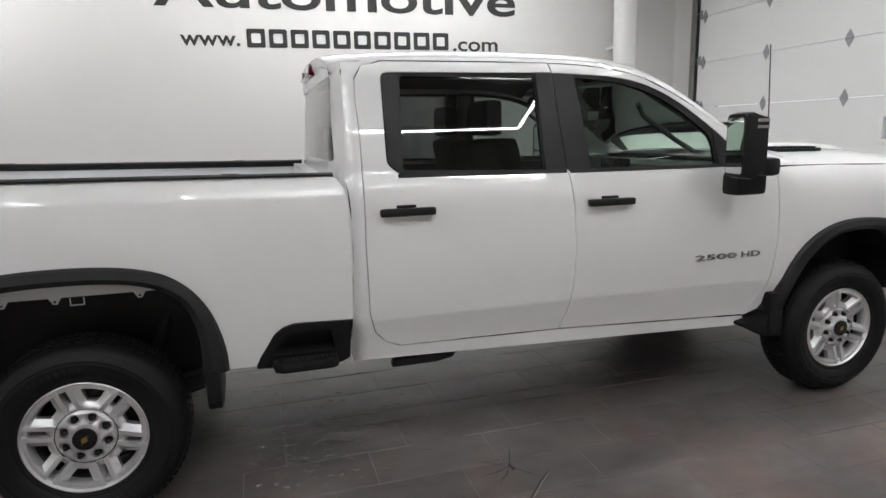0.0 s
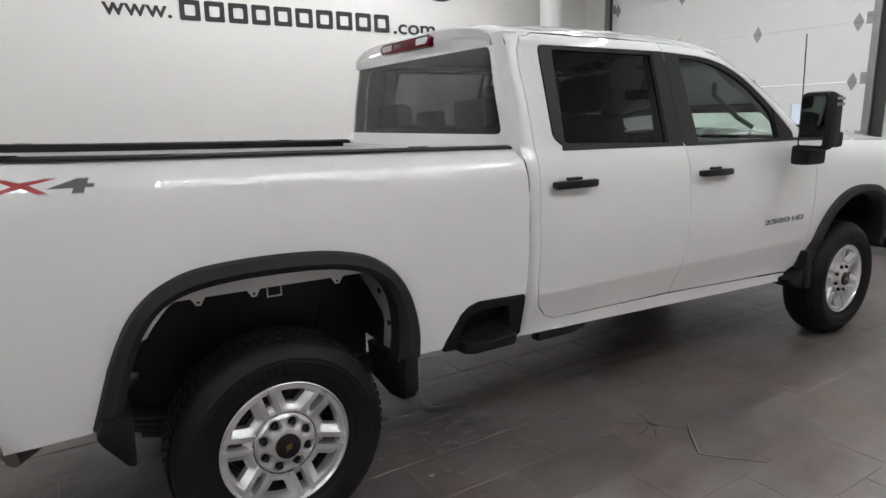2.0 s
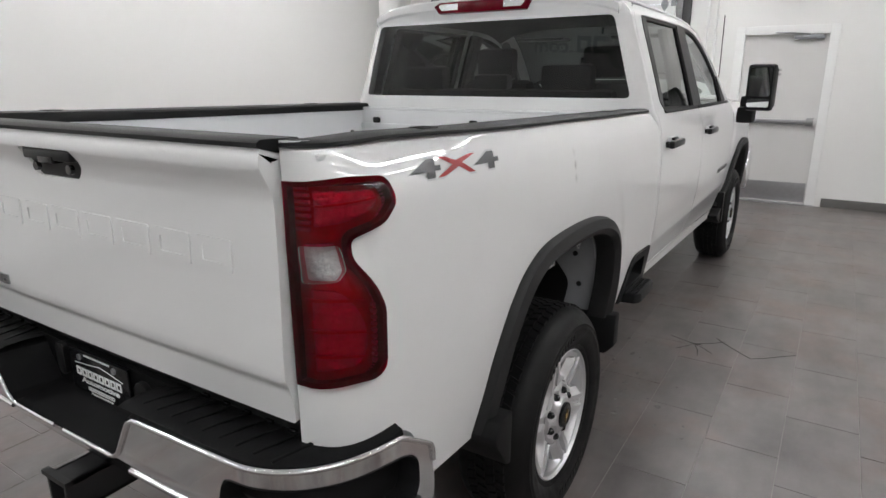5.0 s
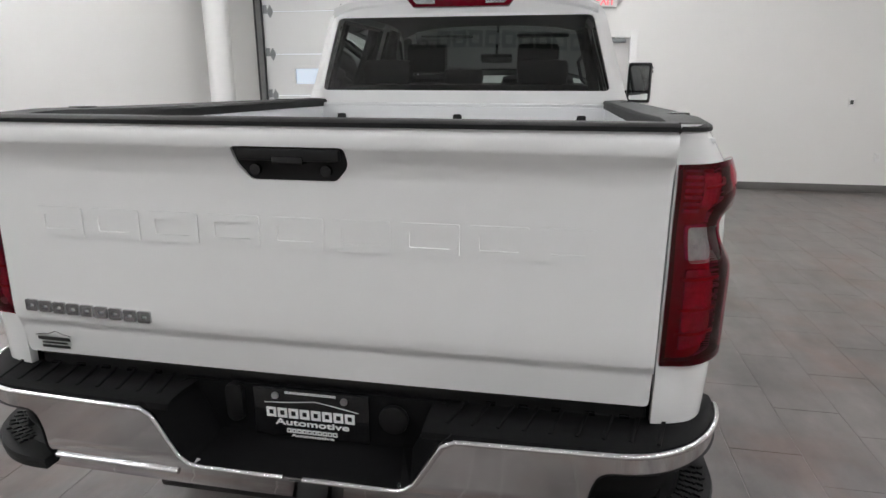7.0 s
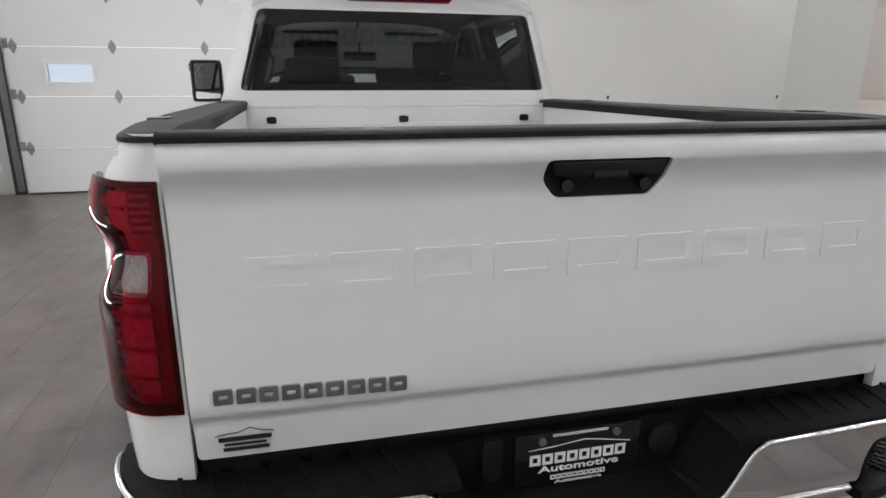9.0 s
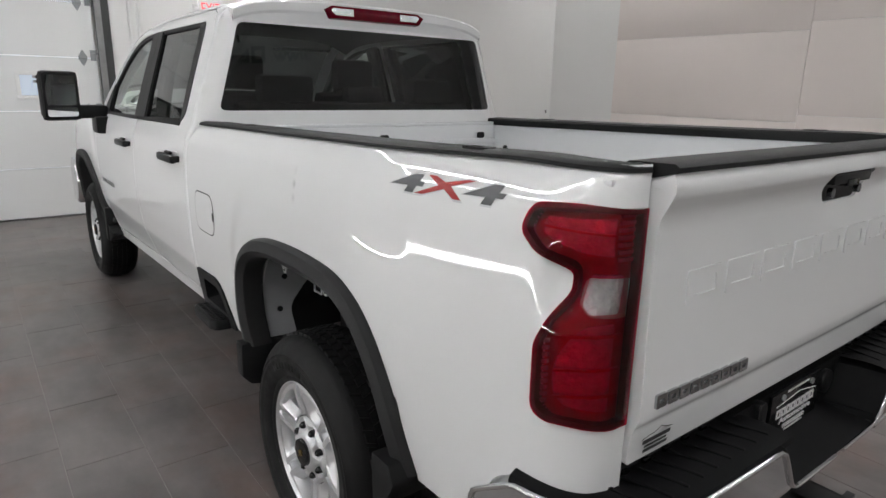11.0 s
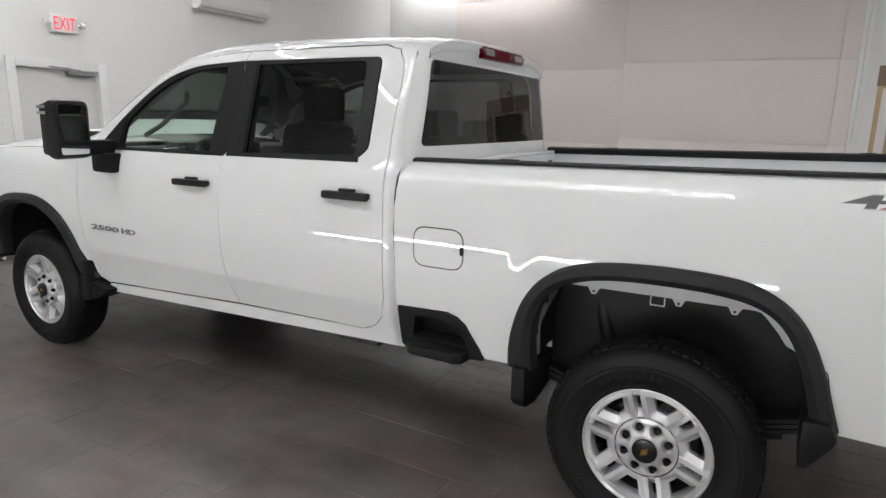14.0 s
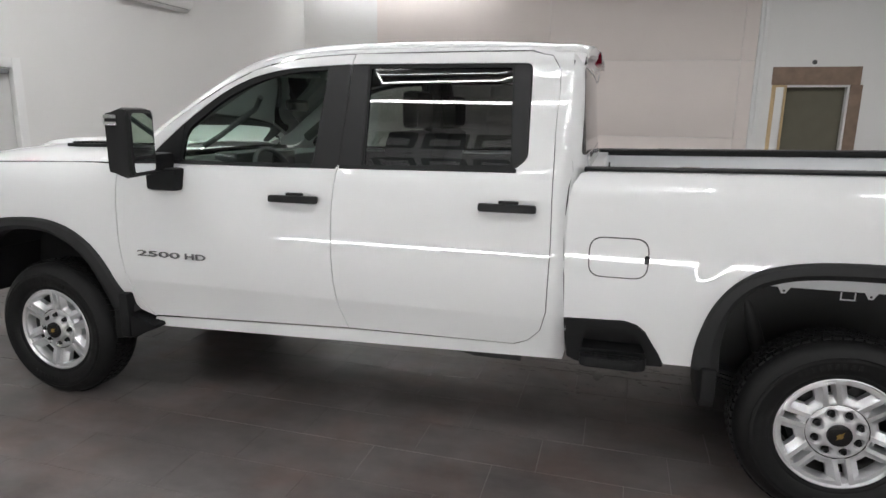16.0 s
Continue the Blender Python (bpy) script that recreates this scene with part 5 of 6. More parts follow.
for x in np.linspace(-.776, .776, 41):
    y = gate_surface()(x, 1.385)[0].y
    rows.append([gc.verts.new((x, p, q)) for p, q in ((y - .002, 1.398), (y - .001, 1.407), (y + .008, 1.413), (-1.04, 1.413), (-1.028, 1.407), (-1.025, 1.37))])
for p, q in zip(rows, rows[1:]):
    for j in range(5):
        gc.faces.new((p[j], q[j], q[j + 1], p[j + 1]))
gc.faces.new(rows[0])
gc.faces.new(rows[-1])
part("tailgate_cap", gc, BLACK, gate, "black tailgate top cap", smooth=40)
hb = part("gate_handle", panel(POCKET, gate_surface(-.008), .02, 0), SATIN, gate, "black recessed tailgate handle", smooth="keep")
part("grip", prism(rounded([(-.115, 1.352), (.115, 1.352), (.112, 1.326), (-.112, 1.326)], .006, 3), -1.150, -1.122, "y", .003), SATIN, hb)
part("camera_pod", boxm((-.035, -1.154, 1.318), (.035, -1.122, 1.336), .005), GLOSSBLACK, hb)
for x in (-.08, .08):
    part("lock", cylm(.012, .012, at(x, -1.134, 1.305, "y"), 16), GLOSSBLACK, hb)

# raised plain blocks where the pressed name stands
edges = [-.670, -.525, -.375, -.225, -.075, .075, .225, .375, .520, .655]
for k in range(9):
    a, b = edges[k], edges[k + 1]
    o = rounded([(a + .010, 1.135), (b - .012, 1.135), (b - .012, 1.202), (a + .010, 1.202)], .006, 2)
    i = rounded([(a + .030, 1.152), (b - .032, 1.152), (b - .032, 1.185), (a + .030, 1.185)], .004, 2)
    part("raised_block", panel(o, gate_surface(.003), .03, .008, [i], .008), PAINT, gate, "pressed white plain block", smooth="keep")
edges = np.linspace(-.735, -.381, 10)
for k in range(9):
    a, b = edges[k], edges[k + 1]
    z0 = .955 - .001 * k
    o = rounded([(a + .002, z0), (b - .004, z0), (b - .004, z0 + .028), (a + .002, z0 + .028)], .003, 2)
    i = [(a + .011, z0 + .010), (b - .013, z0 + .010), (b - .013, z0 + .018), (a + .011, z0 + .018)]
    part("name_block", panel(o, gate_surface(.006), .03, .007, [i], .006), BADGE, gate, "chrome plain badge block", smooth="keep")
# dealer sticker as plain shapes
st = part("sticker", panel([(-.735, .870), (-.640, .870), (-.640, .880), (-.735, .880)], gate_surface(.004), .03, 0), LETTER, gate, "small black sticker bars")
part("bar", panel([(-.725, .8605), (-.650, .8605), (-.650, .866), (-.725, .866)], gate_surface(.004), .03, 0), LETTER, st)
part("bar", panel([(-.728, .849), (-.645, .849), (-.645, .857), (-.728, .857)], gate_surface(.004), .03, 0), LETTER, st)
roofline = [(-.740, .884), (-.715, .889), (-.700, .889), (-.678, .898), (-.655, .889), (-.635, .886)]
part("line", panel(roofline + [(x, z - .0022) for x, z in roofline[::-1]], gate_surface(.004), .03, 0), LETTER, st)


# ------------------------------------------------------------ tail lamps, decals, badges
def on_bed(outline, side, push, material, parent, name, label="", step=.03, lipd=.006, lens=True):
    if lens:
        outline = [(-.90 + (u + .90) * .81, z) for u, z in outline]
    return part(name, panel(outline, sided(BED, side, push), step, lipd), material, parent, label, smooth="keep")


def lens_surface(side, push=0.0):
    """The lamp's shell: two lobes that stand proud of the body, with a waist between them."""
    base = sided(BED, side)

    def fn(u, v):
        p, n = base(u, v)
        lobe = smooth01((abs(v - 1.195) - .02) / .05) * smooth01((u + 1.165) / .05)
        return p + n * (.006 + .010 * lobe + push), n
    return fn


def shrink(poly, d):
    """The outline moved inward by d."""
    area = sum(a[0] * b[1] - b[0] * a[1] for a, b in zip(poly, poly[1:] + poly[:1]))
    out = []
    for k, p in enumerate(poly):
        t = Vector(poly[(k + 1) % len(poly)]) - Vector(poly[k - 1])
        n = Vector((-t.y, t.x)).normalized() * math.copysign(d, area)
        out.append((p[0] + n.x, p[1] + n.y))
    return out


REVERSE = rounded([(-1.196, 1.212), (-1.090, 1.212), (-1.082, 1.195), (-1.082, 1.165), (-1.11, 1.146), (-1.196, 1.143)], .008, 3)
for side in (1, -1):
    window = [(-.90 + (u + .90) * .81, z) for u, z in REVERSE]
    edge = shrink(LAMP, .010)
    tl = part("tail_lamp", panel(LAMP, lens_surface(side), .02, .045, [window], .004), REDGLASS, truck, "glossy red and clear tail lamp", smooth="keep")
    part("reverse_lens", panel(window, lens_surface(side, -.0015), .02, 0), GLASSCLEAR, tl, "clear reversing lamp lens", smooth="keep")
    part("housing", panel(LAMP, sided(BED, side, -.024), .02, 0), LENSDARK, tl, "dark red lamp housing", smooth="keep")
    part("bezel", panel(LAMP, lens_surface(side, -.004), .02, .04, [edge], .018), LENSRIM, tl, "dark red lamp rim", smooth="keep")
    on_bed(REVERSE, side, -.014, REFLECTOR, tl, "reverse_reflector", "silver reversing lamp reflector", .01)
    up = rounded([(-1.16, 1.318), (-.955, 1.318), (-.955, 1.285), (-1.06, 1.250), (-1.16, 1.245)], [.006, .02, .03, .03, .006], 4)
    on_bed(up, side, -.012, REFLECTOR, tl, "upper_reflector", "bright faceted upper reflector", .012)
    low = rounded([(-1.19, 1.125), (-1.10, 1.125), (-1.05, 1.09), (-1.02, 1.055), (-1.02, 1.005), (-1.06, .975), (-1.19, .96)], [.006, .03, .03, .03, .03, .02, .006], 4)
    on_bed(low, side, -.014, REFLECTOR, tl, "lower_reflector", "bright faceted lower reflector")
    for k in range(7):
        z = 1.238 + .0135 * k
        on_bed([(-1.215, z), (-1.168, z), (-1.168, z + .007), (-1.215, z + .007)], side, -.006, REFLECTOR, tl, "reflector_rib")
    for k in range(10):
        z = .985 + .0125 * k
        on_bed([(-1.012, z), (-.985, z), (-.985, z + .007), (-1.012, z + .007)], side, -.003, REFLECTOR, tl, "reflector_rib")
    for z0, z1, dark in ((1.105, 1.110, 0), (1.045, 1.049, 0), (.995, .999, 0)):
        on_bed([(-1.205, z0), (-1.03, z0), (-1.03, z1), (-1.205, z1)], side, -.004, LENSDARK, tl, "divider")
    on_bed([(-1.155, 1.285), (-.965, 1.296), (-.965, 1.300), (-1.155, 1.289)], side, -.004, LENSDARK, tl, "divider")
    # 4x4 decal: grey numerals and a red cross with a pale edge; forward is to the right on the right-hand side
    d = side

    def place(pts):
        return [(-.660 + d * .94 * x, 1.338 + z * .94) for x, z in pts]
    four = [(-.185, -.010), (-.105, .019), (-.075, .019), (-.082, .003), (-.062, .003), (-.067, -.008), (-.088, -.008), (-.094, -.024), (-.125, -.024), (-.118, -.009)]
    cross = [(-.092, -.024), (-.064, -.024), (0, -.006), (.036, -.024), (.062, -.024), (.018, .002), (.086, .020), (.060, .020), (-.003, .009), (-.038, .020), (-.064, .020), (-.022, .0)]
    dec = on_bed(place(four), side, .0016, DECALGREY, truck, "decal", "grey and red four-by-four decal", .03, 0, False)
    on_bed(place([(x + .25, z) for x, z in four]), side, .0016, DECALGREY, dec, "numeral", "", .03, 0, False)
    on_bed(place([(x + .005, z) for x, z in cross]), side, .0022, DECALRED, dec, "cross", "red cross", .03, 0, False)
    for shape, dx in ((four, 0), (four, .25), (cross, .005)):
        cx, cz = (sum(p[k] for p in shape) / len(shape) for k in (0, 1))
        on_bed(place([(cx + (x - cx) * 1.09 + dx, cz + (z - cz) * 1.22) for x, z in shape]), side, .0009, DECALEDGE, dec, "pale_edge", "pale silver decal edge", .03, 0, False)
    # model badge on the front door
    for word, run, w in (("2500", -.078, .268), ("HD", .150, .125)):
        b = text_part("badge", word, .06, Matrix(), BADGE, truck, .003, "chrome badge on the door", bold=.0009)
        fit_text(b, w, .031)
        b.matrix_basis = Matrix.Translation((side * (CABX(.905) + .004), 3.125 + side * run, .888)) @ Matrix.Rotation(radians(90 * side), 4, "Z") @ Matrix.Rotation(radians(90), 4, "X")
    # step in the bed side ahead of the wheel
    S = sided(BED, side)
    frame_out = rounded([(.662, .588), (.675, .630), (.742, .735), (.785, .766), (.835, .779), (1.080, .770), (1.068, .590), (1.02, .570)], [.01, .03, .05, .03, .02, .008, .01, .02], 4)
    frame_in = rounded([(.735, .640), (.775, .715), (.815, .742), (.99, .740), (1.005, .64)], [.01, .04, .03, .015, .01], 4)
    stp = part("bed_step", panel(frame_out, sided(BED, side, .008), .03, .03, [frame_in], .09), BLACK, truck, "black plastic step in the bed side", smooth="keep")
    part("pocket_back", panel(frame_in, sided(BED, side, -.075), .05, 0), SATIN, stp)
    tread = prism([(s2[0] * side, s2[1]) for s2 in ((.855, .72), (.985, .735), (1.005, .77), (1.005, .98), (.985, 1.01), (.855, 1.01))], .575, .622, "z", .010)
    part("tread_plate", tread, BLACK, stp)
    for i in range(12):
        for j in range(5):
            y, x = .745 + .021 * i, .875 + .026 * j
            k = boxm((-.0085, -.006, 0), (.0085, .006, .005), .002, Matrix.Translation((side * x, y, .621)) @ Matrix.Rotation(radians(35 if (i + j) % 2 else -35), 4, "Z"))
            part("grip_stud", k, BLACK, stp)

# fuel door on the left side
fo = rounded([(.998, .968), (.998, 1.137), (.754, 1.137), (.754, .968)], .06, 6)
part("fuel_door_gap", panel(fo, sided(BED, -1, .0006), .03, 0), SEAL, truck, "thin dark gap round the fuel door", smooth="keep")
fi = rounded([(.993, .973), (.993, 1.132), (.759, 1.132), (.759, .973)], .056, 6)
part("fuel_door", panel(fi, sided(BED, -1, .0016), .03, 0), PAINT, truck, "white fuel door", smooth="keep")
part("finger_notch", panel(rounded([(.752, 1.035), (.772, 1.035), (.772, 1.07), (.752, 1.07)], .008, 3), sided(BED, -1, .0028), .03, 0), SATIN, truck)

# ------------------------------------------------------------ rear bumper


def bump_plan(s):
    """Plan of the bumper face: s is the run from the middle toward one end."""
    if s < .70:
        return (s, -1.287 + .010 * (s / .70) ** 2)
    t = (s - .70) / .39
    if t < 1:
        a = t * math.pi / 2
        return (.70 + .243 * math.sin(a), -1.277 + .267 * (1 - math.cos(a)))
    return (.943, -1.01 + (s - 1.09))


def bump_surface(push=0.0):
    def pt(s, z):
        x, y = bump_plan(abs(s))
        tuck = .05 * smooth01((.66 - z) / .12)
        return Vector((math.copysign(x, s) if s else 0.0, y + tuck * (1 if abs(s) < .9 else .3), z))

    def fn(s, z):
        p = pt(s, z)
        n = (pt(s + .004, z) - pt(s - .004, z)).cross(pt(s, z + .004) - pt(s, z - .004)).normalized()
        if n.dot(Vector((p.x, p.y + .9, 0))) < 0:
            n = -n
        return p + n * push, n
    return fn


half = [(1.212, .585), (1.212, .66), (1.210, .69), (1.202, .708), (1.184, .722), (1.13, .758), (1.095, .781), (1.078, .789), (1.05, .791), (1.0, .793), (.70, .790), (.372, .786), (.345, .772), (.285, .672), (.262, .654), (.24, .648)]
SHELL = half + [(-a, b) for a, b in half[::-1]] + [(-1.20, .555), (-1.0, .552), (-.6, .556), (0, .560), (.6, .556), (1.0, .552), (1.20, .555)]
NOTCH_R = rounded([(.655, .585), (.648, .68), (.672, .748), (1.03, .748), (1.10, .738), (1.155, .70), (1.155, .62), (1.11, .585)], [.01, .04, .03, .01, .03, .03, .03, .02], 4)
NOTCH_L = [(-a, b) for a, b in NOTCH_R]
bumper = part("rear_bumper", panel(SHELL, bump_surface(), .025, .02, [NOTCH_R, NOTCH_L], .05), CHROME, truck, "chrome rear step bumper", smooth="keep")
# bright rolled edge along the top, under the recess, and a fold along the lower face
S = bump_surface(.002)
for s in (1, -1):
    path = []
    for (a, b), (c, d) in zip(half[1:], half[2:] + [(0, .648)]):
        k = max(2, int(math.hypot(c - a, d - b) / .022))
        path += [S(s * (a + (c - a) * j / k), b + (d - b) * j / k)[0] for j in range(k)]
    part("rolled_edge", tube(bmesh.new(), path, .0065, 8), CHROME, bumper, smooth=60)
    fold = [S(s * t, .618)[0] for t in np.linspace(.30, .64, 14)]
    part("fold", tube(bmesh.new(), fold, .007, 8), CHROME, bumper, smooth=60)
# black step pads
for s in (1, -1):
    bm = bmesh.new()
    rows = []
    for k in range(41):
        t = .30 + .80 * k / 40
        x, y = bump_plan(t)
        inner = (min(x, .76), -1.105) if t < .95 else (.76 + .0, min(-1.105 + (t - .95) * .9, -.93))
        n = Vector((x - inner[0], y - inner[1]))
        r = []
        for f, z in ((0, .784), (.25, .797), (.6, .804), (.86, .804), (.965, .799), (.99, .786)):
            p = Vector(inner) + n * f
            r.append(bm.verts.new((s * p.x, p.y, z + (.0 if t < 1.1 else -.02 * (t - 1.1) * 8))))
        rows.append(r)
    for p, q in zip(rows, rows[1:]):
        for j in range(5):
            bm.faces.new((p[j], q[j], q[j + 1], p[j + 1]))
    pad = part("step_pad", bm, PADBLACK, bumper, "black ribbed bumper step pad", smooth=40)
    for k in range(9):
        x = .36 + .055 * k
        part("pad_rib", boxm((s * x, -1.245, .801), (s * (x + .009), -1.140, .8068), .002, Matrix.Translation((s * x, -1.18, 0)) @ Matrix.Rotation(radians(-s * 14), 4, "Z") @ Matrix.Translation((-s * x, 1.18, 0))), PADBLACK, pad)
    for k in range(5):
        x = .42 + .075 * k
        part("pad_slot", boxm((s * x, -1.135, .790), (s * (x + .022), -1.125, .800), .002), GLOSSBLACK, pad)
    # corner step pocket
    NR = NOTCH_R if s > 0 else NOTCH_L
    pb = part("corner_step", panel(NR, bump_surface(-.06), .04, 0), BLACK, bumper, "black corner step pocket", smooth="keep")
    pk = bmesh.new()
    ring = resample(shrink(NR, .003), .02)
    rows = [[pk.verts.new(bump_surface(-q)(*p)[0]) for p in ring] for q in (-.003, .062)]
    for k in range(len(ring)):
        j = (k + 1) % len(ring)
        pk.faces.new((rows[0][k], rows[0][j], rows[1][j], rows[1][k]))
    part("pocket_wall", pk, BLACK, pb, smooth=40)
    for row in range(4):
        for k in range(14):
            t = .80 + .022 * k
            p, n = bump_surface(-.010 - .013 * row)(s * t, .60)
            part("grip_stud", boxm((-.007, -.005, 0), (.007, .005, .006), .0, Matrix.Translation((p.x, p.y, .604)) @ Matrix.Rotation(radians(30 * (1 if (k + row) % 2 else -1)), 4, "Z")), BLACK, pb, smooth=0)
    bm = bmesh.new()
    rows = []
    for k in range(21):
        t = .67 + .47 * k / 20
        a, n = bump_surface(.012)(s * t, .62)
        b, _ = bump_surface(-.06)(s * t, .62)
        rows.append([bm.verts.new((p.x, p.y, z)) for p, z in ((b, .604), (a, .604), (a + n * .004, .595), (a, .575), (b, .575))])
    for p, q in zip(rows, rows[1:]):
        for j in range(4):
            bm.faces.new((p[j], q[j], q[j + 1], p[j + 1]))
    bm.faces.new(rows[0])
    bm.faces.new(rows[-1])
    part("step_plate", bm, BLACK, pb)
# black centre recess with the plate
cen = bmesh.new()
half_in = [(.365, .800), (.335, .775), (.275, .668), (.25, .650)]
front = half_in + [(-a, b) for a, b in half_in[::-1]]
fv = [cen.verts.new((a, -1.285, b)) for a, b in front]
bv = [cen.verts.new((a * .90, -1.150, max(b, .668))) for a, b in front]
tv = [cen.verts.new((a, -1.115, .790)) for a in (.36, -.36)]
for i in range(len(front) - 1):
    cen.faces.new((fv[i], fv[i + 1], bv[i + 1], bv[i]))
cen.faces.new(bv)
cen.faces.new((bv[0], bv[-1], tv[1], tv[0]))
cen.faces.new((fv[0], bv[0], tv[0]))
cen.faces.new((fv[-1], tv[1], bv[-1]))
bmesh.ops.recalc_face_normals(cen, faces=cen.faces)
ctr = part("centre_recess", cen, PADBLACK, bumper, "black moulded bumper centre", smooth=0)
part("gap_cover", boxm((-.78, -1.120, .74), (.78, -1.06, .815), .01), UNDER, bumper)
pl = part("plate", boxm((-.150, -1.164, .672), (.146, -1.154, .800), .004), GLOSSBLACK, ctr, "black dealer plate with white plain bars")
for x0, x1, z0, z1 in ((-.116, .114, .724, .750), (-.066, .066, .684, .695), (-.065, .065, .790, .796)):
    n = max(6, int((x1 - x0) / (z1 - z0) / 1.1))
    for k in range(n):
        a, b = x0 + (x1 - x0) * k / n, x0 + (x1 - x0) * (k + 1) / n
        t, g = (z1 - z0) * .26, (x1 - x0) / n * .14
        o = [(a, z0), (b - g, z0), (b - g, z1), (a, z1)]
        i = [(a + t, z0 + t), (b - g - t, z0 + t), (b - g - t, z1 - t), (a + t, z1 - t)]
        part("bar", panel(o, lambda u, v: (Vector((u, -1.1655, v)), Vector((0, -1, 0))), .1, .001, [i] if b - g - t - a - t > .001 else [], .001), WHITEINK, pl, smooth=0)
for z, w, h in ((.7045, .19, .0165), (.6735, .112, .0080)):
    word = text_part("lettering", "Automotive", .02, Matrix.Translation((0, -1.1655, z)) @ Matrix.Rotation(radians(90), 4, "X"), WHITEINK, pl, .0006, bold=.0004)
    fit_text(word, w, h)
for x in (-.09, .085):
    part("bolt", cylm(.009, .006, at(x, -1.166, .783, "y"), 12), STEEL, pl)
ml = tube(bmesh.new(), [(-.12, -1.1645, .762), (-.06, -1.1645, .766), (.01, -1.1645, .774), (.05, -1.1645, .768), (.12, -1.1645, .755)], .0012, 5)
part("line", ml, WHITEINK, pl)
part("socket_cover", prism(rounded([(-.222, .70), (-.18, .70), (-.178, .80), (-.224, .80)], .018, 4), -1.166, -1.14, "y", .004), SATIN, ctr, "black trailer socket cover")
part("hole_cover", cylm(.036, .016, at(.205, -1.158, .745, "y"), 24, bevel=.003), SATIN, ctr)
hit = bmesh.new()
for a, b in (((-.05, -1.28, .44), (-.037, -.95, .54)), ((.037, -1.28, .44), (.05, -.95, .54)), ((-.05, -1.28, .527), (.05, -.95, .54)), ((-.05, -1.28, .44), (.05, -.95, .453))):
    box(hit, a, b, .002)
box(hit, (-.062, -1.285, .43), (.062, -1.265, .442))
box(hit, (-.062, -1.285, .538), (.062, -1.265, .552))
part("hitch_receiver", hit, UNDER, truck, "black square hitch receiver")
part("hitch_bar", boxm((-.5, -1.05, .45), (.5, -.97, .53), .012), UNDER, truck)

for s in (1, -1):
    cut = spline([(-1.03, .800), (-.97, .806), (-.905, .798), (-.853, .767), (-.818, .71), (-.803, .65), (-.798, .60)])
    S = sided(BED, s)
    bm = bmesh.new()
    rows = []
    for k, p in enumerate(cut):
        q, r = Vector(cut[max(k - 1, 0)]), Vector(cut[min(k + 1, len(cut) - 1)])
        n = Vector((r.y - q.y, q.x - r.x)).normalized()
        n = n if n.dot(Vector((-1.05, .60)) - Vector(p)) > 0 else -n
        row = []
        for f, d in ((.0, -.003), (.004, -.014), (.012, -.019), (.034, -.020), (.040, -.032)):
            o, out = S(*p)
            row.append(bm.verts.new((o.x + s * d, p[0] + n.x * f, p[1] + n.y * f)))
        rows.append(row)
    for p, q in zip(rows, rows[1:]):
        for j in range(4):
            bm.faces.new((p[j], q[j], q[j + 1], p[j + 1]))
    part("bumper_flange", bm, PAINT, truck, "white stepped flange round the bumper end", smooth=40)

# ------------------------------------------------------------ tow mirrors
for s in (1, -1):
    dy = -.115 if s > 0 else -.015
    up = Matrix.Translation((s * 1.19, 3.10 + dy, 0)) @ Matrix.Rotation(radians(-13 * s), 4, "Z") @ Matrix.Translation((-s * 1.19, -3.10, 0))
    if s > 0:
        up = up @ Matrix.Translation((1.07, 0, 0)) @ Matrix.Diagonal((.8, 1, 1, 1)) @ Matrix.Translation((-1.07, 0, 0))
    bm = boxm((s * 1.070, 3.06, 1.335), (s * 1.305, 3.175, 1.655), .03)
    for v in bm.verts:
        if v.co.y > 3.13:
            v.co.x += -s * .012 * 1
            v.co.z += (1.5 - v.co.z) * .12
    head = part("tow_mirror", bm, SATIN, truck, "large black towing mirror", smooth=40, m=up)
    part("mirror_frame", prism(rounded([(s * 1.085, 1.345), (s * 1.298, 1.345), (s * 1.296, 1.646), (s * 1.085, 1.646)], .03, 4), 3.050, 3.066, "y", .003), BLACK, head)
    part("mirror_glass", prism(rounded([(s * 1.10, 1.435), (s * 1.284, 1.435), (s * 1.282, 1.630), (s * 1.10, 1.630)], .025, 4), 3.046, 3.051, "y"), MIRROR, head, "mirror glass")
    part("wide_glass", prism(rounded([(s * 1.10, 1.362), (s * 1.284, 1.362), (s * 1.284, 1.42), (s * 1.10, 1.42)], .018, 4), 3.046, 3.051, "y"), MIRROR, head, "lower wide-angle mirror glass")
    arm = bmesh.new()
    box(arm, (s * .90, 3.085, 1.345), (s * 1.09, 3.185, 1.435), .022)
    box(arm, (s * .895, 3.02, 1.245), (s * 1.0, 3.20, 1.36), .022)
    part("mirror_arm", arm, BLACK, head, m=up.inverted() @ Matrix.Translation((0, dy + .02, 0)))
    for z in (1.575, 1.605):
        part("marker_lens", boxm((s * 1.296, 3.10, z), (s * 1.312, 3.16, z + .018), .004), LENSCLEAR, head)

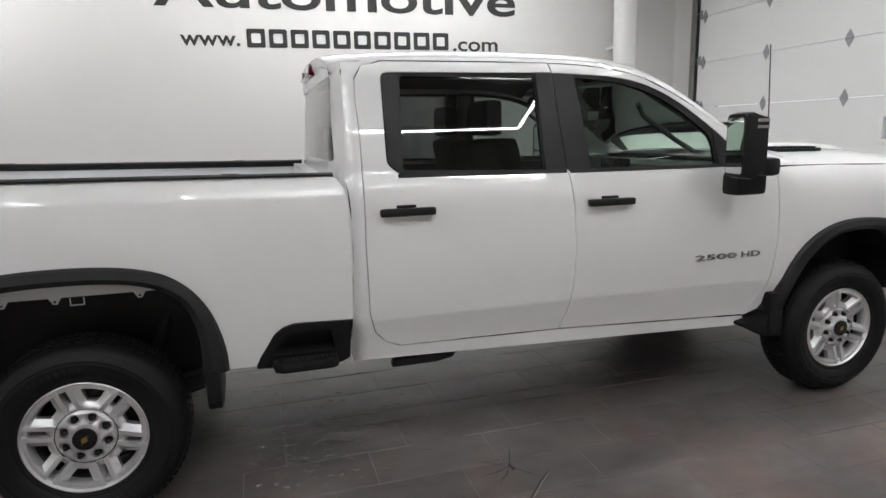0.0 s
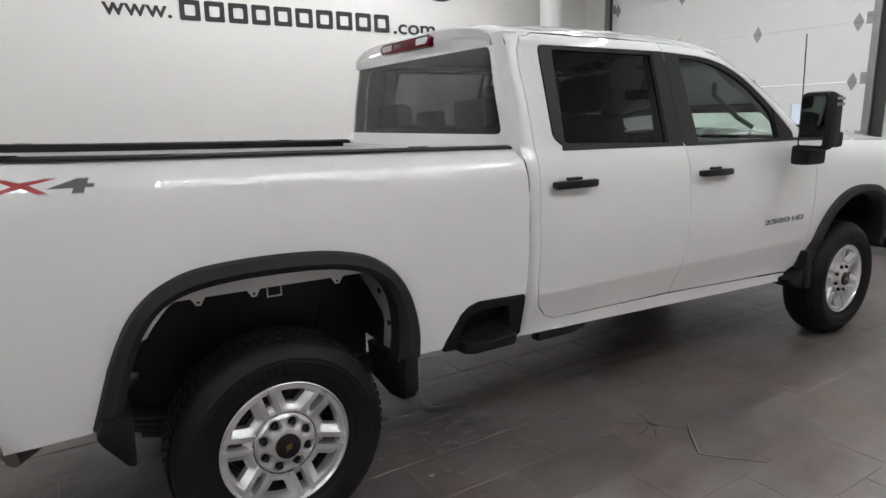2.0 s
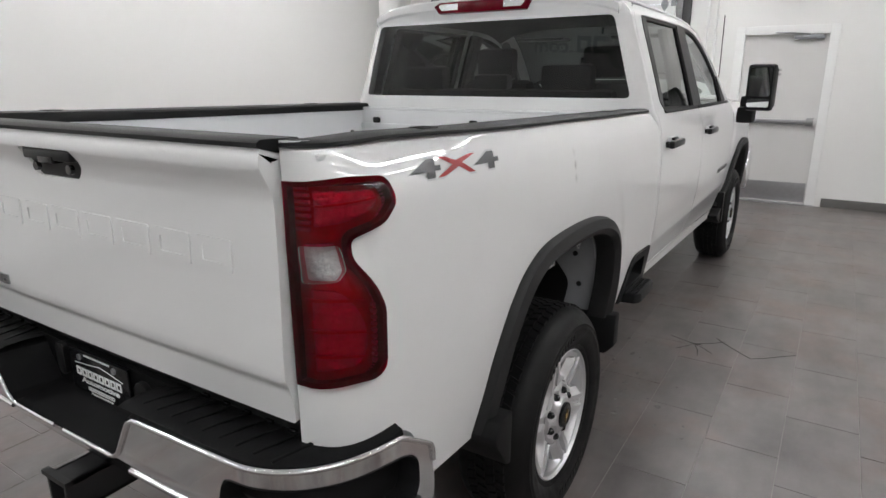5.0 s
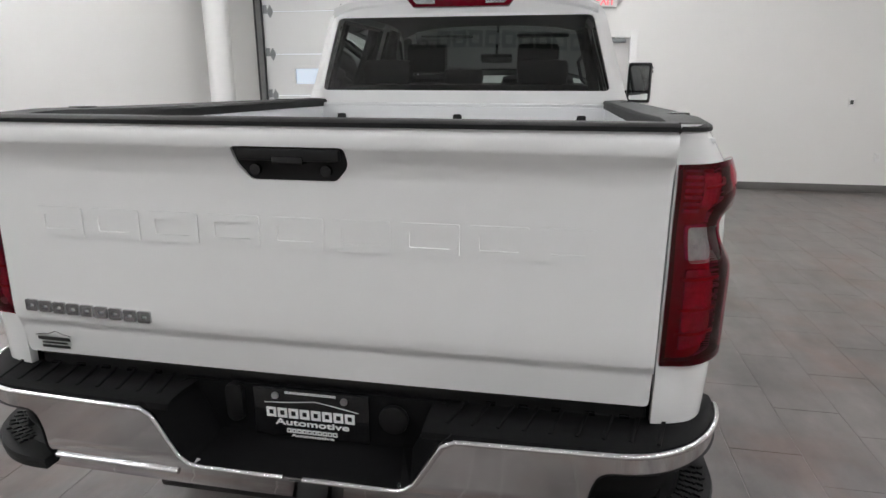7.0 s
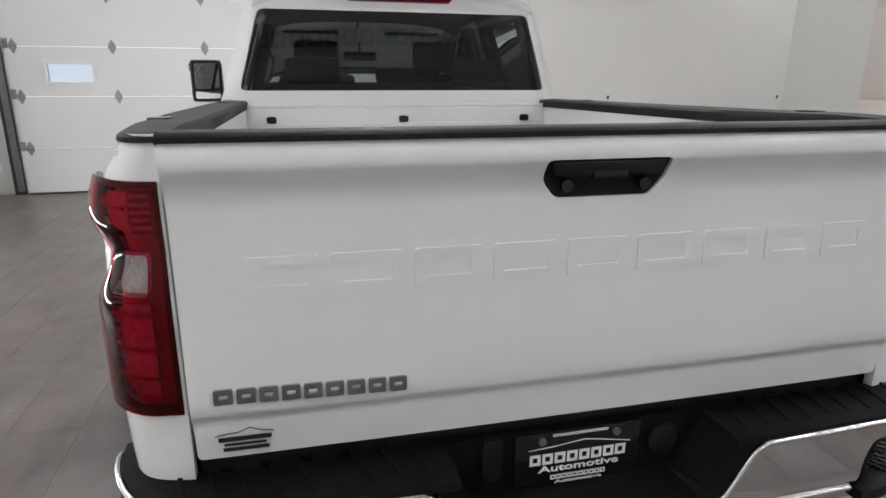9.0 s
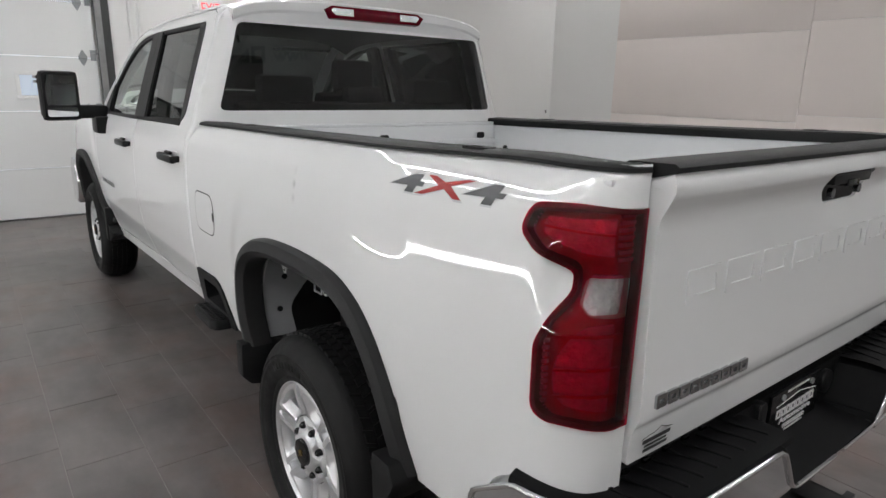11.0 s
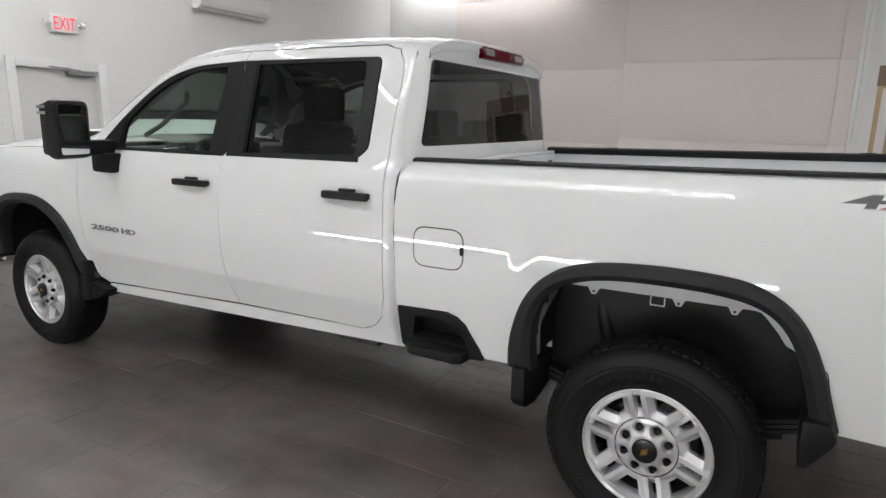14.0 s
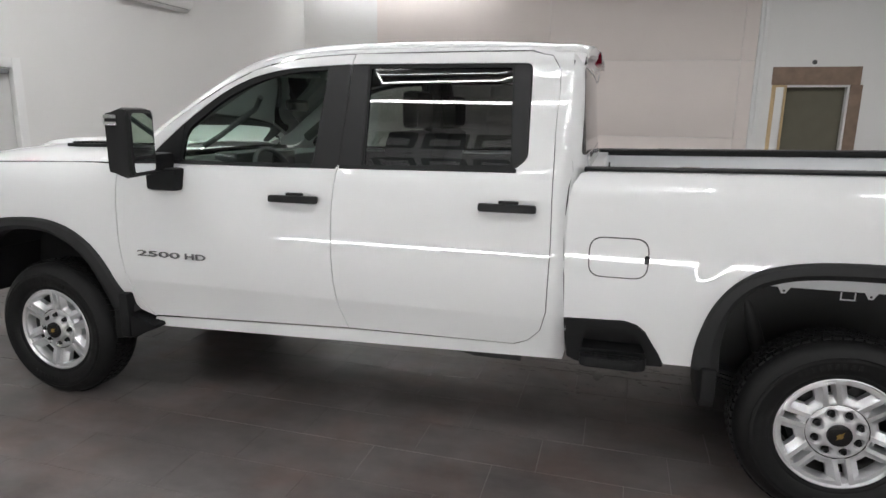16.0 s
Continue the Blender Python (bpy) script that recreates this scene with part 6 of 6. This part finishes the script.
# ------------------------------------------------------------ cab interior
for s in (1, -1):
    for y, w in ((2.10, .50),):
        seat = part("front_seat", boxm((s * .38 - .25, 2.12, .86), (s * .38 + .25, 2.66, 1.02), .05), CLOTH, truck, "dark cloth front seat")
        back = boxm((s * .38 - .245, 2.02, .98), (s * .38 + .245, 2.16, 1.56), .05, Matrix.Translation((0, 2.1, 1.0)) @ Matrix.Rotation(radians(12), 4, "X") @ Matrix.Translation((0, -2.1, -1.0)))
        part("seat_back", back, CLOTH, seat)
        part("headrest", boxm((s * .38 - .14, 1.90, 1.56), (s * .38 + .14, 2.0, 1.76), .04), CLOTH, seat)
    part("grab_handle", tube(bmesh.new(), [(s * .70, 2.70, 1.72), (s * .66, 2.76, 1.66), (s * .70, 2.95, 1.52), (s * .76, 3.02, 1.46)], .014, 10), DASH, truck, "grey pillar grab handle")
    part("pillar_trim", tube(bmesh.new(), [(s * .71, 2.72, 1.82), (s * .765, 2.95, 1.67), (s * .82, 3.25, 1.46)], .035, 10), TRIMGREY, truck, "grey windscreen pillar trim")
    part("pillar_trim", tube(bmesh.new(), [(s * .79, 2.17, 1.34), (s * .735, 2.17, 1.6), (s * .66, 2.17, 1.86)], .04, 10), DASH, truck)
    part("door_card", boxm((s * .82, 1.2, .75), (s * .86, 3.3, 1.36), .01), DASH, truck)
rs = part("rear_seat", boxm((-.70, 1.22, .86), (.70, 1.72, 1.0), .05), CLOTH, truck, "dark cloth rear bench seat")
part("seat_back", boxm((-.70, 1.14, .95), (.70, 1.26, 1.50), .05), CLOTH, rs)
for x in (-.44, .44):
    part("headrest", boxm((x - .14, 1.15, 1.49), (x + .14, 1.25, 1.63), .035), CLOTH, rs)
part("headrest", boxm((-.11, 1.16, 1.49), (.11, 1.24, 1.58), .03), CLOTH, rs)
roof_part("headliner", 1.16, 2.66, -.97, .97, TRIMGREY, "grey cloth headliner", 12, 12, .05)
dash = part("dashboard", boxm((-.80, 3.02, 1.05), (.80, 3.45, 1.38), .06), DASH, truck, "dark grey dashboard")
part("centre_screen", boxm((-.14, 2.98, 1.22), (.14, 3.04, 1.40), .015), GLOSSBLACK, dash)
part("cluster_hood", boxm((-.58, 2.94, 1.30), (-.20, 3.10, 1.42), .03), DASH, dash)
sw = bmesh.new()
ring = [(-.38 + .185 * math.cos(a), 2.82 + .07 * math.sin(a), 1.27 + .165 * math.sin(a)) for a in np.linspace(0, 2 * math.pi, 33)]
tube(sw, ring, .015, 10)
box(sw, (-.46, 2.81, 1.23), (-.30, 2.85, 1.31), .015)
box(sw, (-.55, 2.815, 1.26), (-.22, 2.835, 1.285), .006)
part("steering_wheel", sw, DASH, truck, "black steering wheel")
part("steering_column", tube(bmesh.new(), [(-.38, 2.84, 1.26), (-.38, 3.1, 1.15)], .035), DASH, truck)
rm = boxm((-.13, 2.86, 1.655), (.13, 2.89, 1.725), .018)
tube(rm, [(0, 2.88, 1.70), (0, 2.92, 1.80)], .01, 8)
part("inner_mirror", rm, GLOSSBLACK, truck, "black rear-view mirror")
for s in (1, -1):
    part("sun_visor", boxm((s * .38 - .2, 2.62, 1.845), (s * .38 + .2, 2.78, 1.865), .008), TRIMGREY, truck)


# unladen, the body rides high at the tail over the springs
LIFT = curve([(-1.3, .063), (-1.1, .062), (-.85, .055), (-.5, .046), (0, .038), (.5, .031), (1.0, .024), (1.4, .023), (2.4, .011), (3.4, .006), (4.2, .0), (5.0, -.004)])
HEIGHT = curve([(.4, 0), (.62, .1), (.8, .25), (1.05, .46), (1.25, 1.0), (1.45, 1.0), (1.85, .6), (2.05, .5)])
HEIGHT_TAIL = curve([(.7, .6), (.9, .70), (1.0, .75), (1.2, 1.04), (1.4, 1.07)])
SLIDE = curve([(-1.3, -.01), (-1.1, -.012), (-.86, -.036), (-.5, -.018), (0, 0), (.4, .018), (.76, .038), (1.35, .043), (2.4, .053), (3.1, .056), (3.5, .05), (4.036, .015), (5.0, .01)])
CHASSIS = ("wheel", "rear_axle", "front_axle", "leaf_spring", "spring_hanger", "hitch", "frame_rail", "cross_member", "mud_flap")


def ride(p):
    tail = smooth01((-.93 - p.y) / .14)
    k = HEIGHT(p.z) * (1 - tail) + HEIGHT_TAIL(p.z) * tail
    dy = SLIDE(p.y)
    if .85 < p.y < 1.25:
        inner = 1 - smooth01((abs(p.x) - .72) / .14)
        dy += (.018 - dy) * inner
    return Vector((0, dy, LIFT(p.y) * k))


def family(ob):
    while ob:
        yield ob
        ob = ob.parent


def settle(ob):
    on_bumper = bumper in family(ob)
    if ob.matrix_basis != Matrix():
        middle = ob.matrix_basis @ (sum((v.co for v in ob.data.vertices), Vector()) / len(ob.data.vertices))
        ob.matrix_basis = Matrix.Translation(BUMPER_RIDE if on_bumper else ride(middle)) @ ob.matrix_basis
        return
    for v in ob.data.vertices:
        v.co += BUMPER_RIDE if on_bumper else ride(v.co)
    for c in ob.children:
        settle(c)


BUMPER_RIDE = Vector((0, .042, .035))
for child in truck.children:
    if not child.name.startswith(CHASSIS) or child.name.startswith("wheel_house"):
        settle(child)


# ------------------------------------------------------------ wall lettering
def wall_sign(m, label):
    """Black vinyl lettering: plain blocks for the name, letters for the ordinary words. Local x runs along the wall, y up."""
    s = thing("wall_lettering", label, "wall sign", m=m)

    def blocks(x0, x1, z0, z1, n, gap, name):
        for k in range(n):
            a, b = x0 + (x1 - x0) * k / n, x0 + (x1 - x0) * (k + 1) / n
            t = (z1 - z0) * .24
            o = rounded([(a, z0), (b - gap, z0), (b - gap, z1), (a, z1)], t * .4, 3)
            i = rounded([(a + t, z0 + t), (b - gap - t, z0 + t), (b - gap - t, z1 - t), (a + t, z1 - t)], t * .3, 2)

            def flat(u, v):
                return Vector((u, v, .004)), Vector((0, 0, 1))
            part(name, panel(o, flat, .2, .004, [i], .004), LETTER, s, smooth=0)
    a = text_part("lettering", "Automotive", .5, Matrix.Translation((2.045, 3.14, .003)), LETTER, s, .002, bold=.008)
    fit_text(a, 4.57, .40)
    blocks(.1, 3.98, 3.64, 4.02, 6, .085, "name_block")
    blocks(.775, 3.405, 2.69, 2.91, 10, .045, "name_block")
    w = text_part("lettering", "www.", .2, Matrix.Translation((.355, 2.70, .003)), LETTER, s, .002, bold=.003)
    fit_text(w, .68, .125)
    c = text_part("lettering", ".com", .2, Matrix.Translation((3.745, 2.68, .003)), LETTER, s, .002, bold=.003)
    fit_text(c, .645, .13)
    return s


wall_sign(Matrix.Translation((WEST, 0, 0)) @ Matrix(((0, 0, 1, 0), (1, 0, 0, 0), (0, 1, 0, 0), (0, 0, 0, 1))), "large black vinyl lettering on the white wall")
wall_sign(Matrix.Translation((2.1, SOUTH, 0)) @ Matrix(((-1, 0, 0, 0), (0, 0, 1, 0), (0, 1, 0, 0), (0, 0, 0, 1))), "black vinyl lettering on the rear wall")


# ------------------------------------------------------------ floor tiles
def tile_mat():
    m = bpy.data.materials.new("floor_tile")
    m.use_nodes = True
    nt = m.node_tree
    b = nt.nodes["Principled BSDF"]
    geo = nt.nodes.new("ShaderNodeNewGeometry")
    info = nt.nodes.new("ShaderNodeObjectInfo")
    add = nt.nodes.new("ShaderNodeMath")
    add.operation = "ADD"
    nt.links.new(info.outputs["Random"], add.inputs[0])
    nt.links.new(geo.outputs["Random Per Island"], add.inputs[1])
    frac = nt.nodes.new("ShaderNodeMath")
    frac.operation = "FRACT"
    nt.links.new(add.outputs[0], frac.inputs[0])
    big = nt.nodes.new("ShaderNodeTexNoise")
    big.inputs["Scale"].default_value, big.inputs["Detail"].default_value = 1.7, 6
    big.inputs["Roughness"].default_value = 0.55
    nt.links.new(geo.outputs["Position"], big.inputs["Vector"])
    small = nt.nodes.new("ShaderNodeTexNoise")
    small.inputs["Scale"].default_value, small.inputs["Detail"].default_value = 7, 7
    small.inputs["Roughness"].default_value = 0.6
    mp = nt.nodes.new("ShaderNodeMapping")
    mp.inputs["Scale"].default_value = (1.0, 0.4, 1.0)
    nt.links.new(geo.outputs["Position"], mp.inputs["Vector"])
    nt.links.new(mp.outputs["Vector"], small.inputs["Vector"])
    ramp = nt.nodes.new("ShaderNodeValToRGB")
    ramp.color_ramp.elements[0].position, ramp.color_ramp.elements[0].color = 0.34, (0.038, 0.034, 0.0325, 1)
    ramp.color_ramp.elements[1].position, ramp.color_ramp.elements[1].color = 0.92, (0.196, 0.176, 0.170, 1)
    mixv = nt.nodes.new("ShaderNodeMath")
    mixv.operation = "MULTIPLY_ADD"
    mixv.inputs[1].default_value, mixv.inputs[2].default_value = 0.05, -0.025
    nt.links.new(frac.outputs[0], mixv.inputs[0])
    sm = nt.nodes.new("ShaderNodeMath")
    sm.operation = "MULTIPLY_ADD"
    sm.inputs[1].default_value = 0.46
    nt.links.new(small.outputs["Fac"], sm.inputs[0])
    nt.links.new(mixv.outputs[0], sm.inputs[2])
    tot = nt.nodes.new("ShaderNodeMath")
    tot.operation = "MULTIPLY_ADD"
    tot.inputs[1].default_value = 0.90
    nt.links.new(big.outputs["Fac"], tot.inputs[0])
    nt.links.new(sm.outputs[0], tot.inputs[2])
    nt.links.new(tot.outputs[0], ramp.inputs[0])
    # rusty brown clouds here and there
    rust = nt.nodes.new("ShaderNodeTexNoise")
    rust.inputs["Scale"].default_value, rust.inputs["Detail"].default_value = 2.3, 7
    rust.inputs["Roughness"].default_value = 0.62
    off = nt.nodes.new("ShaderNodeVectorMath")
    off.operation = "ADD"
    off.inputs[1].default_value = (7.3, 2.1, 4.0)
    nt.links.new(geo.outputs["Position"], off.inputs[0])
    nt.links.new(off.outputs[0], rust.inputs["Vector"])
    amount = nt.nodes.new("ShaderNodeMapRange")
    amount.inputs["From Min"].default_value, amount.inputs["From Max"].default_value = 0.47, 0.66
    amount.inputs["To Max"].default_value = 0.75
    nt.links.new(rust.outputs["Fac"], amount.inputs["Value"])
    warm = nt.nodes.new("ShaderNodeMix")
    warm.data_type, warm.blend_type = "RGBA", "MULTIPLY"
    warm.inputs[7].default_value = (1.0, 0.78, 0.70, 1)
    nt.links.new(amount.outputs["Result"], warm.inputs[0])
    nt.links.new(ramp.outputs[0], warm.inputs[6])
    nt.links.new(warm.outputs[2], b.inputs["Base Color"])
    rr = nt.nodes.new("ShaderNodeMapRange")
    rr.inputs["From Min"].default_value, rr.inputs["From Max"].default_value = 0.15, 0.85
    rr.inputs["To Min"].default_value, rr.inputs["To Max"].default_value = 0.29, 0.42
    nt.links.new(big.outputs["Fac"], rr.inputs["Value"])
    nt.links.new(rr.outputs["Result"], b.inputs["Roughness"])
    bp = nt.nodes.new("ShaderNodeBump")
    bp.inputs["Strength"].default_value, bp.inputs["Distance"].default_value = 0.12, 0.004
    nt.links.new(small.outputs["Fac"], bp.inputs["Height"])
    nt.links.new(bp.outputs["Normal"], b.inputs["Normal"])
    return m


TILE = tile_mat()
floor = bpy.data.objects["floor"]


def tile_verts(w, d):
    e = .0011
    return ([(-w / 2, -d / 2, -.006), (w / 2, -d / 2, -.006), (w / 2, d / 2, -.006), (-w / 2, d / 2, -.006),
             (-w / 2, -d / 2, -.0012), (w / 2, -d / 2, -.0012), (w / 2, d / 2, -.0012), (-w / 2, d / 2, -.0012),
             (-w / 2 + e, -d / 2 + e, 0), (w / 2 - e, -d / 2 + e, 0), (w / 2 - e, d / 2 - e, 0), (-w / 2 + e, d / 2 - e, 0)],
            [(8, 9, 10, 11), (4, 5, 9, 8), (5, 6, 10, 9), (6, 7, 11, 10), (7, 4, 8, 11), (0, 1, 5, 4), (1, 2, 6, 5), (2, 3, 7, 6), (3, 0, 4, 7)])


rows = [-.01, -.325, -.64, -.955]
while rows[-1] > WEST:
    rows.append(rows[-1] - .312)
rows = rows[::-1] + [.30, .435, .745, 1.05]
while rows[-1] < EAST:
    rows.append(rows[-1] + .297)
tile_meshes = {}
far_v, far_f = [], []
rnd = random.Random(11)
ROW0 = rows.index(-.955)
for i, (a, b) in enumerate(zip(rows, rows[1:])):
    a, b = max(a, WEST), min(b, EAST)
    mid = abs(a + .01) < .01
    step = .31 if mid else .61
    y0 = 1.10 if mid else 2.44 - .207 * (i - ROW0) + .012 * (rnd.random() - .5)
    k0 = math.floor((SOUTH - y0) / step)
    y = y0 + k0 * step
    while y < NORTH:
        lo, hi = max(y, SOUTH), min(y + step, NORTH)
        if hi - lo > .03 and b - a > .03:
            w, d = round(b - a - .0027, 4), round(hi - lo - .0027, 4)
            cx, cy = (a + b) / 2, (lo + hi) / 2
            if -2.6 < cx < 2.5 and -2.3 < cy < 4.9:
                if (w, d) not in tile_meshes:
                    me = bpy.data.meshes.new("tile")
                    v, f = tile_verts(w, d)
                    me.from_pydata(v, [], f)
                    me.materials.append(TILE)
                    tile_meshes[(w, d)] = me
                t = new("tile", tile_meshes[(w, d)])
                t.parent = floor
                t.location = (cx, cy, (rnd.random() - .5) * .0012)
            else:
                v, f = tile_verts(w, d)
                n = len(far_v)
                far_v += [(p[0] + cx, p[1] + cy, p[2]) for p in v]
                far_f += [tuple(n + q for q in g) for g in f]
        y += step
me = bpy.data.meshes.new("outer_tiles")
me.from_pydata(far_v, [], far_f)
me.materials.append(TILE)
ot = new("outer_tiles", me)
ot.parent = floor
tagged(ot, "grey-brown floor tiles toward the walls", kind="stuff")

# cracked tile corner, scuffs and meltwater on the floor
CRACK = mat("crack", (.045, .04, .038), .8)
CHIP = mat("pale_crack_edge", (.30, .28, .26), .6, vary=.2, scale=60)
WATER = mat("water_film", (.07, .064, .061), .29, spec=.5)
SLUSH = mat("slush", (.20, .19, .185), .25, vary=.3, scale=60, bump=.4, bump_scale=120)


def crack_line(pts, w, material, name, label):
    bm = bmesh.new()
    prev = None
    for k, (x, y) in enumerate(pts):
        j = min(k + 1, len(pts) - 1)
        d = Vector((pts[j][0] - pts[max(k - 1, 0)][0], pts[j][1] - pts[max(k - 1, 0)][1])).normalized()
        n = Vector((-d.y, d.x)) * w * (.5 if 0 < k < len(pts) - 1 else .15)
        q = [bm.verts.new((x + s * n.x, y + s * n.y, z)) for s, z in ((-1, .0008), (0, .0022), (1, .0008))]
        if prev:
            for i in range(2):
                bm.faces.new((prev[i], q[i], q[i + 1], prev[i + 1]))
        prev = q
    return tagged(part(name, bm, material, smooth=0), label, "floor crack", kind="structure")


crack_line([(1.20, 1.99), (1.27, 1.915), (1.34, 1.85), (1.42, 1.78), (1.49, 1.835), (1.56, 1.90), (1.64, 1.97)], .011, CRACK, "floor_crack", "angular crack across a floor tile")
crack_line([(1.207, 1.993), (1.277, 1.921), (1.347, 1.857), (1.42, 1.79), (1.485, 1.842), (1.555, 1.907)], .005, CHIP, "floor_crack", "pale chipped edge along the cracked tile")
for dx, dy in ((.16, .13), (-.15, .06), (.12, -.10), (-.08, -.12), (.05, -.17)):
    crack_line([(1.10, 1.83), (1.10 + dx * .5 + .008, 1.83 + dy * .45), (1.10 + dx, 1.83 + dy)], .007, CRACK, "floor_scuff", "dark star-shaped scuff on the floor tiles")
crack_line([(1.075, 1.84), (1.10, 1.83), (1.13, 1.838), (1.145, 1.825)], .018, CRACK, "floor_scuff", "dark star-shaped scuff on the floor tiles")


def puddle(x, y, rx, ry, seed, material, h=.0016):
    r = random.Random(seed)
    bm = bmesh.new()
    n = 26
    ph = [r.random() * 6.28 for _ in range(4)]
    c = bm.verts.new((x, y, h))
    ring, rim2 = [], []
    for k in range(n):
        a = 2 * math.pi * k / n
        f = 1 + .22 * math.sin(2 * a + ph[0]) + .16 * math.sin(3 * a + ph[1]) + .12 * math.sin(5 * a + ph[2]) + .1 * (r.random() - .5)
        ring.append(bm.verts.new((x + rx * f * .9 * math.cos(a), y + ry * f * .9 * math.sin(a), h)))
        rim2.append(bm.verts.new((x + rx * f * math.cos(a), y + ry * f * math.sin(a), .0004)))
    for k in range(n):
        j = (k + 1) % n
        bm.faces.new((c, ring[k], ring[j]))
        bm.faces.new((ring[k], rim2[k], rim2[j], ring[j]))
    return bm


for k, (x, y, rx, ry) in enumerate(((.55, 1.10, .07, .08), (.30, .98, .07, .05), (.70, .86, .03, .05))):
    tagged(part("puddle", puddle(x, y, rx, ry, k, WATER), WATER), "thin dark puddle of meltwater under the truck", "puddle")
drops = bmesh.new()
r = random.Random(5)
for k in range(190):
    x, y = r.gauss(.55, .28), r.gauss(.95, .33)
    s = .003 + .011 * r.random() ** 2
    q = puddle(x, y, s, s * (1 + r.random()), 100 + k, WATER, .002)
    me = bpy.data.meshes.new("tmp")
    q.to_mesh(me)
    drops.from_mesh(me)
    q.free()
    bpy.data.meshes.remove(me)
tagged(part("slush_spots", drops, SLUSH), "small pale slush spots on the tiles", "slush", kind="stuff")
